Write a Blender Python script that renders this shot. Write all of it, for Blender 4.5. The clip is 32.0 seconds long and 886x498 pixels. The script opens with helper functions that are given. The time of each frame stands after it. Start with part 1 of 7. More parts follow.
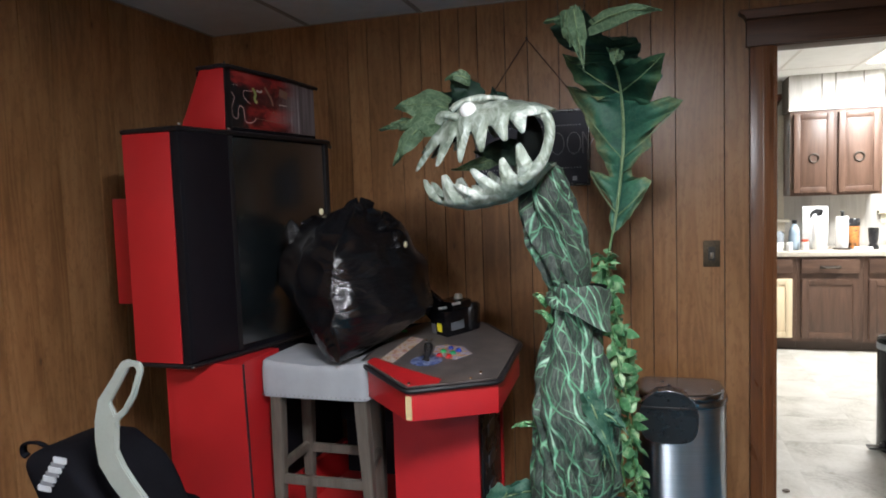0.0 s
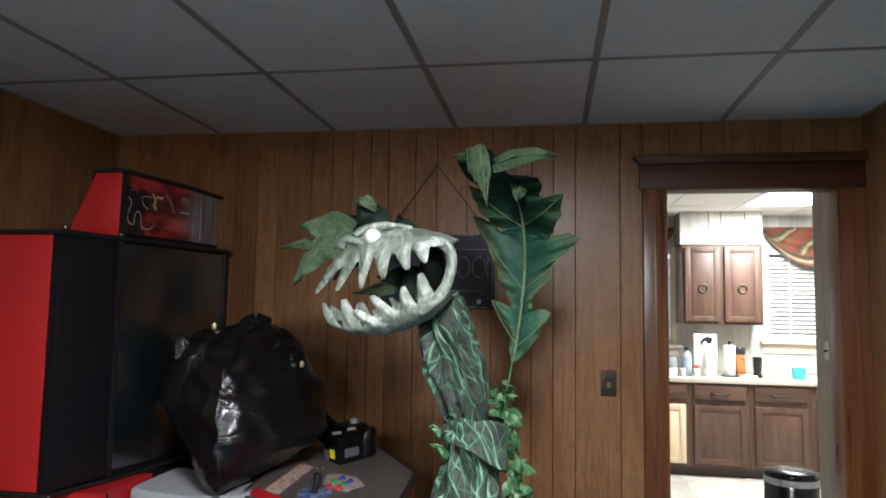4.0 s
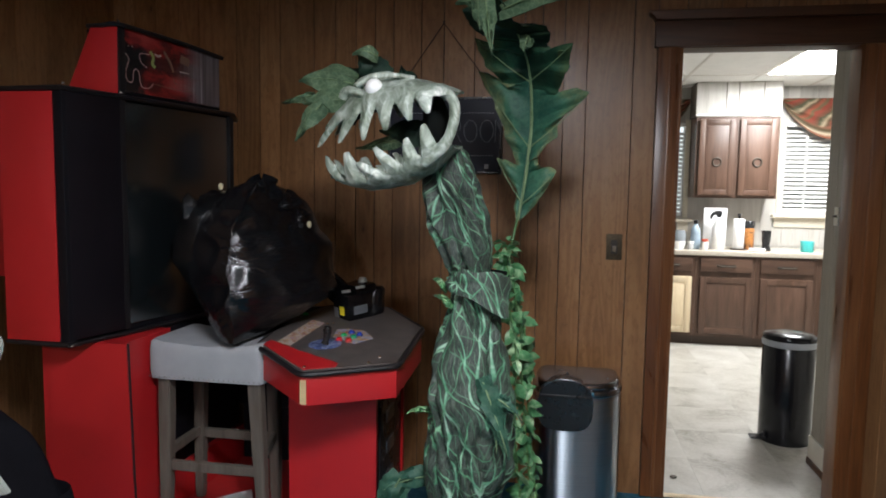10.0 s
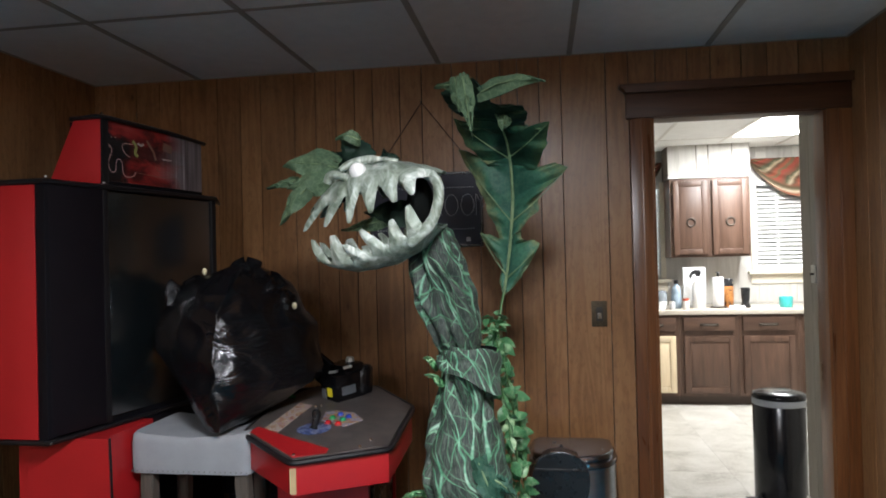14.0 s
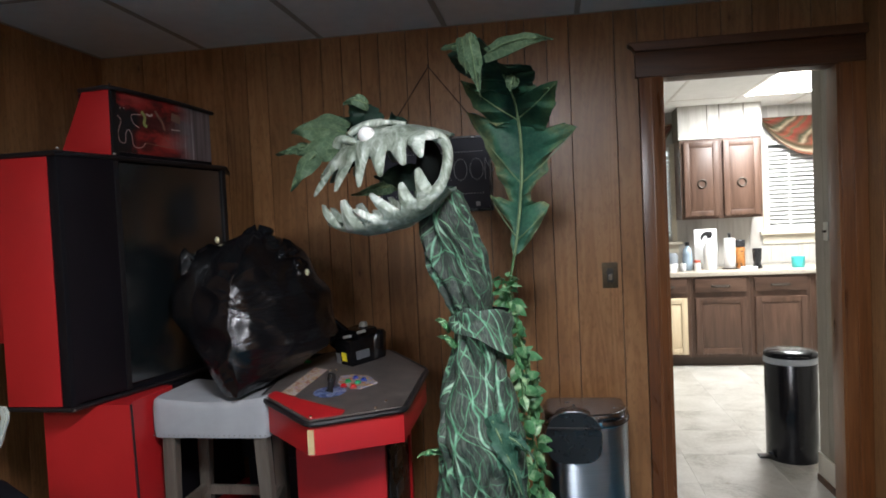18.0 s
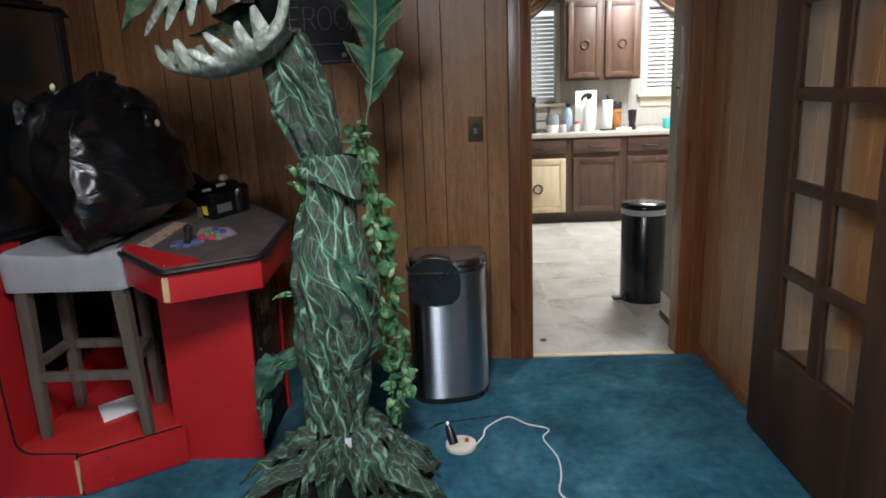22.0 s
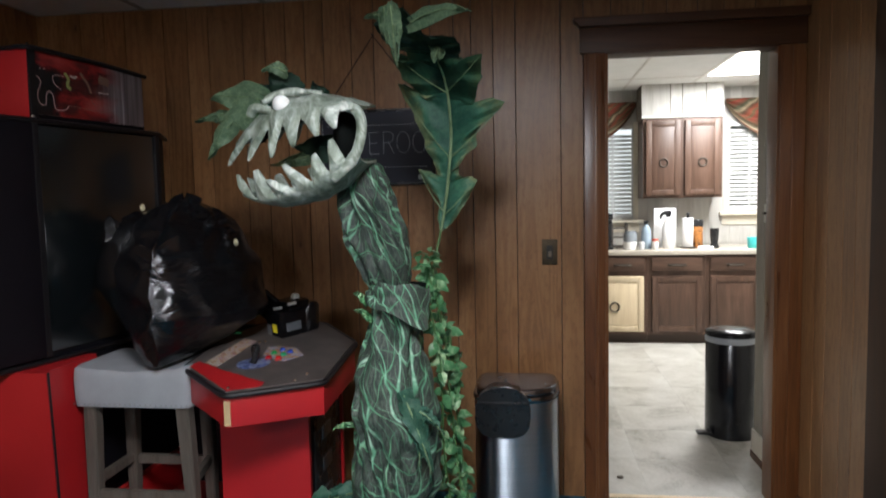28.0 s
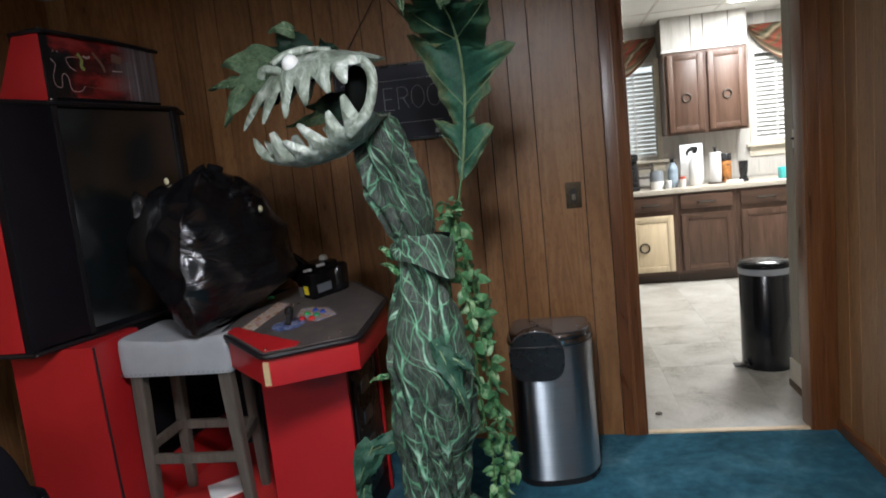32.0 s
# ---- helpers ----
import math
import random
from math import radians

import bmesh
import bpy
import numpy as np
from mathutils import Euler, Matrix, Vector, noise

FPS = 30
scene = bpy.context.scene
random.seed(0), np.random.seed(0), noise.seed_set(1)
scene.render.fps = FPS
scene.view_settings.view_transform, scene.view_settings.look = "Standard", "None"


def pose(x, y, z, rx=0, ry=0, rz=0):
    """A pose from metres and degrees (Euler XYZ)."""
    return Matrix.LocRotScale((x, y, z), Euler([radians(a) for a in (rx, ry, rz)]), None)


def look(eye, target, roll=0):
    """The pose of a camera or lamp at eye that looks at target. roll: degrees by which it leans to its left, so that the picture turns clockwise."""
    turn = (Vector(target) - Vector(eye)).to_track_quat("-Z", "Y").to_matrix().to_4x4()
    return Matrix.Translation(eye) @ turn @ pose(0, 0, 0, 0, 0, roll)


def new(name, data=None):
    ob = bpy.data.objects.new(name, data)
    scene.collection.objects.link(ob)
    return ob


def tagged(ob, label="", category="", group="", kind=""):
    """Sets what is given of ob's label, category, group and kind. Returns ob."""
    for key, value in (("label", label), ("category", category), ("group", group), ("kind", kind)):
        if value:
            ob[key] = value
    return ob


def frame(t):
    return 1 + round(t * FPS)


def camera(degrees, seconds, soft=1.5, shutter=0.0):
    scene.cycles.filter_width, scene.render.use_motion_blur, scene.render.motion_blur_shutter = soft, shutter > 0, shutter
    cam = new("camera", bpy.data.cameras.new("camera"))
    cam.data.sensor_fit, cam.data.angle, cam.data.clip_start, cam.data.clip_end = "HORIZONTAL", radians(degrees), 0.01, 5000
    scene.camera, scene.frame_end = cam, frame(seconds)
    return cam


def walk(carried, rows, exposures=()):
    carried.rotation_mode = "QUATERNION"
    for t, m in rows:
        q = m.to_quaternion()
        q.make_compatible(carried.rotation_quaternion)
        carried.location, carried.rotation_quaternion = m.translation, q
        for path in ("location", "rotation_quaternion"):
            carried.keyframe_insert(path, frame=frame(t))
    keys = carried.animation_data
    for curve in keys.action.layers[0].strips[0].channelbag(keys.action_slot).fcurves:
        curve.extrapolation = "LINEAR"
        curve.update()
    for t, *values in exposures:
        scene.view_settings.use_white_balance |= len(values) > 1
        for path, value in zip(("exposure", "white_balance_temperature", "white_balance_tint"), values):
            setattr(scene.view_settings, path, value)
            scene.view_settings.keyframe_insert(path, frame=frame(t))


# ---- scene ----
cam = camera(66.8, 32.0, 1.8, 0.25)
PATH = [
    (0, (0.134, 0.059, 1.424), (-0.443, 1.969, 1.282), -1.9),
    (0.5, (0.142, 0.061, 1.434), (-0.49, 1.954, 1.304), -3.2),
    (1, (0.135, 0.062, 1.436), (-0.496, 1.957, 1.324), -3.2),
    (1.5, (0.132, 0.106, 1.485), (-0.366, 2.043, 1.46), -2.1),
    (2, (0.135, 0.107, 1.525), (-0.197, 2.074, 1.664), -1.5),
    (2.5, (0.152, 0.105, 1.532), (-0.106, 2.076, 1.757), -1.2),
    (4.5, (0.161, 0.085, 1.455), (-0.169, 2.055, 1.56), 1.2),
    (5, (0.185, 0.076, 1.43), (-0.223, 2.031, 1.337), -1.6),
    (5.5, (0.186, 0.087, 1.422), (-0.218, 2.035, 1.216), -2.5),
    (6, (0.182, 0.083, 1.425), (-0.211, 2.031, 1.203), -2.9),
    (6.5, (0.166, 0.067, 1.435), (-0.211, 2.02, 1.221), -2.0),
    (7, (0.162, 0.016, 1.43), (-0.166, 1.979, 1.23), -1.7),
    (7.5, (0.15, -0.006, 1.428), (-0.052, 1.97, 1.194), -1.7),
    (8, (0.127, 0.003, 1.427), (-0.063, 1.979, 1.18), -1.0),
    (8.5, (0.121, 0.002, 1.427), (-0.043, 1.981, 1.193), 0.7),
    (9, (0.124, 0.005, 1.427), (-0.019, 1.988, 1.212), 1.9),
    (9.5, (0.134, 0.049, 1.409), (-0.074, 2.03, 1.227), 2.4),
    (10, (0.181, 0.109, 1.4), (-0.167, 2.071, 1.224), 0.9),
    (10.5, (0.187, 0.129, 1.394), (-0.259, 2.07, 1.21), -0.3),
    (11, (0.176, 0.127, 1.407), (-0.303, 2.06, 1.223), -1.0),
    (11.5, (0.163, 0.12, 1.407), (-0.152, 2.094, 1.344), -0.2),
    (12, (0.161, 0.111, 1.409), (-0.092, 2.095, 1.408), 0.4),
    (12.5, (0.158, 0.1, 1.423), (-0.089, 2.085, 1.463), -0.1),
    (13, (0.15, 0.086, 1.422), (-0.107, 2.068, 1.494), -0.1),
    (13.5, (0.155, 0.087, 1.426), (-0.125, 2.065, 1.509), -0.4),
    (14, (0.161, 0.102, 1.434), (-0.129, 2.081, 1.455), -1.4),
    (14.5, (0.153, 0.102, 1.437), (-0.125, 2.082, 1.392), -2.7),
    (16.5, (0.149, 0.078, 1.425), (-0.124, 2.059, 1.377), -1.4),
    (17, (0.149, 0.079, 1.43), (-0.178, 2.052, 1.385), -2.4),
    (17.5, (0.155, 0.086, 1.421), (-0.186, 2.056, 1.365), -2.9),
    (18, (0.16, 0.092, 1.415), (-0.162, 2.065, 1.345), -2.6),
    (18.5, (0.16, 0.095, 1.413), (-0.15, 2.07, 1.332), -3.1),
    (19, (0.161, 0.09, 1.406), (-0.149, 2.064, 1.318), -3.8),
    (19.5, (0.173, 0.108, 1.406), (-0.156, 2.08, 1.357), -4.0),
    (20, (0.198, 0.161, 1.397), (-0.252, 2.11, 1.375), -4.3),
    (20.5, (0.261, 0.222, 1.348), (-0.158, 2.152, 1.028), -5.0),
    (21, (0.286, 0.149, 1.345), (0.011, 2.065, 0.841), -5.1),
    (21.5, (0.314, 0.057, 1.352), (0.189, 1.985, 0.834), -3.9),
    (22, (0.325, 0.051, 1.348), (0.274, 1.995, 0.881), -2.2),
    (22.5, (0.356, 0.138, 1.353), (0.161, 2.075, 0.897), -2.0),
    (23, (0.347, 0.153, 1.343), (0.003, 2.07, 0.889), -3.6),
    (23.5, (0.368, 0.175, 1.306), (-0.031, 2.074, 0.823), -5.5),
    (24, (0.379, 0.181, 1.291), (0.047, 2.062, 0.699), -6.3),
    (24.5, (0.351, 0.173, 1.308), (0.059, 2.045, 0.666), -4.9),
    (26.5, (0.343, 0.167, 1.314), (0.084, 2.054, 0.704), -1.8),
    (27, (0.335, 0.161, 1.322), (0.079, 2.06, 0.748), -1.7),
    (27.5, (0.333, 0.157, 1.363), (0.079, 2.085, 0.895), -1.0),
    (28, (0.335, 0.135, 1.413), (0.072, 2.112, 1.26), -1.2),
    (28.5, (0.343, 0.118, 1.421), (0.061, 2.097, 1.366), -1.9),
    (29, (0.353, 0.121, 1.413), (0.053, 2.098, 1.366), -2.8),
    (29.5, (0.354, 0.123, 1.414), (0.043, 2.099, 1.367), -3.3),
    (30, (0.358, 0.123, 1.419), (0.046, 2.098, 1.405), -3.7),
    (30.5, (0.37, 0.129, 1.415), (0.067, 2.106, 1.413), -4.4),
    (31, (0.356, 0.125, 1.406), (0.042, 2.099, 1.331), -4.6),
    (31.5, (0.348, 0.122, 1.402), (0.019, 2.09, 1.259), -4.9),
    (32, (0.35, 0.129, 1.383), (-0.001, 2.079, 1.114), -5.9),
]
EXPOSURES = [(0.0, 0.44), (0.8, 0.63), (2.0, 0.63), (3.5, 0.43), (5.0, 0.28), (6.0, 0.29), (7.0, 0.17), (8.0, 0.08), (9.0, -0.14), (10.0, -0.01), (11.0, 0.27), (12.0, 0.2), (14.0, 0.15), (17.0, 0.19), (19.0, 0.15), (20.0, 0.12),
             (21.0, 0.2), (22.0, -0.15), (23.0, -0.05), (24.0, 0.1), (27.0, -0.04), (29.0, -0.08), (30.0, -0.08), (32.0, -0.11)]
walk(cam, [(t, look(eye, target, roll)) for t, eye, target, roll in PATH], EXPOSURES)

# ---------------------------------------------------------------- world and large lights
world = bpy.data.worlds.new("night_world")
scene.world = world
world.use_nodes = True
world.node_tree.nodes["Background"].inputs[0].default_value = (0.05, 0.06, 0.08, 1)
world.node_tree.nodes["Background"].inputs[1].default_value = 0.3


def area_lamp(name, m, sx, sy, watts, colour):
    data = bpy.data.lights.new(name, "AREA")
    data.shape, data.size, data.size_y, data.energy, data.color = "RECTANGLE", sx, sy, watts, colour
    ob = new(name, data)
    ob.matrix_basis = m
    return ob


area_lamp("room_wrap_light", pose(0.23, 0.47, 2.258), 0.26, 0.66, 74.0, (0.885, 0.915, 1.0))
area_lamp("room_wrap_side_light", pose(0.047, 0.47, 2.284, 0, math.pi / 2, 0), 0.034, 0.60, 4.5, (0.885, 0.915, 1.0))
area_lamp("room_wrap_side_light", pose(0.413, 0.47, 2.284, 0, -math.pi / 2, 0), 0.034, 0.60, 4.5, (0.885, 0.915, 1.0))
area_lamp("rear_troffer_light", pose(-0.60, -1.82, 2.325), 0.52, 1.05, 48.0, (0.885, 0.915, 1.0))
area_lamp("kitchen_troffer_light", pose(2.17, 5.91, 2.425), 0.52, 1.12, 104.0, (0.95, 0.975, 1.0))

# ---------------------------------------------------------------- plan
WX0, WX1 = -2.09, 1.512         # room, left and right wall
WY0, WY1 = -2.4, 3.254          # wall behind the camera, panelled back wall
CEIL = 2.348
DX0, DX1, DZ = 0.677, 1.388, 2.03   # doorway
KY0, KY1 = 3.335, 7.20           # kitchen
KX0, KX1 = -0.6, 3.6
KCEIL = 2.45

# ---------------------------------------------------------------- mesh helpers


def bm_box(bm, x0, x1, y0, y1, z0, z1, bevel=0.0, seg=2):
    made = bmesh.ops.create_cube(bm, size=1.0)["verts"]
    for v in made:
        v.co = Vector(((x0 + x1) / 2 + v.co.x * (x1 - x0), (y0 + y1) / 2 + v.co.y * (y1 - y0), (z0 + z1) / 2 + v.co.z * (z1 - z0)))
    if bevel:
        edges = list({e for v in made for e in v.link_edges})
        bmesh.ops.bevel(bm, geom=edges, offset=bevel, segments=seg, affect="EDGES", profile=0.6)
    return bm


def box(x0, x1, y0, y1, z0, z1, bevel=0.0, seg=2):
    return bm_box(bmesh.new(), x0, x1, y0, y1, z0, z1, bevel, seg)


def prism(poly, z0, z1, bevel=0.0, seg=2, lift=None):
    """Upright prism on a plan outline; lift(x, y) adds height to the top."""
    bm = bmesh.new()
    low = [bm.verts.new((x, y, z0 if not callable(z0) else z0(x, y))) for x, y in poly]
    top = [bm.verts.new((x, y, z1 if not lift else z1 + lift(x, y))) for x, y in poly]
    n = len(poly)
    bm.faces.new(top)
    bm.faces.new(low[::-1])
    for i in range(n):
        bm.faces.new((low[i], low[(i + 1) % n], top[(i + 1) % n], top[i]))
    bmesh.ops.recalc_face_normals(bm, faces=bm.faces)
    if bevel:
        bmesh.ops.bevel(bm, geom=list(bm.edges), offset=bevel, segments=seg, affect="EDGES", profile=0.6)
    return bm


def slab(poly, y0, y1, bevel=0.0):
    """Board whose outline (x, z) stands upright, from y0 to y1."""
    bm = bmesh.new()
    a = [bm.verts.new((x, y0, z)) for x, z in poly]
    b = [bm.verts.new((x, y1, z)) for x, z in poly]
    n = len(poly)
    bm.faces.new(a)
    bm.faces.new(b[::-1])
    for i in range(n):
        bm.faces.new((a[i], a[(i + 1) % n], b[(i + 1) % n], b[i]))
    bmesh.ops.recalc_face_normals(bm, faces=bm.faces)
    if bevel:
        bmesh.ops.bevel(bm, geom=list(bm.edges), offset=bevel, segments=2, affect="EDGES", profile=0.6)
    return bm


def bm_tube(bm, pts, radii, n=10, caps=True, squash=None):
    pts = [Vector(p) for p in pts]
    if not hasattr(radii, "__len__"):
        radii = [radii] * len(pts)
    rings, up = [], None
    for i, p in enumerate(pts):
        d = (pts[min(i + 1, len(pts) - 1)] - pts[max(i - 1, 0)]).normalized()
        if up is None:
            up = Vector((0, 0, 1)) if abs(d.z) < 0.9 else Vector((1, 0, 0))
        side = d.cross(up).normalized()
        up = side.cross(d).normalized()
        ring = []
        for k in range(n):
            a = 2 * math.pi * k / n
            s = squash or (1, 1)
            ring.append(bm.verts.new(p + radii[i] * (s[0] * math.cos(a) * side + s[1] * math.sin(a) * up)))
        rings.append(ring)
    for a, b in zip(rings, rings[1:]):
        for k in range(n):
            bm.faces.new((a[k], a[(k + 1) % n], b[(k + 1) % n], b[k]))
    if caps:
        bm.faces.new(rings[0][::-1])
        bm.faces.new(rings[-1])
    return bm


def tube(pts, radii, n=10, caps=True, squash=None):
    bm = bm_tube(bmesh.new(), pts, radii, n, caps, squash)
    bmesh.ops.recalc_face_normals(bm, faces=bm.faces)
    return bm


def smooth_path(pts, steps=8):
    """Catmull-Rom through the points."""
    pts = [Vector(p) for p in pts]
    ext = [2 * pts[0] - pts[1]] + pts + [2 * pts[-1] - pts[-2]]
    out = []
    for i in range(1, len(ext) - 2):
        p0, p1, p2, p3 = ext[i - 1:i + 3]
        for k in range(steps):
            t = k / steps
            out.append(0.5 * (2 * p1 + (p2 - p0) * t + (2 * p0 - 5 * p1 + 4 * p2 - p3) * t * t + (3 * p1 - p0 - 3 * p2 + p3) * t ** 3))
    return out + [pts[-1]]


def lathe(profile, centre=(0, 0, 0), n=24):
    """Turned shape from (radius, height) steps."""
    bm = bmesh.new()
    c = Vector(centre)
    rings = []
    for r, z in profile:
        rings.append([bm.verts.new(c + Vector((r * math.cos(2 * math.pi * k / n), r * math.sin(2 * math.pi * k / n), z))) for k in range(n)])
    for a, b in zip(rings, rings[1:]):
        for k in range(n):
            bm.faces.new((a[k], a[(k + 1) % n], b[(k + 1) % n], b[k]))
    bm.faces.new(rings[0][::-1])
    bm.faces.new(rings[-1])
    bmesh.ops.recalc_face_normals(bm, faces=bm.faces)
    return bm


def shell(bm, thick):
    """Give a sheet an inner side, set back along its normals, and close its edges."""
    bm.normal_update()
    outer, faces = list(bm.verts), list(bm.faces)
    rim = [e for e in bm.edges if e.is_boundary]
    inner = {v: bm.verts.new(v.co - v.normal * thick) for v in outer}
    uv = bm.loops.layers.uv.verify()
    for f in faces:
        g = bm.faces.new([inner[v] for v in reversed(f.verts)])
        for a, b in zip(g.loops, reversed(list(f.loops))):
            a[uv].uv = b[uv].uv
    for e in rim:
        a, b = e.verts
        bm.faces.new((a, b, inner[b], inner[a]))
    bmesh.ops.recalc_face_normals(bm, faces=bm.faces)


def surface(nu, nv, at, closed_u=False, thick=0.0, uv_size=(1.0, 1.0)):
    """A sheet of nu x nv cells from at(u, v), u and v in 0..1."""
    bm = bmesh.new()
    uv = bm.loops.layers.uv.verify()
    grid = [[bm.verts.new(at(i / nu, j / nv)) for j in range(nv + 1)] for i in range(nu + (0 if closed_u else 1))]
    for i in range(nu):
        a, b = grid[i], grid[(i + 1) % len(grid)]
        for j in range(nv):
            f = bm.faces.new((a[j], b[j], b[j + 1], a[j + 1]))
            for loop, (s, t) in zip(f.loops, ((i, j), (i + 1, j), (i + 1, j + 1), (i, j + 1))):
                loop[uv].uv = (s / nu * uv_size[0], t / nv * uv_size[1])
    bmesh.ops.recalc_face_normals(bm, faces=bm.faces)
    if thick:
        shell(bm, thick)
    return bm


def along(table, x):
    for (x0, a), (x1, b) in zip(table, table[1:]):
        if x >= x1:
            k = max(0.0, min(1.0, (x - x0) / (x1 - x0)))
            return a + (b - a) * k
    return table[-1][1]


def finish(bm, name, material, smooth):
    me = bpy.data.meshes.new(name)
    bmesh.ops.remove_doubles(bm, verts=bm.verts, dist=1e-6)
    bm.to_mesh(me)
    bm.free()
    me.materials.append(material)
    if smooth:
        me.shade_smooth()
        me.set_sharp_from_angle(angle=radians(smooth if smooth > 1 else 40))
    return me


def thing(name, base, label, category, group="", kind=""):
    ob = new(name)
    ob.empty_display_size = 0.05
    ob.location = base
    return tagged(ob, label, category, group, kind)


def attach(ob, parent):
    ob.parent = parent
    ob.matrix_parent_inverse = Matrix.Translation(-Vector(parent.location)) if parent.parent is None else Matrix()
    return ob


def part(name, bm, material, parent, label="", smooth=40):
    """One mesh, built in world places, under a thing or under a part."""
    ob = attach(new(name, finish(bm, name, material, smooth)), parent)
    return tagged(ob, label)


def solo(name, bm, material, label, category, group="", kind="", smooth=40):
    return tagged(new(name, finish(bm, name, material, smooth)), label, category, group, kind)


def piece(name, mesh, parent, m):
    ob = attach(new(name, mesh), parent)
    ob.matrix_basis = m
    return ob


# ---------------------------------------------------------------- materials


class Nodes:
    def __init__(self, name):
        self.mat = bpy.data.materials.new(name)
        self.mat.use_nodes = True
        self.t = self.mat.node_tree
        self.bsdf = self.t.nodes["Principled BSDF"]

    def add(self, kind, **props):
        n = self.t.nodes.new(kind)
        for k, v in props.items():
            if k == "inputs":
                for key, val in v.items():
                    n.inputs[key].default_value = val
            elif k == "operation":
                n.operation = v
            elif k == "data_type":
                n.data_type = v
            elif k == "blend_type":
                n.blend_type = v
            elif k == "feature":
                n.feature = v
            elif k == "noise_dimensions":
                n.noise_dimensions = v
            elif k == "voronoi_dimensions":
                n.voronoi_dimensions = v
            elif k == "wave_type":
                n.wave_type = v
            elif k == "bands_direction":
                n.bands_direction = v
        return n

    def link(self, a, b):
        self.t.links.new(a, b)

    def coords(self, scale=(1, 1, 1), random_shift=False):
        tc = self.add("ShaderNodeTexCoord")
        mp = self.add("ShaderNodeMapping", inputs={"Scale": scale})
        self.link(tc.outputs["Object"], mp.inputs["Vector"])
        if random_shift:
            oi = self.add("ShaderNodeObjectInfo")
            mul = self.add("ShaderNodeMath", operation="MULTIPLY", inputs={1: 37.0})
            self.link(oi.outputs["Random"], mul.inputs[0])
            comb = self.add("ShaderNodeCombineXYZ")
            for k in "XYZ":
                self.link(mul.outputs[0], comb.inputs[k])
            self.link(comb.outputs[0], mp.inputs["Location"])
        return mp.outputs["Vector"]

    def noise(self, vec, scale, detail=4.0, rough=0.55, distort=0.0):
        n = self.add("ShaderNodeTexNoise", inputs={"Scale": scale, "Detail": detail, "Roughness": rough, "Distortion": distort})
        self.link(vec, n.inputs["Vector"])
        return n.outputs["Fac"]

    def ramp(self, fac, stops):
        r = self.add("ShaderNodeValToRGB")
        el = r.color_ramp.elements
        while len(el) < len(stops):
            el.new(0.5)
        for e, (p, c) in zip(el, stops):
            e.position, e.color = p, (*c, 1) if len(c) == 3 else c
        self.link(fac, r.inputs["Fac"])
        return r.outputs["Color"]

    def mix(self, fac, a, b, blend="MIX"):
        m = self.add("ShaderNodeMix", data_type="RGBA", blend_type=blend)
        for sock, val in ((m.inputs[0], fac), (m.inputs[6], a), (m.inputs[7], b)):
            if hasattr(val, "is_linked"):
                self.link(val, sock)
            elif isinstance(val, (int, float)):
                sock.default_value = val
            else:
                sock.default_value = (*val, 1)
        return m.outputs[2]

    def maths(self, op, a, b=0.0):
        m = self.add("ShaderNodeMath", operation=op)
        for sock, val in ((m.inputs[0], a), (m.inputs[1], b)):
            if hasattr(val, "is_linked"):
                self.link(val, sock)
            else:
                sock.default_value = val
        return m.outputs[0]

    def bump(self, height, strength, distance=0.002):
        b = self.add("ShaderNodeBump", inputs={"Strength": strength, "Distance": distance})
        self.link(height, b.inputs["Height"])
        self.link(b.outputs["Normal"], self.bsdf.inputs["Normal"])

    def base(self, colour, rough=0.5, metal=0.0, spec=0.5):
        if hasattr(colour, "is_linked"):
            self.link(colour, self.bsdf.inputs["Base Color"])
        else:
            self.bsdf.inputs["Base Color"].default_value = (*colour, 1)
        if hasattr(rough, "is_linked"):
            self.link(rough, self.bsdf.inputs["Roughness"])
        else:
            self.bsdf.inputs["Roughness"].default_value = rough
        self.bsdf.inputs["Metallic"].default_value = metal
        self.bsdf.inputs["Specular IOR Level"].default_value = spec
        return self.mat


def plain(name, colour, rough=0.5, metal=0.0, vary=0.12, scale=9.0, bump=0.15, spec=0.5, fine=120.0):
    """Paint, plastic, metal: two scales of mottling and a fine relief."""
    n = Nodes(name)
    v = n.coords()
    big, small = n.noise(v, scale, 3), n.noise(v, fine, 2)
    dark = tuple(c * (1 - vary) for c in colour)
    light = tuple(min(1, c * (1 + vary)) for c in colour)
    col = n.ramp(n.maths("ADD", n.maths("MULTIPLY", big, 0.7), n.maths("MULTIPLY", small, 0.3)), [(0.3, dark), (0.7, light)])
    r = n.maths("ADD", n.maths("MULTIPLY", big, 0.16), rough - 0.08)
    if bump:
        n.bump(small, bump, 0.0006)
    return n.base(col, r, metal, spec)


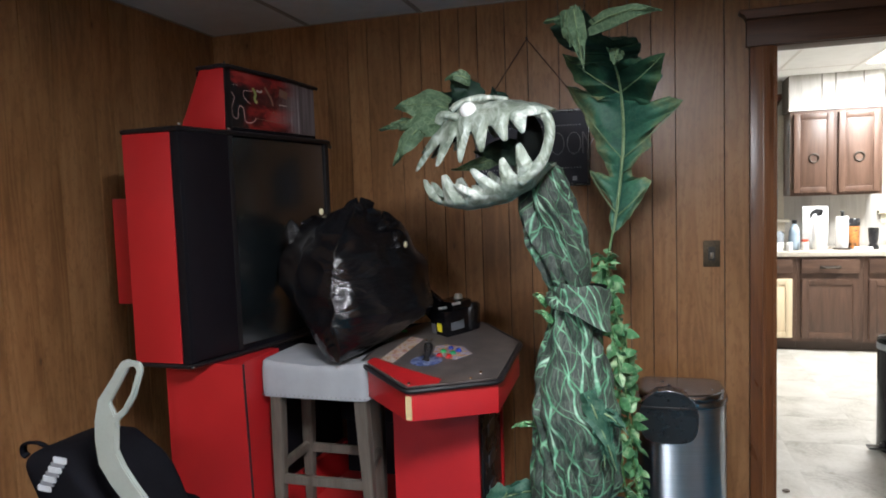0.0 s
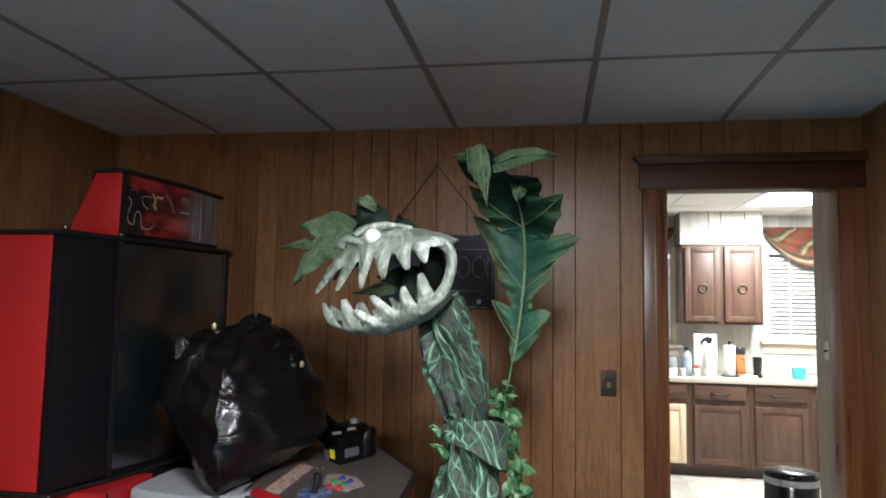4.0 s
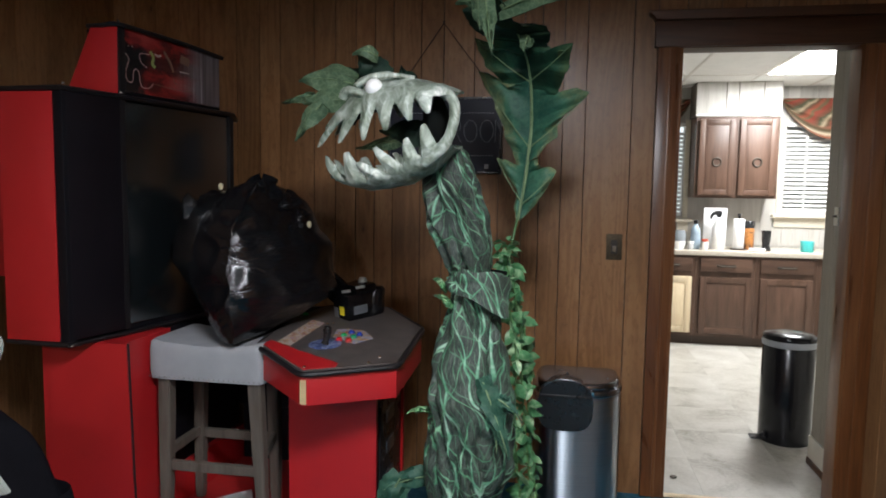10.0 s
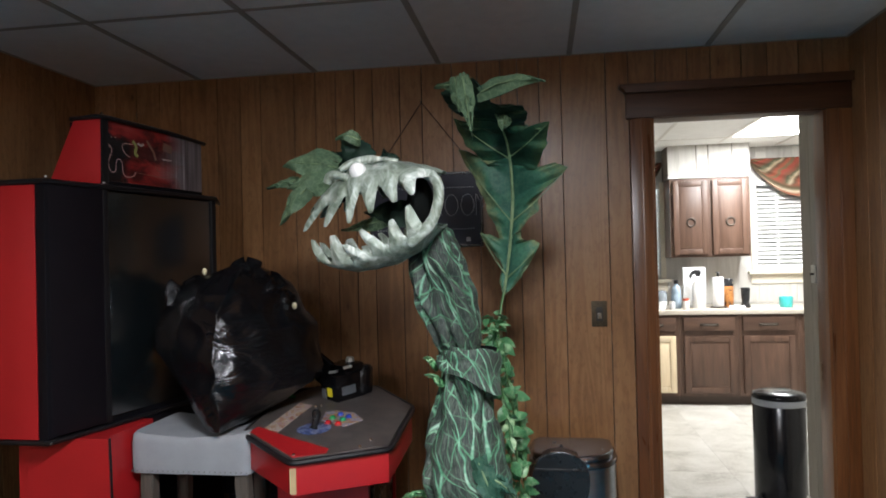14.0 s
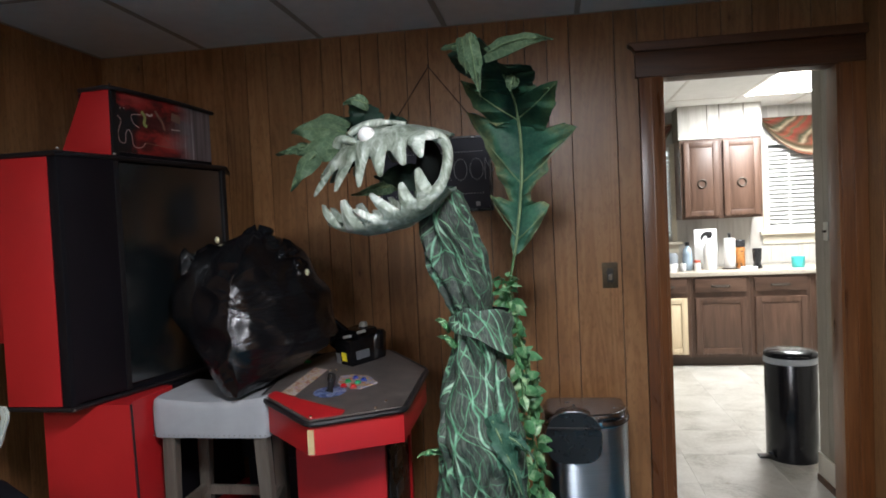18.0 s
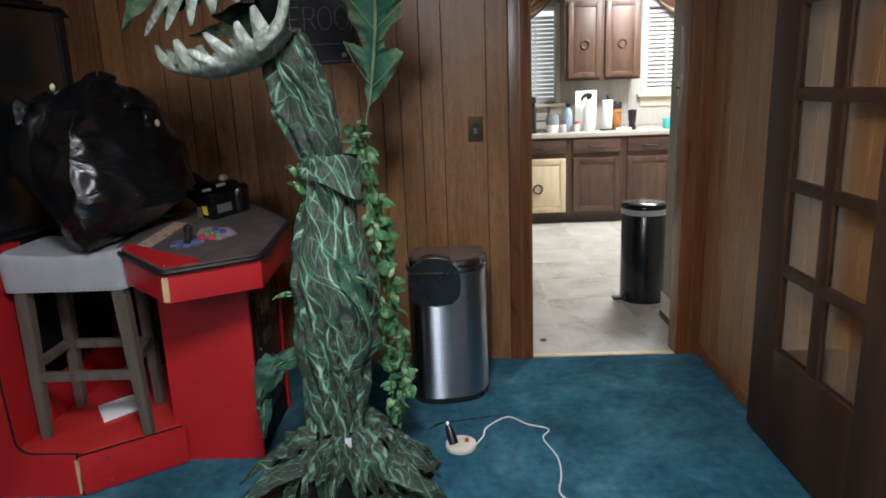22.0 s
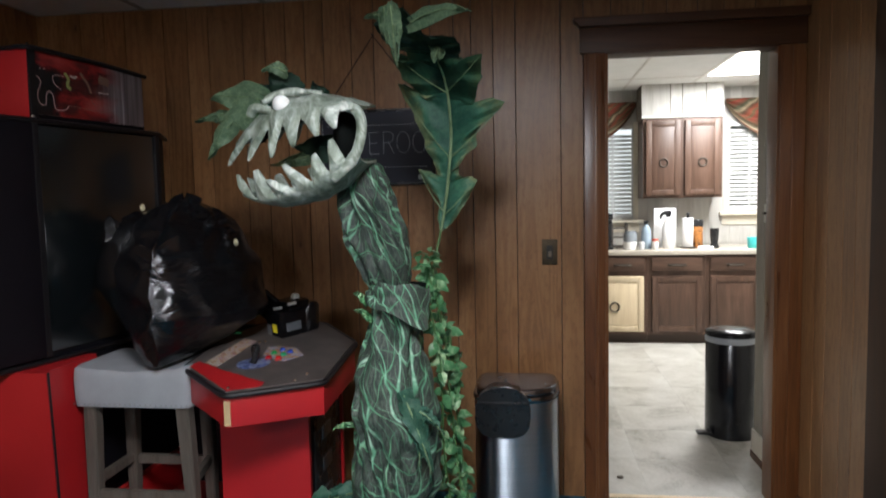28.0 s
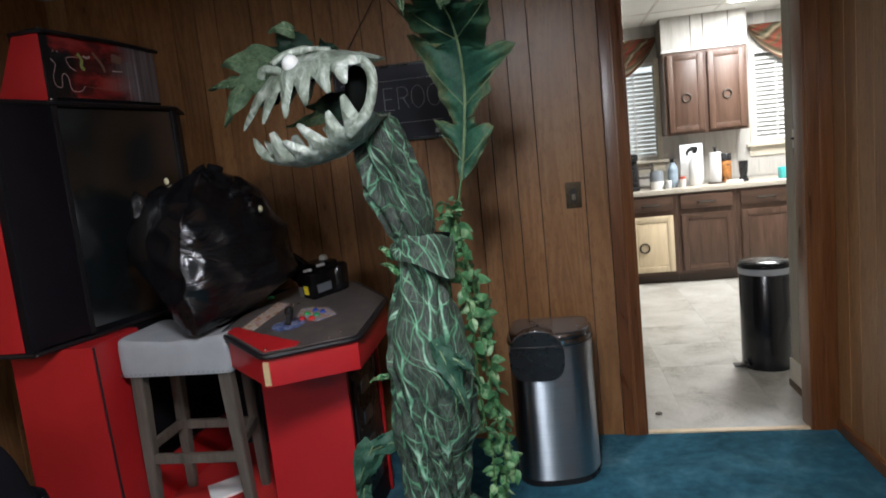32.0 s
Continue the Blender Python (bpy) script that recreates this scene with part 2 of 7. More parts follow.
def wood(name, dark, mid, light, axis="z", rough=0.42, scale=1.0, knots=False, random_tone=0.25, spec=0.45):
    """Grain along one axis, with flames and pores."""
    n = Nodes(name)
    k = {"x": (0.9, 9, 9), "y": (9, 0.9, 9), "z": (9, 9, 0.9)}[axis]
    f = {"x": (6, 160, 160), "y": (160, 6, 160), "z": (160, 160, 6)}[axis]
    v = n.coords(tuple(a * scale for a in k), True)
    vf = n.coords(tuple(a * scale for a in f), True)
    flame = n.noise(v, 1.0, 5, 0.6, 1.6)
    pore = n.noise(vf, 1.0, 2, 0.6)
    fac = n.maths("ADD", n.maths("MULTIPLY", flame, 0.7), n.maths("MULTIPLY", pore, 0.3))
    if knots:
        broad = n.noise(n.coords({"x": (0.75, 5, 5), "y": (5, 0.75, 5), "z": (5, 5, 0.75)}[axis], True), 1.0, 1.5, 0.4, 0.3)
        ring = n.maths("ADD", n.maths("MULTIPLY", n.maths("SINE", n.maths("MULTIPLY", broad, 95.0)), 0.5), 0.5)
        fac = n.maths("ADD", n.maths("MULTIPLY", fac, 0.86), n.maths("MULTIPLY", ring, 0.14))
    col = n.ramp(fac, [(0.32, dark), (0.5, mid), (0.68, light)])
    if knots:
        kv = n.coords({"x": (1.1, 5, 5), "y": (5, 1.1, 5), "z": (5, 5, 1.1)}[axis], True)
        vor = n.add("ShaderNodeTexVoronoi", inputs={"Scale": 1.3})
        n.link(kv, vor.inputs["Vector"])
        spot = n.ramp(vor.outputs["Distance"], [(0.03, (1, 1, 1)), (0.13, (0, 0, 0))])
        col = n.mix(spot, col, tuple(c * 0.35 for c in dark))
    oi = n.add("ShaderNodeObjectInfo")
    tone = n.maths("ADD", n.maths("MULTIPLY", oi.outputs["Random"], random_tone), 1 - random_tone / 2)
    comb = n.add("ShaderNodeCombineXYZ")
    for c in "XYZ":
        n.link(tone, comb.inputs[c])
    col = n.mix(1.0, col, comb.outputs[0], "MULTIPLY")
    n.bump(pore, 0.25, 0.0008)
    return n.base(col, n.maths("ADD", n.maths("MULTIPLY", flame, 0.22), rough - 0.1), 0.0, spec)




def panelling():
    """Varnished plain-sawn veneer: soft cathedral figure, fine pores, a few pin knots, tone varying board by board."""
    n = Nodes("wall_panel_wood")
    broad = n.noise(n.coords((7.5, 7.5, 0.62), True), 1.0, 2.2, 0.45, 0.35)
    ring = n.maths("ADD", n.maths("MULTIPLY", n.maths("SINE", n.maths("MULTIPLY", broad, 74.0)), 0.5), 0.5)
    cloud = n.noise(n.coords((3.2, 3.2, 1.1), True), 1.0, 4, 0.55, 0.5)
    pore = n.noise(n.coords((210, 210, 7), True), 1.0, 2, 0.6)
    streak = n.noise(n.coords((46, 46, 0.9), True), 1.0, 3, 0.6)
    fac = n.maths("ADD", n.maths("ADD", n.maths("MULTIPLY", cloud, 0.64), n.maths("MULTIPLY", ring, 0.11)), n.maths("ADD", n.maths("MULTIPLY", streak, 0.11), n.maths("MULTIPLY", pore, 0.14)))
    col = n.ramp(fac, [(0.30, (0.150, 0.068, 0.026)), (0.46, (0.240, 0.115, 0.046)), (0.56, (0.282, 0.140, 0.058)), (0.70, (0.335, 0.175, 0.078))])
    fleck = n.noise(n.coords((60, 60, 22), True), 1.0, 3, 0.6, 0.8)
    col = n.mix(n.ramp(fleck, [(0.36, (0.40, 0.40, 0.40)), (0.50, (0, 0, 0))]), col, (0.135, 0.060, 0.023))
    vor = n.add("ShaderNodeTexVoronoi", inputs={"Scale": 1.0})
    n.link(n.coords((6, 6, 2.3), True), vor.inputs["Vector"])
    col = n.mix(n.ramp(vor.outputs["Distance"], [(0.015, (0.85, 0.85, 0.85)), (0.055, (0, 0, 0))]), col, (0.045, 0.018, 0.008))
    col = n.mix(n.ramp(vor.outputs["Distance"], [(0.05, (0.35, 0.35, 0.35)), (0.26, (0, 0, 0))]), col, (0.13, 0.055, 0.022))
    tone = n.maths("ADD", n.maths("MULTIPLY", n.add("ShaderNodeObjectInfo").outputs["Random"], 0.20), 0.92)
    comb = n.add("ShaderNodeCombineXYZ")
    for c in "XYZ":
        n.link(tone, comb.inputs[c])
    col = n.mix(1.0, col, comb.outputs[0], "MULTIPLY")
    n.bump(n.maths("ADD", pore, n.maths("MULTIPLY", ring, 0.35)), 0.16, 0.0008)
    return n.base(col, n.maths("ADD", n.maths("MULTIPLY", cloud, 0.16), 0.27), 0.0, 0.42)


PANEL = panelling()
GROOVE = plain("panel_groove_dark", (0.052, 0.026, 0.014), 0.8)
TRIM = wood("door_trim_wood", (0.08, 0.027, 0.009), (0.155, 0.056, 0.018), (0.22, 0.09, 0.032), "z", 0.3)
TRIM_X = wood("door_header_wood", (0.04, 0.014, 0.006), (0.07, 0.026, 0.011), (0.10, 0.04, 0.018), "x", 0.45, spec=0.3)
DARKDOOR = wood("glazed_door_wood", (0.022, 0.010, 0.005), (0.04, 0.019, 0.010), (0.06, 0.03, 0.015), "z", 0.5, spec=0.2)
CABINET = wood("kitchen_cabinet_wood", (0.045, 0.023, 0.014), (0.085, 0.045, 0.029), (0.12, 0.068, 0.045), "z", 0.4)
CABINET_X = wood("kitchen_drawer_wood", (0.045, 0.023, 0.014), (0.085, 0.045, 0.029), (0.12, 0.068, 0.045), "x", 0.4)
MAPLE = wood("bare_maple", (0.55, 0.42, 0.26), (0.66, 0.53, 0.35), (0.74, 0.62, 0.44), "z", 0.5)
PALEPANEL = wood("pale_panelling", (0.40, 0.38, 0.34), (0.50, 0.48, 0.445), (0.565, 0.55, 0.51), "z", 0.5)
GREYWOOD = wood("weathered_grey_wood", (0.058, 0.047, 0.037), (0.098, 0.081, 0.066), (0.14, 0.118, 0.098), "z", 0.55, 1.4)
CEILTILE = plain("ceiling_tile", (0.66, 0.65, 0.655), 0.9, 0, 0.06, 14, 0.5, 0.2, 260)
CEILGRID = plain("ceiling_grid_paint", (0.27, 0.24, 0.21), 0.5)
KTILE = plain("kitchen_ceiling_tile", (0.78, 0.78, 0.76), 0.9, 0, 0.05, 10, 0.5, 0.2, 260)
RED = plain("red_laminate", (0.405, 0.013, 0.016), 0.38, 0, 0.08, 5, 0.12, 0.5, 300)
BLACKLAM = plain("black_laminate", (0.007, 0.0068, 0.009), 0.45, 0, 0.2, 6, 0.15, 0.14)
TMOLD = plain("black_edge_strip", (0.010, 0.009, 0.010), 0.42, 0, 0.1, 8, 0.0, 0.3)
PLASTIC = plain("black_plastic", (0.014, 0.014, 0.015), 0.28, 0, 0.2, 20, 0.1)
WHITEPL = plain("white_plastic", (0.78, 0.77, 0.74), 0.35, 0, 0.05, 10, 0.05)
GREYPL = plain("light_grey_plastic", (0.38, 0.39, 0.37), 0.4, 0, 0.06, 12, 0.1)
SEATCLOTH = plain("grey_seat_cloth", (0.30, 0.31, 0.325), 0.85, 0, 0.1, 12, 0.6, 0.2, 700)
CONSOLE = plain("brown_grey_panel", (0.078, 0.066, 0.060), 0.42, 0, 0.5, 22, 0.3, 0.4, 260)
PLY = plain("bare_plywood_edge", (0.50, 0.36, 0.19), 0.7)
BRASS = plain("aged_brass", (0.070, 0.052, 0.032), 0.55, 0.8, 0.45, 60, 0.3)
IRON = plain("dark_pull_metal", (0.055, 0.042, 0.032), 0.5, 0.5, 0.3, 60, 0.2)
CHROME = plain("chrome", (0.75, 0.75, 0.76), 0.12, 1.0, 0.03)
COUNTER = plain("beige_worktop", (0.46, 0.41, 0.34), 0.35, 0, 0.12, 60, 0.05)
PAPER = plain("white_paper", (0.80, 0.80, 0.80), 0.8, 0, 0.04)
SLAT = plain("white_blind_slat", (0.66, 0.66, 0.64), 0.5, 0, 0.03)
YELLOW = plain("yellow_sticker", (0.85, 0.70, 0.03), 0.5, 0, 0.05)
CYAN = plain("turquoise_plastic", (0.06, 0.52, 0.52), 0.35)
WALLPLAIN = plain("plain_wall_paint", (0.42, 0.36, 0.30), 0.8)
EYEWHITE = plain("white_eyeball", (0.85, 0.85, 0.83), 0.3, 0, 0.03)
CLEAR = Nodes("clear_plastic").base((0.8, 0.88, 0.92), 0.08)
CLEAR.node_tree.nodes["Principled BSDF"].inputs["Transmission Weight"].default_value = 0.85
GLASS = Nodes("window_glass").base((0.72, 0.72, 0.68), 0.03)
GLASS.node_tree.nodes["Principled BSDF"].inputs["Transmission Weight"].default_value = 1.0
GLASS.node_tree.nodes["Principled BSDF"].inputs["IOR"].default_value = 1.45
SCREEN = Nodes("dark_screen_glass").base((0.005, 0.007, 0.008), 0.20, 0, 1.0)
SCREEN.node_tree.nodes["Principled BSDF"].inputs["IOR"].default_value = 1.8


def steel():
    n = Nodes("brushed_steel")
    v = n.coords((3, 3, 300))
    f = n.noise(v, 1.0, 3)
    smear = n.noise(n.coords(), 7.0, 4)
    n.bump(f, 0.012, 0.0003)
    tan = n.add("ShaderNodeTangent")
    tan.direction_type, tan.axis = "RADIAL", "Z"
    n.link(tan.outputs[0], n.bsdf.inputs["Tangent"])
    n.bsdf.inputs["Anisotropic"].default_value = 1.0
    n.bsdf.inputs["Anisotropic Rotation"].default_value = 0.25
    return n.base(n.ramp(f, [(0.3, (0.42, 0.47, 0.52)), (0.7, (0.50, 0.55, 0.60))]), n.maths("ADD", n.maths("MULTIPLY", smear, 0.06), 0.31), 1.0)


STEEL = steel()
LIDSTEEL = plain("satin_steel_lid", (0.27, 0.28, 0.30), 0.24, 1.0, 0.1, 14, 0.05)


def mache_material():
    """Silvery grey-green brushed paint over lumpy papier-mache."""
    n = Nodes("silver_grey_papier_mache")
    v = n.coords((1, 1, 0.6))
    streak, lump, fine = n.noise(v, 20, 5, 0.6, 2.0), n.noise(n.coords(), 11, 3), n.noise(n.coords(), 130, 3)
    fac = n.maths("ADD", n.maths("MULTIPLY", streak, 0.65), n.maths("MULTIPLY", lump, 0.35))
    col = n.ramp(fac, [(0.33, (0.055, 0.075, 0.050)), (0.41, (0.125, 0.155, 0.115)), (0.50, (0.235, 0.275, 0.225)), (0.58, (0.36, 0.405, 0.355)), (0.66, (0.62, 0.64, 0.59))])
    n.bump(n.maths("ADD", streak, n.maths("MULTIPLY", fine, 0.35)), 0.75, 0.005)
    return n.base(col, n.maths("ADD", n.maths("MULTIPLY", streak, 0.3), 0.24), 0.10, 0.4)


TEETH = mache_material()


def carpet_material():
    n = Nodes("teal_carpet")
    v = n.coords()
    big, mid, fine = n.noise(v, 1.9, 8, 0.66, 0.5), n.noise(v, 24, 4, 0.6), n.noise(v, 420, 2)
    fac = n.maths("ADD", n.maths("ADD", n.maths("MULTIPLY", big, 0.62), n.maths("MULTIPLY", mid, 0.22)), n.maths("MULTIPLY", fine, 0.16))
    col = n.ramp(fac, [(0.38, (0.018, 0.074, 0.112)), (0.5, (0.042, 0.160, 0.228)), (0.62, (0.120, 0.265, 0.335))])
    stain = n.noise(n.coords((1.0, 0.8, 1.0)), 2.4, 5, 0.6, 1.2)
    col = n.mix(n.ramp(stain, [(0.42, (0, 0, 0)), (0.66, (0.50, 0.50, 0.50))]), col, (0.014, 0.050, 0.070))
    n.bump(n.maths("ADD", fine, n.maths("MULTIPLY", mid, 0.6)), 0.9, 0.006)
    return n.base(col, 0.95, 0, 0.1)


CARPET = carpet_material()


def vinyl_material():
    n = Nodes("beige_vinyl_tile")
    v = n.coords((1, 1, 1), True)
    big, fine = n.noise(v, 2.6, 6, 0.66, 0.6), n.noise(v, 60, 3)
    col = n.ramp(n.maths("ADD", n.maths("MULTIPLY", big, 0.8), n.maths("MULTIPLY", fine, 0.2)),
                 [(0.34, (0.27, 0.25, 0.205)), (0.45, (0.42, 0.40, 0.35)), (0.56, (0.50, 0.48, 0.43)), (0.66, (0.56, 0.545, 0.495))])
    n.bump(big, 0.08, 0.001)
    return n.base(col, 0.38)


VINYL = vinyl_material()


def bag_material():
    n = Nodes("black_bin_liner")
    crease = n.noise(n.coords((7, 7, 11)), 1.0, 4, 0.5, 1.8)
    fine = n.noise(n.coords((9, 9, 95)), 1.0, 3, 0.6, 1.4)
    where = n.ramp(n.noise(n.coords((6, 6, 6)), 1.0, 2), [(0.42, (0, 0, 0)), (0.58, (1, 1, 1))])
    n.bump(n.maths("ADD", crease, n.maths("MULTIPLY", n.maths("MULTIPLY", fine, where), 0.40)), 0.48, 0.018)
    return n.base((0.004, 0.004, 0.005), n.maths("ADD", n.maths("MULTIPLY", crease, 0.14), 0.12), 0, 0.42)


BAG = bag_material()


def bark_material(name, seed, turned, tone=1.0):
    """Grey fibrous cloth printed with mirrored, branching strands of green vein, thick and thin."""
    n = Nodes(name)
    tc = n.add("ShaderNodeTexCoord")
    flat = n.add("ShaderNodeMapping", inputs={"Rotation": (0, 0, math.pi / 2 if turned else 0.0)})
    n.link(tc.outputs["UV"], flat.inputs["Vector"])
    part_x = n.add("ShaderNodeSeparateXYZ")
    n.link(flat.outputs["Vector"], part_x.inputs[0])
    folded = n.add("ShaderNodeCombineXYZ")
    n.link(n.maths("PINGPONG", n.maths("ADD", part_x.outputs["X"], -0.055), 0.17), folded.inputs["X"])
    n.link(part_x.outputs["Y"], folded.inputs["Y"])
    moved = n.add("ShaderNodeVectorMath", operation="ADD")
    n.link(folded.outputs[0], moved.inputs[0])
    n.link(n.maths("MULTIPLY", n.add("ShaderNodeObjectInfo").outputs["Random"], 9.0), moved.inputs[1])
    base = moved.outputs[0]

    def strands(k, angle, spacing, wander, width, swell):
        turn = n.add("ShaderNodeMapping", inputs={"Rotation": (0, 0, angle), "Location": (seed + 0.37 * k, 1.3 * k, 0)})
        n.link(base, turn.inputs["Vector"])
        sep = n.add("ShaderNodeSeparateXYZ")
        n.link(turn.outputs["Vector"], sep.inputs[0])
        sway = n.maths("MULTIPLY", n.maths("SUBTRACT", n.noise(turn.outputs["Vector"], 6.5, 1.6, 0.5), 0.5), wander)
        f = n.maths("FRACT", n.maths("DIVIDE", n.maths("ADD", sep.outputs["X"], sway), spacing))
        d = n.maths("MULTIPLY", n.maths("ABSOLUTE", n.maths("SUBTRACT", f, 0.5)), spacing)
        w = n.maths("MULTIPLY", n.maths("MINIMUM", n.maths("MAXIMUM", n.maths("ADD", n.maths("MULTIPLY", n.noise(turn.outputs["Vector"], 10.0, 2), swell), 0.5 - 0.5 * swell), 0.02), 0.95), width)
        return n.ramp(n.maths("DIVIDE", d, w), [(0.25, (1, 1, 1)), (0.60, (0.55, 0.55, 0.55)), (1.0, (0, 0, 0))])

    thick = n.mix(1.0, strands(0, 0.38, 0.082, 0.10, 0.0082, 1.5), strands(1, 0.10, 0.100, 0.11, 0.0072, 1.8), "LIGHTEN")
    thin = n.mix(1.0, strands(2, 0.72, 0.060, 0.09, 0.0050, 2.8), strands(3, -0.22, 0.066, 0.10, 0.0048, 2.8), "LIGHTEN")
    hair = n.mix(1.0, strands(4, 0.30, 0.019, 0.06, 0.0034, 3.6), strands(5, 1.25, 0.070, 0.09, 0.0040, 3.2), "LIGHTEN")
    fine = n.add("ShaderNodeMapping", inputs={"Scale": (260, 34, 1)})
    n.link(base, fine.inputs["Vector"])
    fibre = n.noise(fine.outputs["Vector"], 1.0, 4, 0.65, 0.8)
    blotch = n.noise(base, 9.0, 3)
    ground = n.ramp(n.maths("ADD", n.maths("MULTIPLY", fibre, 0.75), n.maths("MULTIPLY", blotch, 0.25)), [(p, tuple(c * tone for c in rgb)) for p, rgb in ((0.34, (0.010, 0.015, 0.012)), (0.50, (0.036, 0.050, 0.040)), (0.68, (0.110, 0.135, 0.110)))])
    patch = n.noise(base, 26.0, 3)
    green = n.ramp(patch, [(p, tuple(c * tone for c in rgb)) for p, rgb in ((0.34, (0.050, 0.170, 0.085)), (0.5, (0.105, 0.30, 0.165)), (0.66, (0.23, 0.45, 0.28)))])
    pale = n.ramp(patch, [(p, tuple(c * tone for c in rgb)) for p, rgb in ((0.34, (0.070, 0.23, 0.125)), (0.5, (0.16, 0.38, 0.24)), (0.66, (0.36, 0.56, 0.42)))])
    col = n.mix(n.mix(0.36, (0, 0, 0), hair), ground, green)
    col = n.mix(n.mix(0.88, (0, 0, 0), thin), col, green)
    col = n.mix(n.mix(0.92, (0, 0, 0), thick), col, pale)
    n.bump(n.maths("ADD", fibre, n.maths("MULTIPLY", blotch, 0.8)), 0.4, 0.003)
    return n.base(col, 0.62, 0, 0.3)


BARK = bark_material("green_veined_cloth", 0.0, False)
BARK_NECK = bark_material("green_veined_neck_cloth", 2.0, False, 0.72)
# darker hem copy: its tone includes the shadow between the petals
BARK_HEM_SHADED = bark_material("shaded_veined_cloth_hem", 4.0, True, 0.68)


def leaf_material(name, dark, mid, light, rough=0.5):
    n = Nodes(name)
    v = n.coords((1, 1, 1), True)
    big, fine = n.noise(v, 16, 4, 0.6), n.noise(v, 90, 3)
    col = n.ramp(n.maths("ADD", n.maths("MULTIPLY", big, 0.75), n.maths("MULTIPLY", fine, 0.25)), [(0.33, dark), (0.5, mid), (0.68, light)])
    n.bump(fine, 0.3, 0.001)
    return n.base(col, rough + 0.08, 0, 0.2)


# on the tall leaf's curled top this dark colour carries the shade
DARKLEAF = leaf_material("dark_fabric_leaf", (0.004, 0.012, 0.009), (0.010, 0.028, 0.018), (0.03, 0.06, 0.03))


def painted_leaf(name, deep, mid, tip, net):
    """Hand-painted cloth leaf: deep green by the rib, paler and browner towards the points, a net of pale veins."""
    n = Nodes(name)
    tc = n.add("ShaderNodeTexCoord")
    sep = n.add("ShaderNodeSeparateXYZ")
    n.link(tc.outputs["UV"], sep.inputs[0])
    v = n.coords((1, 1, 1), True)
    cloud, fine = n.noise(v, 14, 5, 0.62, 0.6), n.noise(v, 110, 3)
    out = n.maths("ADD", sep.outputs["Y"], n.maths("MULTIPLY", n.maths("SUBTRACT", cloud, 0.5), 1.7))
    col = n.ramp(out, [(0.05, deep), (0.60, mid), (1.3, tip)])
    vor = n.add("ShaderNodeTexVoronoi", feature="DISTANCE_TO_EDGE", inputs={"Scale": 62.0})
    n.link(v, vor.inputs["Vector"])
    veins = n.ramp(vor.outputs["Distance"], [(0.02, (net, net, net)), (0.11, (0, 0, 0))])
    col = n.mix(veins, col, tuple(min(1.0, c * 1.9 + 0.02) for c in tip))
    col = n.mix(n.ramp(fine, [(0.3, (0.45, 0.45, 0.45)), (0.55, (0, 0, 0))]), col, deep)
    blotch = n.noise(v, 26, 4, 0.6, 0.4)
    col = n.mix(n.ramp(blotch, [(0.52, (0, 0, 0)), (0.66, (0.5, 0.5, 0.5))]), col, tuple(0.6 * c for c in deep))
    n.bump(n.maths("ADD", cloud, fine), 0.35, 0.002)
    return n.base(col, 0.55, 0, 0.25)


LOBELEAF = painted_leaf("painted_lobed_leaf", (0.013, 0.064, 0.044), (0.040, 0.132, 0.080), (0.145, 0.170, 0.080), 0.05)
# LOBELEAF's paint darkened for the shading where the blade curls over
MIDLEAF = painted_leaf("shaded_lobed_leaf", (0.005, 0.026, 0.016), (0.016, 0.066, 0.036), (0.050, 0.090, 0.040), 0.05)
NETLEAF = painted_leaf("net_veined_leaf", (0.060, 0.105, 0.058), (0.115, 0.175, 0.095), (0.195, 0.245, 0.140), 0.16)
SIDELEAF = painted_leaf("faded_serrated_leaf", (0.022, 0.075, 0.050), (0.050, 0.120, 0.075), (0.125, 0.165, 0.095), 0.10)
RIBPALE = leaf_material("pale_leaf_rib", (0.085, 0.135, 0.065), (0.14, 0.205, 0.105), (0.21, 0.28, 0.15))
IVY = leaf_material("ivy_leaf_green", (0.020, 0.072, 0.030), (0.072, 0.200, 0.084), (0.38, 0.52, 0.30), 0.22)
STEMG = plain("green_stem", (0.05, 0.12, 0.035), 0.6)
DARKINSIDE = plain("black_lining_and_shade", (0.004, 0.005, 0.0045), 0.95, spec=0.1)


def valance_material():
    n = Nodes("striped_valance_cloth")
    tc = n.add("ShaderNodeTexCoord")
    sep = n.add("ShaderNodeSeparateXYZ")
    n.link(tc.outputs["UV"], sep.inputs[0])
    fan = n.maths("ADD", n.maths("MULTIPLY", sep.outputs["X"], 3.1), n.maths("MULTIPLY", sep.outputs["Y"], 1.15))
    mott = n.noise(n.coords((3, 3, 5)), 1.0, 3, 0.5, 0.5)
    f = n.maths("FRACT", n.maths("ADD", fan, n.maths("MULTIPLY", mott, 0.9)))
    folds = n.ramp(f, [(0.02, (0.20, 0.045, 0.03)), (0.18, (0.13, 0.05, 0.03)), (0.30, (0.055, 0.060, 0.035)), (0.42, (0.30, 0.24, 0.16)), (0.52, (0.08, 0.05, 0.03)), (0.70, (0.22, 0.06, 0.035)), (0.85, (0.10, 0.085, 0.045)), (0.98, (0.20, 0.045, 0.03))])
    border = n.ramp(sep.outputs["Y"], [(0.70, (0.16, 0.05, 0.03)), (0.80, (0.10, 0.085, 0.05)), (0.88, (0.38, 0.31, 0.22)), (0.96, (0.16, 0.06, 0.035))])
    col = n.mix(n.ramp(sep.outputs["Y"], [(0.70, (0, 0, 0)), (0.76, (1, 1, 1))]), folds, border)
    return n.base(col, 0.85, 0, 0.2)


VALANCE = valance_material()


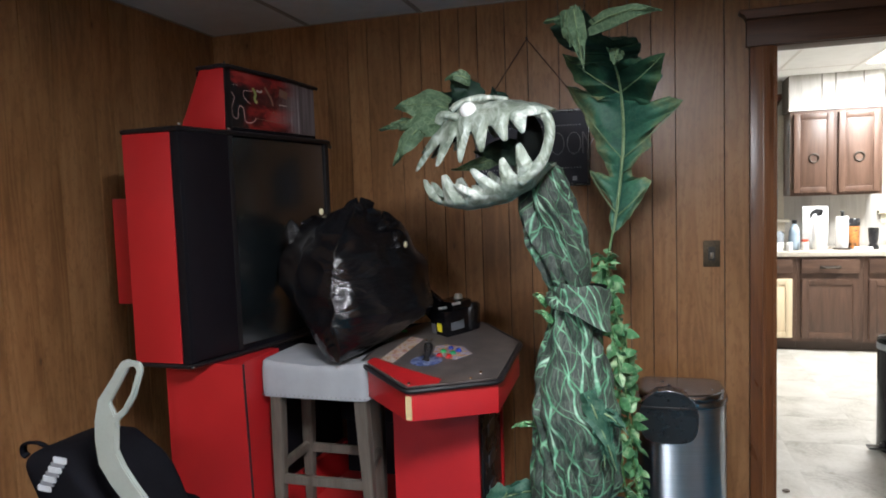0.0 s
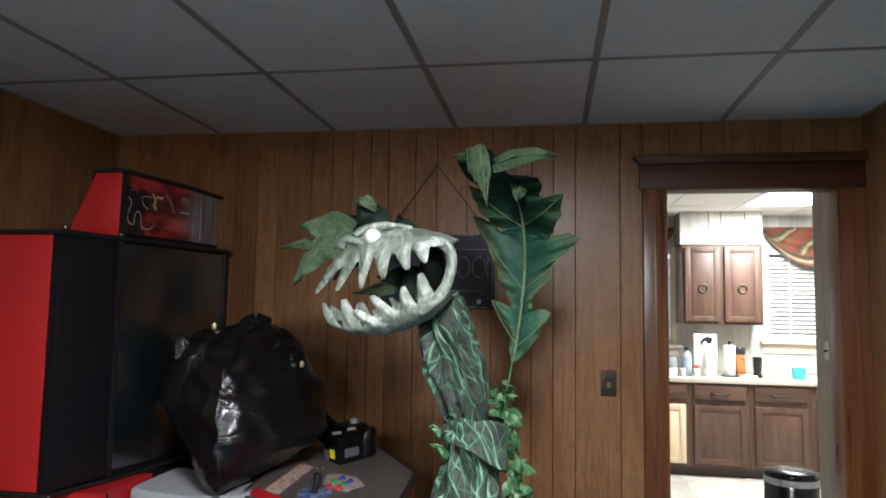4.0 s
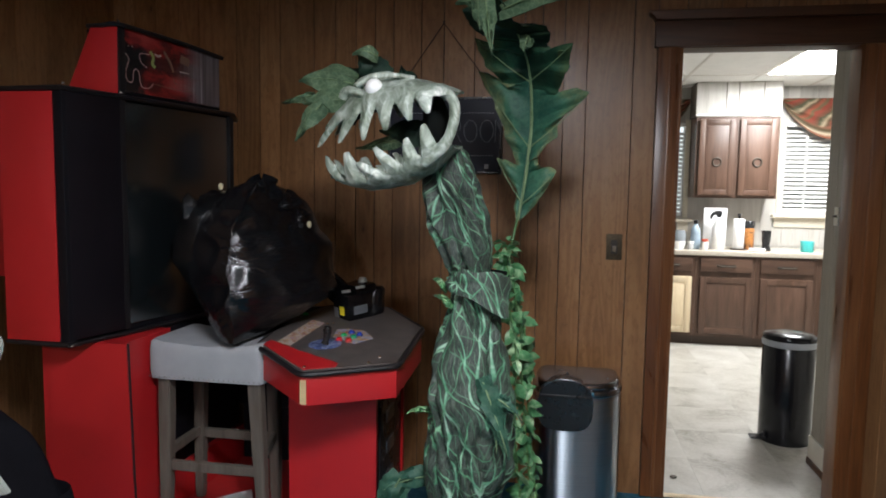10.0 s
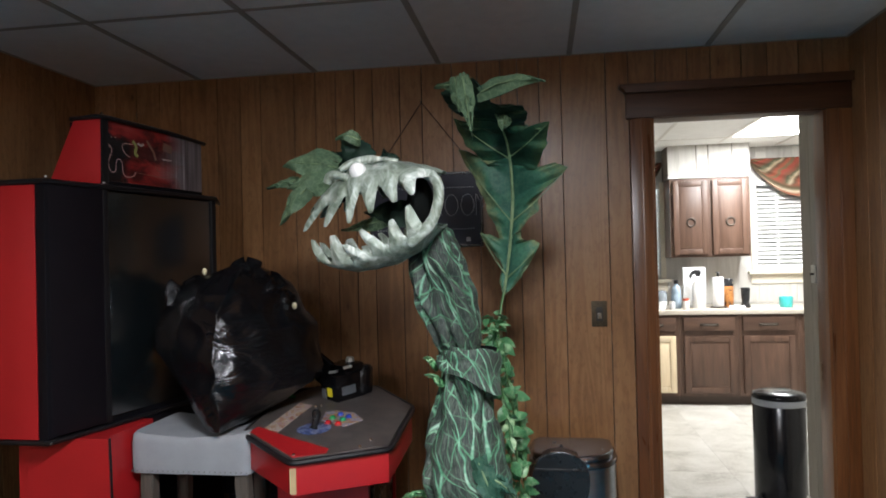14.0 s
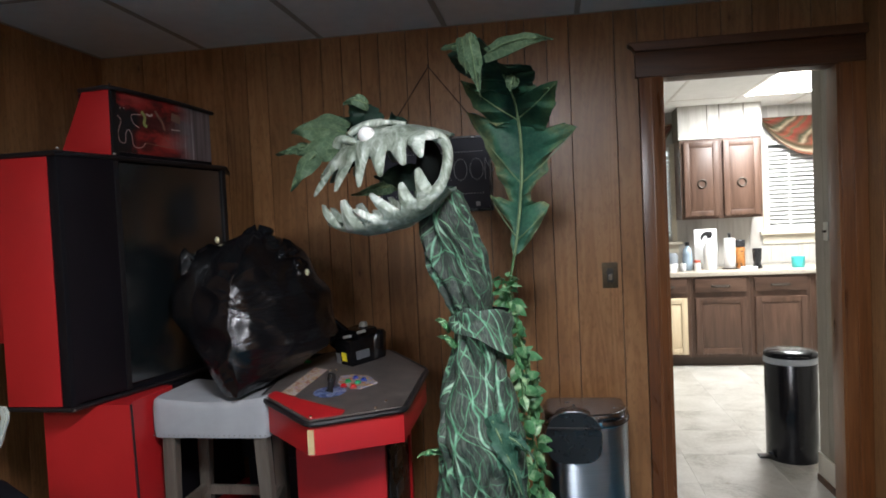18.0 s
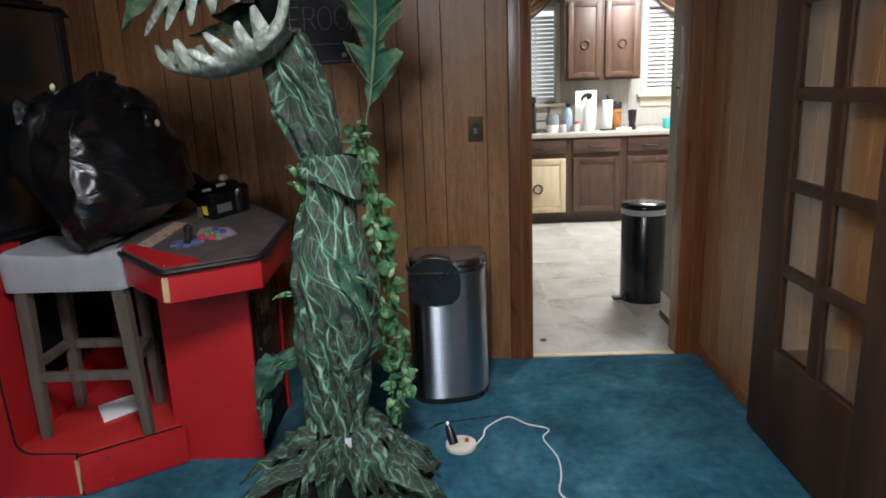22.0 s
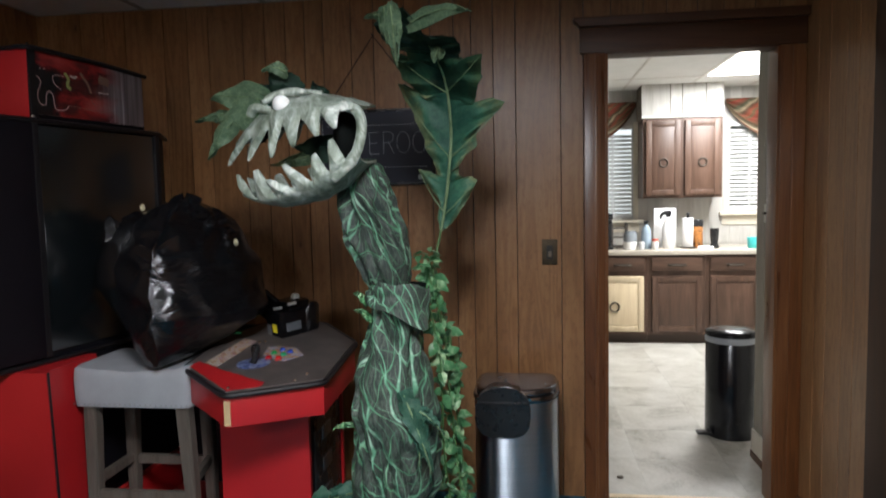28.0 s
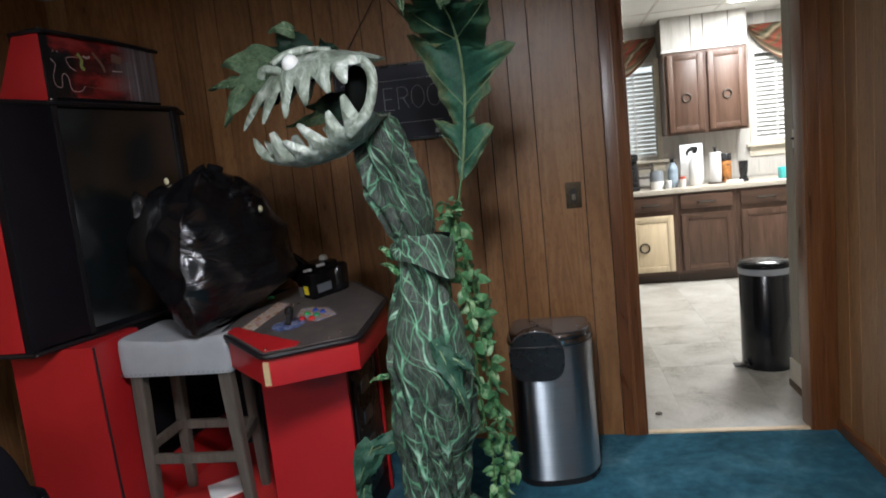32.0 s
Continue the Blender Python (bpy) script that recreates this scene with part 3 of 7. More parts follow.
def glow(name, colour, strength):
    n = Nodes(name)
    n.base((0.8, 0.8, 0.8), 0.5)
    n.bsdf.inputs["Emission Color"].default_value = (*colour, 1)
    n.bsdf.inputs["Emission Strength"].default_value = strength
    return n.mat


DIFFUSER = glow("lit_diffuser", (1.0, 0.97, 0.92), 9.0)

# ---------------------------------------------------------------- the room's shell
floor = solo("floor", box(WX0 - 0.1, WX1 + 0.1, WY0 - 0.1, WY1, -0.1, 0.0), CARPET, "worn teal carpet with a short pile", "carpet", kind="structure", smooth=0)

wall_back = thing("wall_north", (0, WY1, 0), "brown wood-panelled wall with dark upright grooves", "wall", kind="structure")
for nm, x0, x1, z0, z1 in (("wall_core", WX0 - 0.12, DX0 - 0.02, 0, 2.6), ("wall_core", DX1 + 0.02, WX1 + 0.12, 0, 2.6), ("wall_core", DX0 - 0.02, DX1 + 0.02, DZ + 0.02, 2.6)):
    part(nm, box(x0, x1, WY1, KY0, z0, z1), GROOVE, wall_back, smooth=0)
wall_left = thing("wall_west", (WX0, 0, 0), "brown wood-panelled wall with dark upright grooves", "wall", kind="structure")
part("wall_core", box(WX0 - 0.12, WX0, WY0 - 0.12, WY1, 0, 2.6), GROOVE, wall_left, smooth=0)
wall_right = thing("wall_east", (WX1, 0, 0), "brown wood-panelled wall beside the doorway", "wall", kind="structure")
part("wall_core", box(WX1, WX1 + 0.12, WY0 - 0.12, WY1, 0, 2.6), GROOVE, wall_right, smooth=0)
solo("wall_south", box(WX0 - 0.12, WX1 + 0.12, WY0 - 0.12, WY0, 0, 2.6), WALLPLAIN, "plain dim wall closing the room", "wall", kind="structure", smooth=0)

# ceiling: one mesh of lay-in tiles in a metal grid
bm = bmesh.new()
GX = [-2.09 + 0.005] + [-1.514 + 0.6075 * k for k in range(0, 5)] + [1.507]
GY = [WY0, -1.245, -0.025, 1.195, 2.413, WY1]
for xa, xb in zip(GX, GX[1:]):
    for ya, yb in zip(GY, GY[1:]):
        if abs(xa + 0.9065) < 0.05 and ya < -2.3:
            continue
        bm_box(bm, xa + 0.011, xb - 0.011, ya + 0.011, yb - 0.011, CEIL, CEIL + 0.02)
ceiling = solo("ceiling", bm, CEILTILE, "grey lay-in ceiling tiles dimly lit", "ceiling", kind="structure", smooth=0)
bm = bmesh.new()
for x in GX:
    bm_box(bm, x - 0.012, x + 0.012, WY0, WY1, CEIL - 0.004, CEIL + 0.012)
for y in GY:
    bm_box(bm, WX0, WX1, y - 0.009, y + 0.009, CEIL - 0.003, CEIL + 0.010)
solo("ceiling_grid", bm, CEILGRID, "brownish metal ceiling grid strips", "ceiling grid", kind="structure", smooth=0)
solo("ceiling_slab", box(WX0 - 0.12, WX1 + 0.12, WY0 - 0.12, WY1, CEIL + 0.03, CEIL + 0.1), GROOVE, "dark void above the lay-in ceiling tiles", "ceiling", kind="structure", smooth=0)
wrap = thing("ceiling_light", (0.23, 0.47, CEIL), "lit fluorescent wrap light fixed under the ceiling", "ceiling light")
part("tray", box(0.14, 0.32, 0.13, 0.81, CEIL - 0.045, CEIL - 0.005, 0.004), WHITEPL, wrap)
part("diffuser", box(0.055, 0.405, 0.145, 0.795, CEIL - 0.082, CEIL - 0.046, 0.012), DIFFUSER, wrap, "ribbed lit diffuser")
for y in (0.130, 0.796):
    part("end_cap", box(0.045, 0.415, y, y + 0.014, CEIL - 0.086, CEIL - 0.005, 0.004), WHITEPL, wrap)
troffer = thing("ceiling_light", (-0.60, -1.82, CEIL), "fluorescent ceiling panel lit behind a diffuser", "ceiling light")
part("frame", box(-0.895, -0.31, -2.39, -1.255, CEIL - 0.003, CEIL + 0.02), WHITEPL, troffer)
part("diffuser", box(-0.86, -0.34, -2.35, -1.29, CEIL - 0.009, CEIL - 0.005), DIFFUSER, troffer)


def boards(parent, edges, span, axis, z0, z1, proud, gap=0.0026):
    """Upright boards between the given groove lines."""
    for a, b in zip(edges, edges[1:]):
        lo, hi = a + gap / 2, b - gap / 2
        if axis == "x":
            bm = box(lo, hi, span - proud, span, z0, z1)
        else:
            bm = box(min(span, span + proud), max(span, span + proud), lo, hi, z0, z1)
        for v in bm.verts:
            front = abs((v.co.y if axis == "x" else v.co.x) - span) > 0.002
            if front:
                k = 0 if axis == "x" else 1
                v.co[k] += 0.0012 if abs(v.co[k] - lo) < 1e-4 else -0.0012
        part("board", bm, PANEL, parent, smooth=0)


BACK_GROOVES = [WX0, -1.975, -1.855, -1.73, -1.62, -1.42, -1.30, -1.193, -1.02, -0.912, -0.81, -0.716, -0.626, -0.492, -0.385, -0.24, -0.12, -0.012, 0.068, 0.167, 0.268, 0.469, 0.570]
boards(wall_back, BACK_GROOVES, WY1, "x", 0.0, CEIL, 0.006)
boards(wall_back, [0.570, 0.69, 0.83, 0.93, 1.06, 1.17, 1.30, 1.40, WX1], WY1, "x", 2.172, CEIL, 0.006)
random.seed(4)
LEFT_GROOVES = [3.248, 3.10, 2.96, 2.78, 2.614, 2.50, 2.399, 2.194, 2.05, 1.90, 1.78, 1.64, 1.44, 1.32, 1.2, 1.0, 0.8]
boards(wall_left, LEFT_GROOVES[::-1], WX0, "y", 0.0, CEIL, 0.006)
boards(wall_left, [WY0, -1.6, -0.8, 0.0, 0.8], WX0, "y", 0.0, CEIL, 0.006)
RIGHT_GROOVES = [3.248, 3.11, 3.00, 2.86, 2.76, 2.62, 2.42, 2.3, 2.16, 2.0, 1.85, 1.7, 1.5, 1.3, 1.1]
boards(wall_right, RIGHT_GROOVES[::-1], WX1, "y", 0.0, CEIL, -0.006)
boards(wall_right, [WY0, -1.6, -0.8, 0.0, 1.1], WX1, "y", 0.0, CEIL, -0.006)
solo("baseboard", box(WX1 - 0.022, WX1 - 0.006, 2.56, 3.22, 0.0, 0.055, 0.004), TRIM, "low brown wooden skirting on the side wall", "baseboard", kind="structure")

# doorway trim
door_1 = thing("door_1", ((DX0 + DX1) / 2, WY1, 0), "open doorway framed in glossy brown wood", "doorway", kind="structure")
part("casing", box(0.570, DX0 - 0.012, WY1 - 0.026, WY1 - 0.001, 0.0, 2.035, 0.005), TRIM, door_1)
part("casing", box(DX1 + 0.012, WX1 - 0.007, WY1 - 0.026, WY1 - 0.001, 0.0, 2.035, 0.005), TRIM, door_1)
part("casing_bead", box(0.618, 0.632, WY1 - 0.031, WY1 - 0.024, 0.0, 2.035, 0.003), TRIM, door_1)
part("casing_bead", box(1.448, 1.462, WY1 - 0.031, WY1 - 0.024, 0.0, 2.035, 0.003), TRIM, door_1)
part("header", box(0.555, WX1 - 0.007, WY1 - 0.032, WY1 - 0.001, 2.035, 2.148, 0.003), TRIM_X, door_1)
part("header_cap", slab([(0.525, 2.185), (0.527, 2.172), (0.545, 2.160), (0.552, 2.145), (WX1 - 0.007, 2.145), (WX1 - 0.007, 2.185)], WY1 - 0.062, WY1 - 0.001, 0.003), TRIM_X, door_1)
part("jamb", box(DX0 - 0.02, DX0, WY1 - 0.022, KY0 + 0.015, 0.0, DZ, 0.002), TRIM, door_1)
part("jamb", box(DX1, DX1 + 0.02, WY1 - 0.022, KY0 + 0.015, 0.0, DZ, 0.002), TRIM, door_1)
part("head_jamb", box(DX0 - 0.02, DX1 + 0.02, WY1 - 0.022, KY0 + 0.015, DZ, DZ + 0.02, 0.002), TRIM_X, door_1)
part("threshold", box(DX0, DX1, WY1 - 0.012, WY1 + 0.02, -0.005, 0.008, 0.003), MAPLE, door_1, "pale worn threshold strip")

# light switch
switch = thing("light_switch", (0.415, WY1, 1.153), "tarnished brass light switch plate on the panelling", "light switch")
part("plate", box(0.380, 0.450, WY1 - 0.012, WY1 - 0.006, 1.094, 1.211, 0.003), BRASS, switch)
part("slot", box(0.401, 0.429, WY1 - 0.0135, WY1 - 0.0115, 1.122, 1.184), plain("dark_slot", (0.012, 0.010, 0.008), 0.6), switch, smooth=0)
part("toggle", slab([(0.407, 1.132), (0.423, 1.132), (0.423, 1.158), (0.407, 1.158)], WY1 - 0.028, WY1 - 0.013, 0.003), plain("ivory_toggle", (0.16, 0.125, 0.085), 0.35), switch)
for z in (1.119, 1.187):
    part("screw", tube([(0.415, WY1 - 0.0145, z), (0.415, WY1 - 0.011, z)], 0.004, 8), BRASS, switch)

# glazed door folded back against the side wall
glazed = thing("glazed_door", (1.455, 2.1, 0), "dark brown glazed door with many small panes", "door")
X0, X1 = 1.437, 1.472
rows = [0.395, 0.685, 0.985, 1.285, 1.585, 1.885]
part("stile", box(X0, X1, 2.333, 2.505, 0.015, 2.03, 0.004), DARKDOOR, glazed)
part("stile", box(X0, X1, 1.670, 1.838, 0.015, 2.03, 0.004), DARKDOOR, glazed)
part("top_rail", box(X0, X1, 1.838, 2.333, 1.885, 2.03, 0.004), DARKDOOR, glazed)
part("bottom_panel", box(X0, X1, 1.838, 2.333, 0.015, 0.395, 0.004), DARKDOOR, glazed)
part("mullion", box(X0 + 0.004, X1 - 0.004, 2.052, 2.118, 0.395, 1.885, 0.010), DARKDOOR, glazed)
for z in rows[1:-1]:
    part("glazing_bar", box(X0 + 0.003, X1 - 0.003, 1.838, 2.333, z - 0.022, z + 0.022, 0.010), DARKDOOR, glazed)
for ya, yb in ((2.118, 2.333), (1.838, 2.052)):
    for za, zb in zip(rows, rows[1:]):
        ob = part("pane", box(1.452, 1.456, ya, yb, za, zb), GLASS, glazed, "clear glass pane", smooth=0)
        ob.visible_shadow = False
for z in (0.30, 1.75):
    part("hinge", tube([(1.475, 2.508, z), (1.475, 2.508, z + 0.09)], 0.007, 10), BRASS, glazed, "worn brass hinge")

# chalkboard-like sign hanging on a cord
sign = thing("hanging_sign", (-0.31, WY1, 1.64), "black hanging sign with dotted pale lettering", "sign")
SX0, SX1, SZ0, SZ1 = -0.645, -0.105, 1.475, 1.828
part("board", box(SX0, SX1, WY1 - 0.024, WY1 - 0.008, SZ0, SZ1, 0.002), plain("slate_blue_board", (0.016, 0.018, 0.03), 0.6), sign)
for a in ((SX0, SX1, SZ1 - 0.012, SZ1), (SX0, SX1, SZ0, SZ0 + 0.012), (SX0, SX0 + 0.012, SZ0, SZ1), (SX1 - 0.012, SX1, SZ0, SZ1)):
    part("rim", box(a[0], a[1], WY1 - 0.032, WY1 - 0.022, a[2], a[3], 0.003), PLASTIC, sign)
CHALK = plain("pale_chalk_dots", (0.42, 0.43, 0.45), 0.8)
for z in (1.755, 1.560):
    bm = bmesh.new()
    for k in range(35):
        bm_box(bm, SX0 + 0.035 + k * 0.0135, SX0 + 0.0395 + k * 0.0135, WY1 - 0.0262, WY1 - 0.024, z - 0.002, z + 0.002)
    part("dotted_line", bm, CHALK, sign, "row of pale dots", smooth=0)
ARC = [(0.5 + 0.5 * math.cos(k * math.pi / 9), 0.5 + 0.5 * math.sin(k * math.pi / 9)) for k in range(19)]
BOWL = [(0.0, 1.0), (0.6, 1.0), (0.9, 0.9), (0.95, 0.75), (0.9, 0.6), (0.6, 0.5), (0.0, 0.5)]
GLYPHS = {"E": [[(0.9, 1), (0, 1), (0, 0), (0.9, 0)], [(0, 0.5), (0.75, 0.5)]], "R": [[(0, 0), (0, 1)], BOWL, [(0.5, 0.5), (1, 0)]],
          "O": [ARC], "M": [[(0, 0), (0, 1), (0.5, 0.35), (1, 1), (1, 0)]]}
for letter, lx, lw in (("E", -0.412, 0.050), ("R", -0.346, 0.050), ("O", -0.283, 0.062), ("O", -0.207, 0.062), ("M", -0.132, 0.016 + 0.050)):
    dots = bmesh.new()
    lx -= 0.0 if letter != "M" else 0.004
    for stroke in GLYPHS[letter]:
        for (ax, az), (bx, bz) in zip(stroke, stroke[1:]):
            a, b = Vector((lx + ax * lw, 0, 1.622 + az * 0.10)), Vector((lx + bx * lw, 0, 1.622 + bz * 0.10))
            n = max(1, round((b - a).length / 0.0095))
            for k in range(n):
                p = a.lerp(b, (k + 0.5) / n)
                bm_box(dots, p.x - 0.002, p.x + 0.002, WY1 - 0.0262, WY1 - 0.024, p.z - 0.002, p.z + 0.002)
    part("letter", dots, CHALK, sign, "dotted pale capital letter " + letter, smooth=0)
part("mark", box(-0.185, -0.165, WY1 - 0.026, WY1 - 0.024, 1.50, 1.52), CHALK, sign, smooth=0)
nail_at = (-0.386, WY1 - 0.014, 2.165)
for x in (SX0 + 0.02, SX1 - 0.02):
    part("cord", tube([nail_at, (x, WY1 - 0.016, SZ1)], 0.0025, 6), plain("brown_cord", (0.06, 0.035, 0.025), 0.9), sign)
part("nail", tube([(nail_at[0], WY1 - 0.03, 2.168), (nail_at[0], WY1 - 0.004, 2.168)], 0.004, 8), IRON, sign)

# ---------------------------------------------------------------- game cabinet
cabinet = thing("arcade_cabinet", (-1.3, 2.5, 0), "large red and black arcade cabinet with a dark screen", "arcade cabinet")
BOXPOLY = [(-1.640, 2.045), (-1.40, 2.03), (-1.345, 2.25), (-1.225, 2.82), (-1.33, 3.06), (-1.625, 3.06)]
part("monitor_case", prism([(-1.615, 2.055), (-1.41, 2.05), (-1.357, 2.26), (-1.24, 2.815), (-1.34, 3.05), (-1.615, 3.05)], 0.875, 1.70), BLACKLAM, cabinet, smooth=0)
part("side_panel", box(-1.636, -1.437, 2.032, 2.052, 0.88, 1.695, 0.003), RED, cabinet)
part("corner_post", prism([(-1.437, 2.034), (-1.40, 2.03), (-1.392, 2.06), (-1.43, 2.06)], 0.878, 1.70, 0.004), BLACKLAM, cabinet)


def panel_between(p, q, z0, z1, out, thick):
    """Upright panel along p-q in plan, standing out from it."""
    p, q = Vector((*p, 0)), Vector((*q, 0))
    d = (q - p).normalized()
    nrm = Vector((d.y, -d.x, 0))
    pts = [p + nrm * out, q + nrm * out, q + nrm * (out + thick), p + nrm * (out + thick)]
    return prism([(v.x, v.y) for v in pts], z0, z1, 0.002)


part("front_panel", panel_between((-1.397, 2.045), (-1.347, 2.245), 0.885, 1.695, -0.012, 0.014), plain("brown_black_panel", (0.008, 0.0065, 0.0085), 0.42, spec=0.14), cabinet)
part("divider_strip", panel_between((-1.350, 2.243), (-1.345, 2.262), 0.885, 1.70, -0.005, 0.014), TMOLD, cabinet)
part("screen", panel_between((-1.344, 2.265), (-1.232, 2.80), 0.90, 1.69, -0.010, 0.008), SCREEN, cabinet, "large dark glossy screen")
part("edge_strip", panel_between((-1.233, 2.80), (-1.228, 2.822), 0.885, 1.70, -0.006, 0.012), TMOLD, cabinet)
for z in (0.862, 1.695):
    bm = bmesh.new()
    loop = [(-1.642, 2.040, z + 0.009), (-1.40, 2.026, z + 0.009), (-1.342, 2.247, z + 0.009), (-1.222, 2.822, z + 0.009), (-1.33, 3.06, z + 0.009)]
    bm_tube(bm, loop, 0.0085, 8)
    bmesh.ops.recalc_face_normals(bm, faces=bm.faces)
    part("edge_strip", bm, TMOLD, cabinet)
part("case_top", prism(BOXPOLY, 1.70, 1.714), BLACKLAM, cabinet, smooth=0)
part("case_bottom", prism(BOXPOLY, 0.862, 0.877), BLACKLAM, cabinet, smooth=0)
part("rear_case", box(-1.87, -1.60, 2.22, 2.95, 1.06, 1.475, 0.003), RED, cabinet)
for p in ((-1.394, 2.034, 0.866), (-1.394, 2.034, 1.716), (-1.345, 2.25, 1.716)):
    part("bolt", tube([p, (p[0], p[1], p[2] + 0.006)], 0.005, 8), plain("dull_bolt", (0.35, 0.34, 0.32), 0.45, 0.9), cabinet)

# marquee
part("marquee_side", slab([(-1.556, 1.716), (-1.355, 1.716), (-1.352, 1.945), (-1.452, 1.945)], 2.245, 2.262, 0.002), RED, cabinet)
part("marquee_body", prism([(-1.48, 2.262), (-1.36, 2.262), (-1.262, 2.78), (-1.48, 2.78)], 1.716, 1.94), BLACKLAM, cabinet, smooth=0)


def marquee_material():
    n = Nodes("printed_marquee")
    tc = n.add("ShaderNodeTexCoord")
    sep = n.add("ShaderNodeSeparateXYZ")
    n.link(tc.outputs["Object"], sep.inputs[0])
    along = n.maths("DIVIDE", n.maths("SUBTRACT", sep.outputs["Y"], 2.27), 0.5)
    mott = n.noise(n.coords((6, 6, 14)), 1.0, 4, 0.6, 0.6)
    red = n.ramp(mott, [(0.36, (0.060, 0.010, 0.010)), (0.50, (0.22, 0.018, 0.017)), (0.68, (0.33, 0.06, 0.05))])
    streak = n.noise(n.coords((60, 60, 1.5)), 1.0, 3)
    haze = n.ramp(streak, [(0.35, (0.085, 0.065, 0.068)), (0.60, (0.19, 0.165, 0.175)), (0.72, (0.40, 0.37, 0.38))])
    fade = n.ramp(n.maths("ADD", along, n.maths("MULTIPLY", n.maths("SUBTRACT", mott, 0.5), 0.4)), [(0.58, (0, 0, 0)), (0.78, (1, 1, 1))])
    blot = n.maths("SUBTRACT", n.noise(n.coords(), 11.0, 3), 0.5)
    high = n.maths("DIVIDE", n.maths("SUBTRACT", sep.outputs["Z"], 1.73), 0.21)
    # a black figure near the hinge end and a dark belt across the middle
    figure = n.ramp(n.maths("ADD", n.maths("ADD", along, n.maths("MULTIPLY", n.maths("MAXIMUM", n.maths("SUBTRACT", high, 0.72), 0.0), 1.1)), n.maths("MULTIPLY", blot, 0.5)), [(0.16, (1, 1, 1)), (0.26, (0, 0, 0))])
    belt = n.ramp(n.maths("ADD", n.maths("ABSOLUTE", n.maths("SUBTRACT", high, 0.56)), n.maths("MULTIPLY", blot, 0.3)), [(0.06, (0.8, 0.8, 0.8)), (0.17, (0, 0, 0))])
    col = n.mix(figure, n.mix(belt, red, (0.020, 0.012, 0.012)), (0.010, 0.009, 0.010))
    return n.base(n.mix(fade, col, haze), 0.3)


part("marquee_glass", panel_between((-1.351, 2.27), (-1.257, 2.775), 1.73, 1.946, -0.012, 0.010), marquee_material(), cabinet, "faded red printed marquee")
bm = bm_tube(bmesh.new(), smooth_path([(-1.468, 2.25, 1.948), (-1.42, 2.247, 1.948), (-1.348, 2.247, 1.95), (-1.322, 2.38, 1.950), (-1.285, 2.58, 1.947), (-1.25, 2.785, 1.936)], 5), 0.0085, 8)
bmesh.ops.recalc_face_normals(bm, faces=bm.faces)
part("edge_strip", bm, TMOLD, cabinet)
part("corner_post", panel_between((-1.352, 2.247), (-1.347, 2.275), 1.716, 1.945, -0.006, 0.012), TMOLD, cabinet)
part("bolt", tube([(-1.349, 2.25, 1.955), (-1.349, 2.25, 1.966)], 0.004, 8), IRON, cabinet)


def on_marquee(u, z):
    """Place on the marquee's face: u along it in 0..1."""
    p, q = Vector((-1.351, 2.27, z)), Vector((-1.257, 2.775, z))
    return p.lerp(q, u) + Vector((0.0035, -0.0007, 0))


PINK = plain("pale_pink_print", (0.38, 0.25, 0.24), 0.5)
LIME = plain("dull_green_print", (0.20, 0.26, 0.08), 0.5)
TAN = plain("tan_print", (0.17, 0.10, 0.07), 0.5)
PALEPRINT = plain("pale_grey_print", (0.34, 0.31, 0.29), 0.5)
for name, pts, r, m in (
        ("print_outline", [(0.020, 1.864), (0.060, 1.842), (0.030, 1.80), (0.043, 1.768), (0.088, 1.766), (0.098, 1.80), (0.123, 1.813), (0.150, 1.80), (0.160, 1.762), (0.193, 1.752), (0.25, 1.757), (0.277, 1.773)], 0.0016, PINK),
        ("print_outline", [(0.25, 1.876), (0.16, 1.870), (0.17, 1.842), (0.223, 1.826)], 0.0012, PINK),
        ("print_green", [(0.255, 1.888), (0.285, 1.870), (0.275, 1.845), (0.300, 1.834)], 0.0065, LIME),
        ("print_outline", [(0.30, 1.882), (0.335, 1.878), (0.36, 1.884)], 0.004, PALEPRINT),
        ("print_tan", [(0.39, 1.900), (0.42, 1.882), (0.455, 1.862), (0.480, 1.832)], 0.0055, TAN),
        ("print_tan", [(0.475, 1.810), (0.500, 1.792), (0.515, 1.790)], 0.0014, TAN),
        ("print_bar", [(0.547, 1.839), (0.645, 1.840)], 0.0022, PALEPRINT),
        ("print_bar", [(0.56, 1.890), (0.65, 1.882)], 0.016, TAN),
        ("print_eye", [(0.055, 1.888), (0.063, 1.888)], 0.0022, PALEPRINT),
        ("print_eye", [(0.088, 1.889), (0.096, 1.889)], 0.0022, PALEPRINT),
        ("print_bar", [(0.277, 1.773), (0.50, 1.768), (0.70, 1.770)], 0.0010, TAN)):
    bm = bmesh.new()
    path = smooth_path([on_marquee(u, z) for u, z in pts], 5)
    bm_tube(bm, path, r, 8, True)
    for v in bm.verts:
        k = (v.co.y - 2.27) / 0.505
        face = Vector((-1.351, 2.27, 0)).lerp(Vector((-1.257, 2.775, 0)), k)
        v.co.x = face.x - 0.0008 + (v.co.x - face.x) * 0.02
    part(name, bm, m, cabinet, smooth=0)

# base with the curved side panel
curve = [(-1.60, 0.0), (-1.028, 0.0), (-1.03, 0.158), (-1.185, 0.160)]
for k in range(1, 7):
    a = math.radians(90 * k / 6)
    curve.append((-1.185 - 0.055 * math.sin(a), 0.215 - 0.055 * math.cos(a)))
curve += [(-1.248, 0.40), (-1.260, 0.862), (-1.545, 0.862)]
part("base_side", slab(curve, 2.122, 2.142), RED, cabinet, smooth=0)
strip = [(x, 2.132, z) for x, z in curve[1:-1]]
bm = bm_tube(bmesh.new(), strip, 0.0050, 8)
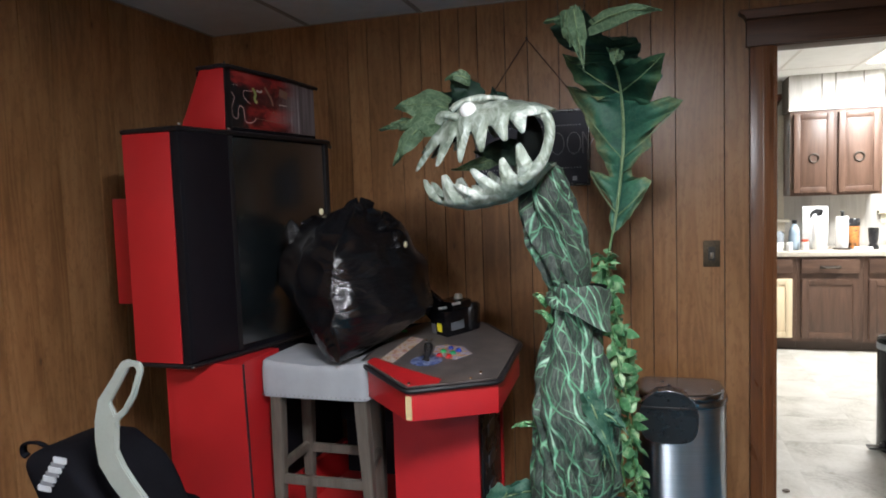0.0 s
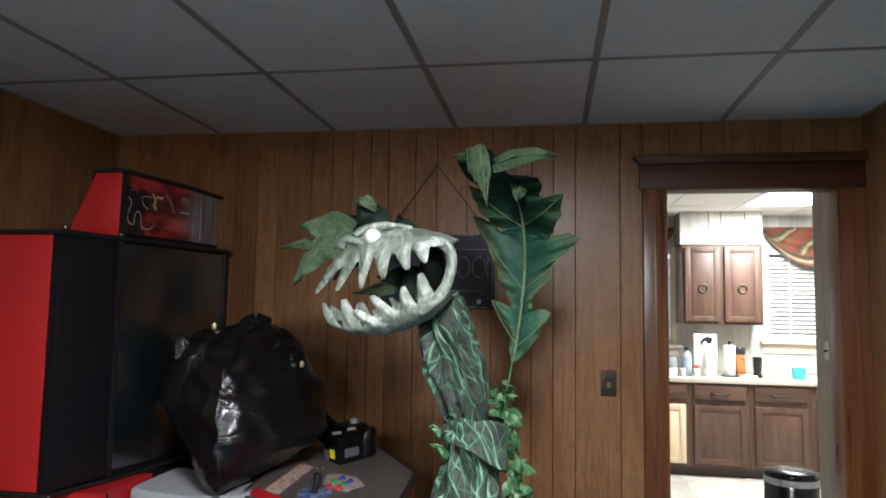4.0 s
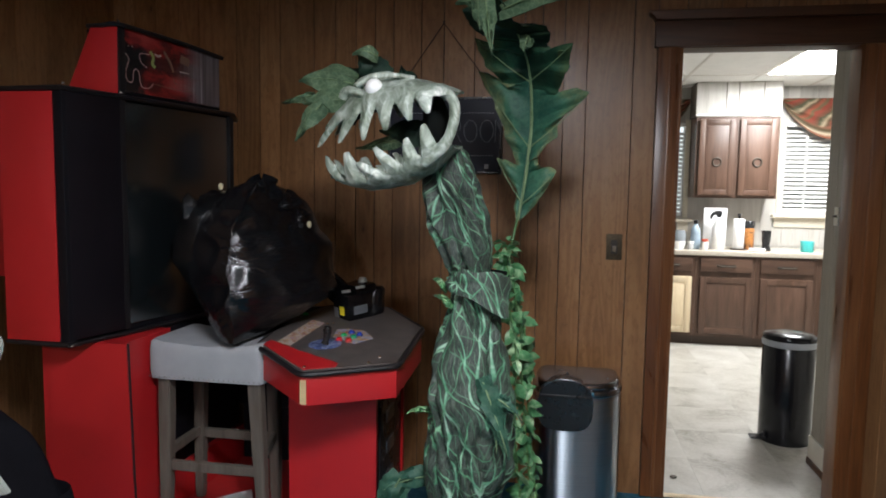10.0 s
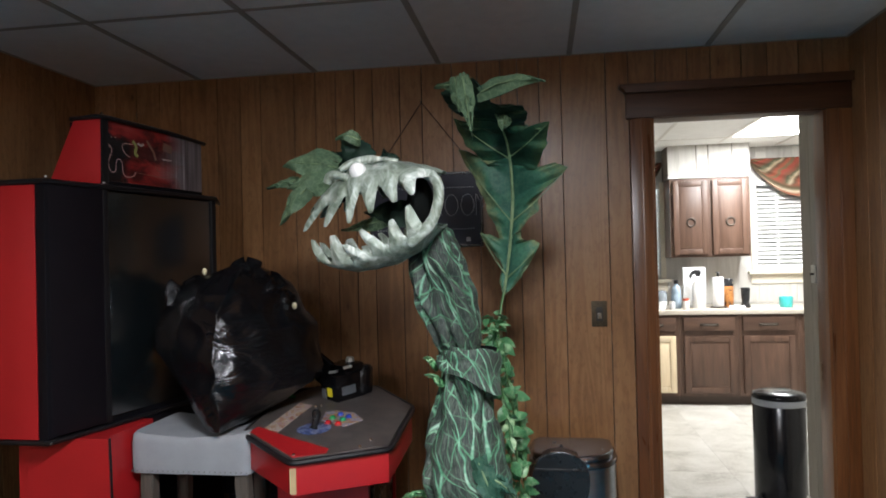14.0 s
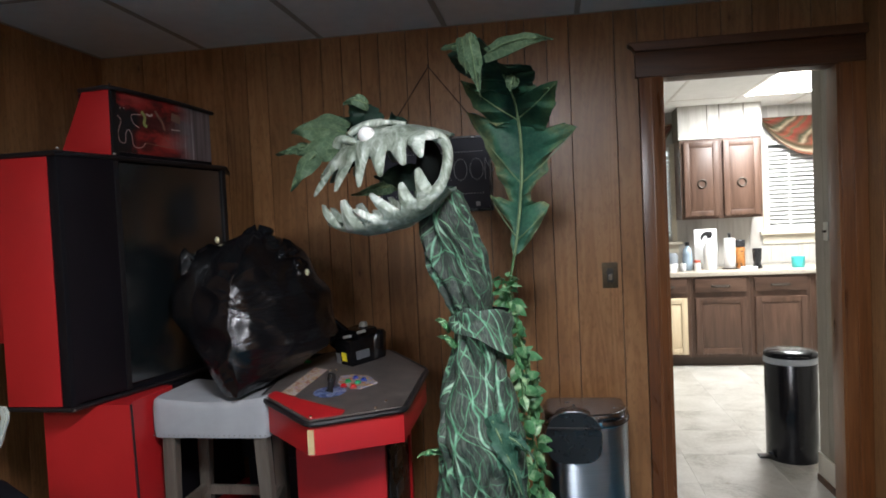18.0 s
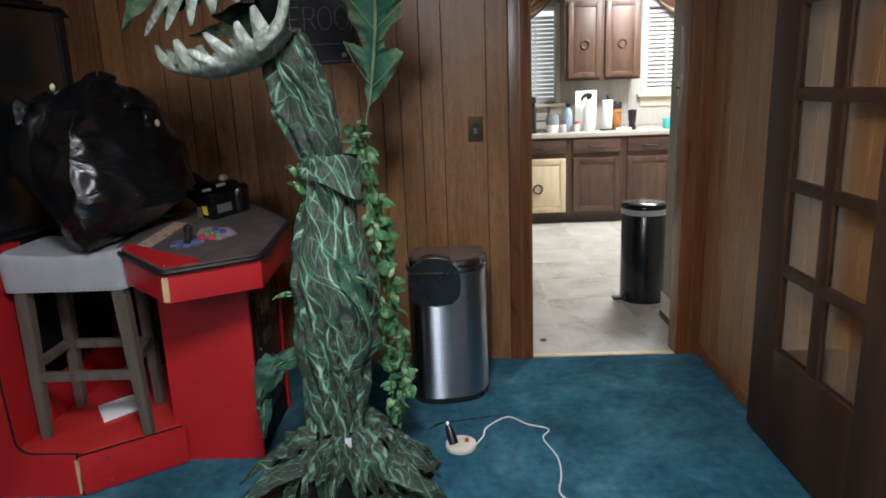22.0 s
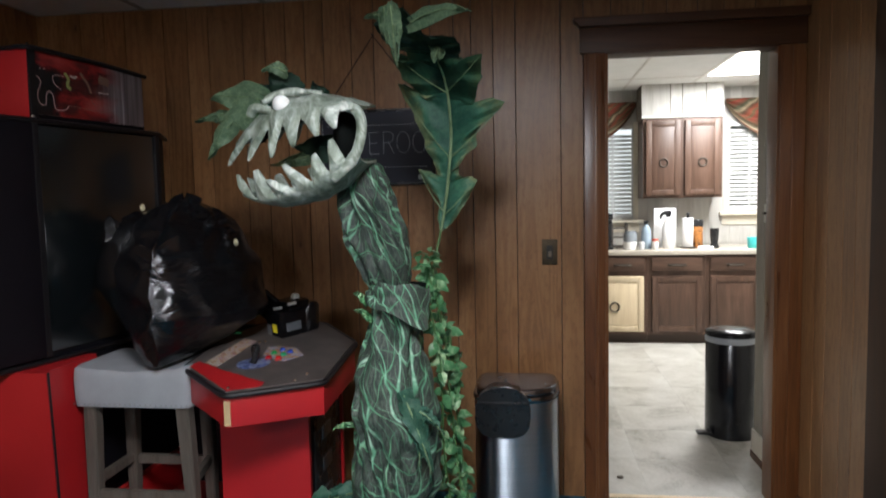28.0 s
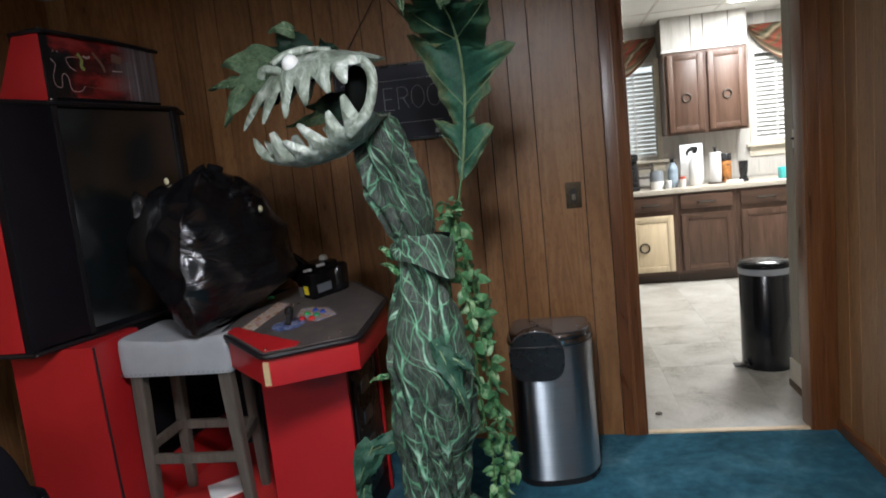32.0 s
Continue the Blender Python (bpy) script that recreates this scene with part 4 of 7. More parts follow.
bmesh.ops.recalc_face_normals(bm, faces=bm.faces)
part("edge_strip", bm, TMOLD, cabinet)
part("riser", prism([(-1.60, 2.142), (-1.275, 2.142), (-1.270, 2.40), (-1.60, 2.40)], 0.0, 0.862), RED, cabinet, smooth=0)
part("rear_plinth", prism([(-1.60, 2.40), (-1.270, 2.40), (-1.245, 2.95), (-1.60, 2.95)], 0.0, 0.30), RED, cabinet, smooth=0)
part("rear_riser", prism([(-1.60, 2.40), (-1.290, 2.40), (-1.275, 2.95), (-1.60, 2.95)], 0.302, 0.862), BLACKLAM, cabinet, "black inner side panel", smooth=0)
part("platform", prism([(-1.275, 2.143), (-1.040, 2.143), (-0.745, 2.348), (-0.745, 2.95), (-1.26, 2.95)], 0.0, 0.150, 0.002), plain("scuffed_red_laminate", (0.42, 0.022, 0.022), 0.45, 0, 0.2, 12), cabinet)
part("platform_front", panel_between((-1.030, 2.136), (-0.738, 2.340), 0.004, 0.150, 0.002, 0.018), RED, cabinet)
bm = bm_tube(bmesh.new(), [(-1.024, 2.122, 0.004), (-1.026, 2.122, 0.152), (-0.735, 2.326, 0.152), (-0.733, 2.328, 0.004)], 0.0042, 6)
bmesh.ops.recalc_face_normals(bm, faces=bm.faces)
part("edge_strip", bm, plain("matt_black_edge", (0.010, 0.009, 0.009), 0.85, spec=0.1), cabinet)
part("back_panel", box(-1.273, -0.745, 2.93, 2.95, 0.40, 0.87), BLACKLAM, cabinet, "black inner back panel", smooth=0)
# black instead of red: the shadow of seat and bag is in its colour
part("kick_back", box(-1.242, -0.745, 2.93, 2.95, 0.150, 0.398), BLACKLAM, cabinet, smooth=0)
part("raw_edge", box(-1.034, -1.022, 2.119, 2.128, 0.01, 0.14), PLY, cabinet, "bare plywood edge", smooth=0)
for u, z in ((0.25, 0.12), (0.25, 0.03), (0.85, 0.12), (0.88, 0.03)):
    p = Vector((-1.030, 2.136, z)).lerp(Vector((-0.738, 2.340, z)), u)
    d = Vector((0.573, -0.819, 0))
    part("screw", tube([p + d * 0.019, p + d * 0.0225], 0.005, 8), CHROME, cabinet)

# control console on its pedestal


def slope(x, y):
    return 0.093 * (y - 2.03)


console = thing("control_console", (-0.6, 2.5, 0), "red arcade control console with joystick and buttons", "arcade console")
CPOLY = [(-0.867, 2.285), (-0.605, 2.045), (-0.326, 2.175), (-0.326, 2.575), (-0.535, 2.845), (-0.80, 2.82), (-0.88, 2.60)]


def grown(poly, by):
    cx, cy = sum(p[0] for p in poly) / len(poly), sum(p[1] for p in poly) / len(poly)
    return [(cx + (x - cx) * by, cy + (y - cy) * by) for x, y in poly]


part("tray", prism(grown(CPOLY, 0.975), lambda x, y: 0.715 + 0.06 * max(0, y - 2.045), 0.806, lift=slope, bevel=0.003), RED, console)
part("top_panel", prism(grown(CPOLY, 0.97), lambda x, y: 0.806 + slope(x, y), 0.8265, lift=slope), CONSOLE, console, smooth=0)
rim = [Vector((x, y, 0.817 + slope(x, y))) for x, y in CPOLY]
loop = []
for i, p in enumerate(rim):
    a, b = rim[i - 1], rim[(i + 1) % len(rim)]
    for k in range(6):
        t = k / 5
        s, e = p.lerp(a, min(0.3, 0.03 / (p - a).length)), p.lerp(b, min(0.3, 0.03 / (p - b).length))
        loop.append(s.lerp(p, t).lerp(p.lerp(e, t), t))
bm = bm_tube(bmesh.new(), loop + loop[:1], 0.0095, 8, False)
bmesh.ops.recalc_face_normals(bm, faces=bm.faces)
part("edge_strip", bm, TMOLD, console, "black rubber edge strip")
part("raw_corner", box(-0.613, -0.593, 2.056, 2.068, 0.722, 0.800), PLY, console, "bare plywood corner strip", smooth=0)
part("red_inlay", prism([(-0.845, 2.285), (-0.607, 2.067), (-0.515, 2.108), (-0.515, 2.142), (-0.70, 2.245), (-0.83, 2.33)], lambda x, y: 0.824 + slope(x, y), 0.828, lift=slope), RED, console, "red corner of the panel", smooth=0)


def on_console(x, y, up=0.0):
    return Vector((x, y, 0.8285 + slope(x, y) + up))


def flat_disc(x, y, r, h, n=20):
    bm = bmesh.new()
    for p in (0,):
        lo = [bm.verts.new(on_console(x + r * math.cos(2 * math.pi * k / n), y + r * math.sin(2 * math.pi * k / n), -0.001)) for k in range(n)]
        hi = [bm.verts.new(on_console(x + 0.9 * r * math.cos(2 * math.pi * k / n), y + 0.9 * r * math.sin(2 * math.pi * k / n), h)) for k in range(n)]
    bm.faces.new(hi)
    for k in range(n):
        bm.faces.new((lo[k], lo[(k + 1) % n], hi[(k + 1) % n], hi[k]))
    bmesh.ops.recalc_face_normals(bm, faces=bm.faces)
    return bm


def print_material(name, stops, scale):
    n = Nodes(name)
    f = n.noise(n.coords(), scale, 3, 0.6, 1.0)
    return n.base(n.ramp(f, stops), 0.4)


BLUEPRINT = print_material("blue_printed_decal", [(0.38, (0.02, 0.03, 0.09)), (0.5, (0.06, 0.10, 0.28)), (0.6, (0.25, 0.28, 0.34)), (0.7, (0.05, 0.06, 0.16))], 55)
WARMPRINT = print_material("colourful_printed_decal", [(0.36, (0.30, 0.06, 0.04)), (0.46, (0.45, 0.34, 0.12)), (0.55, (0.12, 0.14, 0.32)), (0.64, (0.50, 0.42, 0.36)), (0.72, (0.35, 0.12, 0.06))], 45)
CARDPRINT = print_material("pale_printed_card", [(0.36, (0.26, 0.07, 0.06)), (0.45, (0.42, 0.30, 0.16)), (0.54, (0.44, 0.40, 0.38)), (0.63, (0.34, 0.18, 0.22)), (0.72, (0.42, 0.30, 0.12))], 38)
part("joystick_decal", flat_disc(-0.625, 2.318, 0.058, 0.0008, 24), BLUEPRINT, console, "blue printed round decal")
part("button_decal", prism([(-0.625, 2.40), (-0.525, 2.340), (-0.478, 2.41), (-0.53, 2.485), (-0.60, 2.505), (-0.640, 2.485)], lambda x, y: 0.8265 + slope(x, y), 0.8292, lift=slope), WARMPRINT, console, "colourful printed decal", smooth=0)
part("joystick", tube([on_console(-0.625, 2.312, 0.001), on_console(-0.622, 2.315, 0.012), on_console(-0.620, 2.318, 0.020), on_console(-0.617, 2.32, 0.045), on_console(-0.615, 2.32, 0.060), on_console(-0.615, 2.32, 0.066)],
                           [0.016, 0.009, 0.012, 0.0165, 0.014, 0.005], 14), PLASTIC, console, "black bat-top joystick")
for (x, y), c, nm in (((-0.591, 2.368), (0.55, 0.02, 0.03), "red"), ((-0.553, 2.362), (0.60, 0.03, 0.03), "red"), ((-0.590, 2.418), (0.02, 0.32, 0.10), "green"),
                      ((-0.549, 2.402), (0.02, 0.30, 0.12), "green"), ((-0.536, 2.432), (0.03, 0.06, 0.34), "blue"), ((-0.572, 2.455), (0.03, 0.06, 0.34), "blue")):
    b = part("button", flat_disc(x, y, 0.0140, 0.004), plain(nm + "_button_rim", tuple(v * 0.6 for v in c), 0.3), console)
    cap = part("cap", flat_disc(x, y, 0.0095, 0.009), plain(nm + "_button", c, 0.2), b, nm + " push button")
strip_a, strip_b = (Vector((-0.800, 2.314)), Vector((-0.778, 2.593))), (Vector((-0.740, 2.280)), Vector((-0.717, 2.563)))
for k, end in ((0.0, 0.35), (0.36, 0.66), (0.67, 1.0)):
    pts = [tuple(v) for v in (strip_a[0].lerp(strip_a[1], k), strip_b[0].lerp(strip_b[1], k), strip_b[0].lerp(strip_b[1], end), strip_a[0].lerp(strip_a[1], end))]
    part("instruction_card", prism(pts, lambda x, y: 0.8265 + slope(x, y), 0.829, lift=slope), CARDPRINT, console, "pale card with coloured pictures", smooth=0)
for x, y in ((-0.61, 2.085), (-0.42, 2.16), (-0.40, 2.22), (-0.70, 2.55), (-0.68, 2.56)):
    part("bolt", flat_disc(x, y, 0.006, 0.003, 10), CHROME, console)
# pedestal
part("pedestal_front", box(-0.772, -0.446, 2.345, 2.365, 0.0, 0.74), RED, console, smooth=0)
part("pedestal_body", box(-0.735, -0.456, 2.365, 2.755, 0.0, 0.745), BLACKLAM, console, smooth=0)
part("pedestal_back", box(-0.742, -0.446, 2.755, 2.775, 0.0, 0.74), RED, console, smooth=0)
part("coin_door", box(-0.457, -0.450, 2.42, 2.72, 0.12, 0.62, 0.002), PLASTIC, console, "black side door with steel slots")
for z in (0.52, 0.40, 0.28):
    part("coin_slot", box(-0.451, -0.444, 2.50, 2.60, z, z + 0.05, 0.004), plain("slot_metal", (0.3, 0.3, 0.31), 0.3, 0.9), console)
    part("bolt", tube([(-0.451, 2.45, z), (-0.446, 2.45, z)], 0.006, 8), CHROME, console)

# ---------------------------------------------------------------- bar stool
stool = thing("bar_stool", (-1.035, 2.40, 0.15), "grey-wood counter stool with a grey upholstered seat", "stool")


def seat_at(u, v):
    a = 2 * math.pi * u
    ca, sa = math.cos(a), math.sin(a)
    e = 0.15
    x = math.copysign(abs(ca) ** e, ca)
    y = math.copysign(abs(sa) ** e, sa)
    prof = [(0.995, 0.0), (1.01, 0.03), (1.012, 0.085), (0.997, 0.112), (0.95, 0.122), (0.5, 0.126), (0.0, 0.126)]
    k = v * (len(prof) - 1)
    i = min(int(k), len(prof) - 2)
    r = prof[i][0] + (prof[i + 1][0] - prof[i][0]) * (k - i)
    h = prof[i][1] + (prof[i + 1][1] - prof[i][1]) * (k - i)
    X, Y = x * r * 0.218, y * r * 0.158
    dip = 0.022 * (X / 0.218) ** 2 if h > 0.06 else 0
    return Vector((-1.046 + X, 2.402 + Y, 0.712 + h + dip * (h / 0.126)))


part("seat", surface(48, 12, seat_at, True), SEATCLOTH, stool, "grey woven cloth seat")
bm = bmesh.new()
for k in range(23):
    bmesh.ops.create_icosphere(bm, subdivisions=1, radius=0.0034, matrix=Matrix.Translation((-1.046 - 0.208 + k * 0.0189, 2.243, 0.721)))
part("nail_strip", bm, plain("dull_nickel", (0.22, 0.22, 0.22), 0.55, 0.4), stool, "row of dull upholstery nails")
LEGS = {}
for nm, tx, ty, fx, fy in (("fl", -1.212, 2.282, -1.213, 2.268), ("fr", -0.868, 2.282, -0.838, 2.278), ("bl", -1.212, 2.512, -1.226, 2.525), ("br", -0.905, 2.512, -0.905, 2.530)):
    LEGS[nm] = (Vector((tx, ty, 0.713)), Vector((fx, fy, 0.150)))
    bm = bmesh.new()
    rings = []
    for t, w in ((0, 0.023), (0.15, 0.023), (0.6, 0.0205), (0.97, 0.017), (1, 0.015)):
        c = LEGS[nm][0].lerp(LEGS[nm][1], t)
        rings.append([bm.verts.new(c + Vector((sx * w, sy * w, 0))) for sx, sy in ((-1, -1), (1, -1), (1, 1), (-1, 1))])
    for a, b in zip(rings, rings[1:]):
        for k in range(4):
            bm.faces.new((a[k], a[(k + 1) % 4], b[(k + 1) % 4], b[k]))
    bm.faces.new(rings[0])
    bm.faces.new(rings[-1])
    bmesh.ops.recalc_face_normals(bm, faces=bm.faces)
    bmesh.ops.bevel(bm, geom=[e for e in bm.edges if abs((e.verts[0].co - e.verts[1].co).normalized().z) > 0.7], offset=0.004, segments=2, affect="EDGES")
    part("leg", bm, GREYWOOD, stool)
for a, b, t, w, h in (("fl", "fr", 0.58, 0.011, 0.018), ("bl", "br", 0.52, 0.011, 0.018), ("fl", "bl", 0.50, 0.011, 0.018), ("fr", "br", 0.50, 0.011, 0.018)):
    p, q = LEGS[a][0].lerp(LEGS[a][1], t), LEGS[b][0].lerp(LEGS[b][1], t)
    d = (q - p).normalized()
    side = d.cross(Vector((0, 0, 1))).normalized()
    bm = bmesh.new()
    e = []
    for c in (p, q):
        e.append([bm.verts.new(c + side * sx * w + Vector((0, 0, sz * h))) for sx, sz in ((-1, -1), (1, -1), (1, 1), (-1, 1))])
    for k in range(4):
        bm.faces.new((e[0][k], e[0][(k + 1) % 4], e[1][(k + 1) % 4], e[1][k]))
    bm.faces.new(e[0])
    bm.faces.new(e[1])
    bmesh.ops.recalc_face_normals(bm, faces=bm.faces)
    bmesh.ops.bevel(bm, geom=list(bm.edges), offset=0.003, segments=2, affect="EDGES")
    part("stretcher", bm, GREYWOOD, stool)

# booklet on the platform
solo("booklet", prism([(-1.144, 2.494), (-1.056, 2.369), (-0.972, 2.468), (-1.042, 2.595)], 0.151, 0.163, 0.001), PAPER, "folded white booklet lying on the red platform", "booklet")

# ---------------------------------------------------------------- bin liner full of soft stuff


# height, then how far the bag reaches to either side
BAG_SHAPE = [(0.826, -1.000, -0.900), (0.85, -1.025, -0.870), (0.885, -1.052, -0.812), (0.915, -1.075, -0.757), (0.945, -1.102, -0.718), (0.985, -1.138, -0.648), (1.02, -1.172, -0.632), (1.06, -1.215, -0.652), (1.12, -1.265, -0.668), (1.19, -1.282, -0.675), (1.235, -1.268, -0.722), (1.30, -1.222, -0.752), (1.345, -1.195, -0.788), (1.375, -1.120, -0.840), (1.395, -1.050, -0.885), (1.415, -0.98, -0.935)]


def bag_point(u, v):
    th = 2 * math.pi * u
    k = 0.5 - 0.5 * math.cos(math.pi * v)
    z = 0.826 + 0.589 * k
    lo, hi = next(((a0 + (a1 - a0) * (z - z0) / (z1 - z0), b0 + (b1 - b0) * (z - z0) / (z1 - z0)) for (z0, a0, b0), (z1, a1, b1) in zip(BAG_SHAPE, BAG_SHAPE[1:]) if z <= z1 + 1e-6))
    c, sn = math.cos(th), math.sin(th)
    front = max(0.0, -sn)
    q = Vector((c * 1.6, sn * 1.6, z * 4.2))
    # the filling hangs in two flat sides that meet in a crumpled ridge
    xv = (lo + hi) / 2 + front * ((-0.940 + 0.14 * max(0.0, 1.10 - z) + 0.45 * max(0.0, z - 1.25) + 0.03 * noise.noise(Vector((z * 9, 0, 4)))) - (lo + hi) / 2)
    px = 1.0 + (0.38 if c < 0 else 0.16) * front
    ridge = front ** 5
    plane = noise.noise(q * 0.9 + Vector((0, 5, 0))) * 0.11
    crease = (0.16 - abs(noise.noise(Vector((q.x * 1.7, q.y * 1.7, q.z * 2.6)) + Vector((9, 0, 2))))) * (0.06 + 0.05 * ridge)
    tight = math.sin(z * 230 + 16 * noise.noise(q * 1.3)) * 0.012 * ridge * max(0.0, 0.05 + 1.4 * noise.noise(Vector((z * 8, c * 2, 7))))
    pleat = math.sin(th * 13 + 6 * noise.noise(q)) * 0.05 * max(0, abs(k - 0.5) - 0.38)
    r = 1 + plane + crease + tight + pleat
    wide = (xv - lo) if c < 0 else (hi - 0.030 - xv)
    deep = along([(0.826, 0.16), (0.86, 0.210), (0.95, 0.230), (1.15, 0.240), (1.28, 0.205), (1.36, 0.12), (1.415, 0.03)], z) if sn < 0 else min((hi - lo) / 2, 0.21)
    cy = 2.41 + 0.11 * k * k + (0.125 * c if c > 0 else 0.0)
    return Vector((xv + wide * r * math.copysign(abs(c) ** px, c), cy + deep * r * math.copysign(abs(sn) ** (1.0 + 0.30 * front), sn), z + 0.012 * noise.noise(q * 2.2) * math.sin(math.pi * k)))


bag = thing("bin_bag", (-1.0, 2.45, 0.84), "stuffed shiny black bin bag on the stool", "bin bag")
part("body", surface(200, 150, bag_point, True), BAG, bag, smooth=80)


def knot_point(base, tip, r, seed):
    base, tip = Vector(base), Vector(tip)

    def at(u, v):
        a = 2 * math.pi * u
        c = base.lerp(tip, v)
        w = r * (1.0 - 0.50 * v) * (1 + 0.16 * math.sin(5 * a + seed) + 0.4 * noise.noise(Vector((3 * math.cos(a), 3 * math.sin(a), 4 * v + seed))))
        w *= math.sqrt(max(0.0, 1 - max(0, v - 0.75) * 3.9))
        return c + Vector((w * math.cos(a), w * math.sin(a), 0.010 * math.sin(2 * a + seed) * v))
    return at


for base, tip, r, sd in (((-0.93, 2.47, 1.345), (-0.925, 2.46, 1.440), 0.085, 1.0), ((-0.885, 2.52, 1.320), (-0.860, 2.53, 1.385), 0.080, 6.4), ((-1.10, 2.46, 1.325), (-1.120, 2.46, 1.378), 0.065, 2.3), ((-1.17, 2.43, 1.28), (-1.200, 2.42, 1.366), 0.050, 4.1), ((-0.845, 2.54, 1.25), (-0.815, 2.55, 1.325), 0.060, 5.2)):
    part("gathered_end", surface(32, 10, knot_point(base, tip, r, sd), True), BAG, bag, smooth=80)
CREAM = plain("cream_tie", (0.68, 0.62, 0.40), 0.5)
for p in ((-0.756, 2.505, 1.262), (-1.056, 2.40, 1.399)):
    bm = bmesh.new()
    bmesh.ops.create_icosphere(bm, subdivisions=2, radius=0.011, matrix=Matrix.Translation(p) @ Matrix.Diagonal((0.8, 0.8, 1.2, 1)))
    part("tie_end", bm, CREAM, bag, "cream drawstring toggle")
solo("green_ribbon", tube(smooth_path([(-0.90, 2.60, 0.886), (-0.86, 2.63, 0.900), (-0.835, 2.65, 0.892), (-0.82, 2.66, 0.889)], 4), 0.006, 6), plain("green_ribbon_cloth", (0.02, 0.28, 0.09), 0.6), "bit of green ribbon under the bin bag", "ribbon")

# ---------------------------------------------------------------- small black box on the console
GLOSSBLACK = plain("glossy_black_case", (0.005, 0.005, 0.006), 0.20, 0, 0.2, 20, 0.1, 0.4)
gadget = thing("battery_box", (-0.62, 2.68, 0.88), "small black plastic box with raised lid and yellow sticker", "battery box")


def turned_box(cx, cy, w, d, z0, z1, rot, bevel=0.006):
    bm = box(-w / 2, w / 2, -d / 2, d / 2, z0, z1, bevel)
    bmesh.ops.transform(bm, matrix=pose(cx, cy, 0, 0, 0, rot), verts=bm.verts)
    return bm


bm = turned_box(-0.008, 0, 0.109, 0.14, 0.0, 0.105, 0, 0.008)
bmesh.ops.transform(bm, matrix=pose(-0.622, 2.685, 0.882, 5.3, 0, -38), verts=bm.verts)
part("body", bm, GLOSSBLACK, gadget)
bm = turned_box(0, 0, 0.115, 0.10, 0.100, 0.142, 0, 0.016)
bmesh.ops.transform(bm, matrix=pose(-0.612, 2.70, 0.882, 5.3, 0, -38), verts=bm.verts)
part("upper_case", bm, GLOSSBLACK, gadget)
bm = box(-0.055, 0.055, -0.012, 0.012, 0.0, 0.075, 0.004)
bmesh.ops.transform(bm, matrix=pose(-0.682, 2.66, 0.978, 20, -52, -38), verts=bm.verts)
part("lid", bm, GLOSSBLACK, gadget, "raised black lid")
part("neck", tube([(-0.598, 2.675, 1.015), (-0.598, 2.675, 1.030)], [0.020, 0.016], 14), PLASTIC, gadget)
part("knob", tube([(-0.598, 2.675, 1.028), (-0.598, 2.675, 1.036), (-0.598, 2.675, 1.046)], [0.017, 0.017, 0.013], 14), GREYPL, gadget, "grey top cap")
part("drum", tube([(-0.568, 2.730, 0.895), (-0.568, 2.730, 0.905), (-0.566, 2.732, 0.995), (-0.565, 2.733, 1.008)], [0.040, 0.044, 0.044, 0.033], 20), GLOSSBLACK, gadget, "rounded glossy black side drum")
bm = box(-0.016, 0.016, -0.0715, -0.070, 0.022, 0.056)
bmesh.ops.transform(bm, matrix=pose(-0.622, 2.685, 0.882, 5.3, 0, -38), verts=bm.verts)
part("sticker", bm, YELLOW, gadget, "yellow sticker", smooth=0)
bm = box(-0.055, -0.025, -0.0715, -0.070, 0.01, 0.05)
bmesh.ops.transform(bm, matrix=pose(-0.622, 2.685, 0.882, 5.3, 0, -38), verts=bm.verts)
part("label_plate", bm, plain("grey_label", (0.13, 0.13, 0.14), 0.4), gadget, smooth=0)
bm = box(0.0463, 0.0475, -0.045, 0.02, 0.025, 0.058)
bmesh.ops.transform(bm, matrix=pose(-0.622, 2.685, 0.882, 5.3, 0, -38), verts=bm.verts)
part("label_plate", bm, plain("grey_label_side", (0.10, 0.11, 0.12), 0.4), gadget, smooth=0)
# pale grey rods modelled in place of highlights on the glossy top
for a, b in (((-0.665, 2.625, 0.992), (-0.630, 2.605, 1.000)), ((-0.605, 2.615, 1.012), (-0.572, 2.605, 1.020))):
    part("highlight_strip", tube([a, b], 0.006, 6), GREYPL, gadget)

# ---------------------------------------------------------------- plant monster prop
plant = thing("carnivorous_plant_prop", (-0.09, 2.07, 0), "tall green carnivorous plant prop with a toothed head", "plant prop")


def interp(table, z):
    for (z0, *a), (z1, *b) in zip(table, table[1:]):
        if z <= z1:
            k = (z - z0) / (z1 - z0)
            k = max(0.0, min(1.0, k))
            k = k * k * (3 - 2 * k)
            return [p + (q - p) * k for p, q in zip(a, b)]
    return table[-1][1:]


LOWER = [(0.16, -0.098, 0.100), (0.28, -0.097, 0.100), (0.46, -0.089, 0.110), (0.60, -0.083, 0.134), (0.70, -0.081, 0.140), (0.77, -0.079, 0.139), (0.86, -0.076, 0.123), (0.985, -0.069, 0.097), (1.06, -0.064, 0.086), (1.12, -0.058, 0.084), (1.165, -0.056, 0.087)]
UPPER = [(1.09, -0.088, 0.052), (1.15, -0.084, 0.066), (1.19, -0.090, 0.080), (1.23, -0.100, 0.087), (1.31, -0.118, 0.091), (1.40, -0.143, 0.084), (1.46, -0.151, 0.076), (1.505, -0.149, 0.056), (1.53, -0.142, 0.020)]


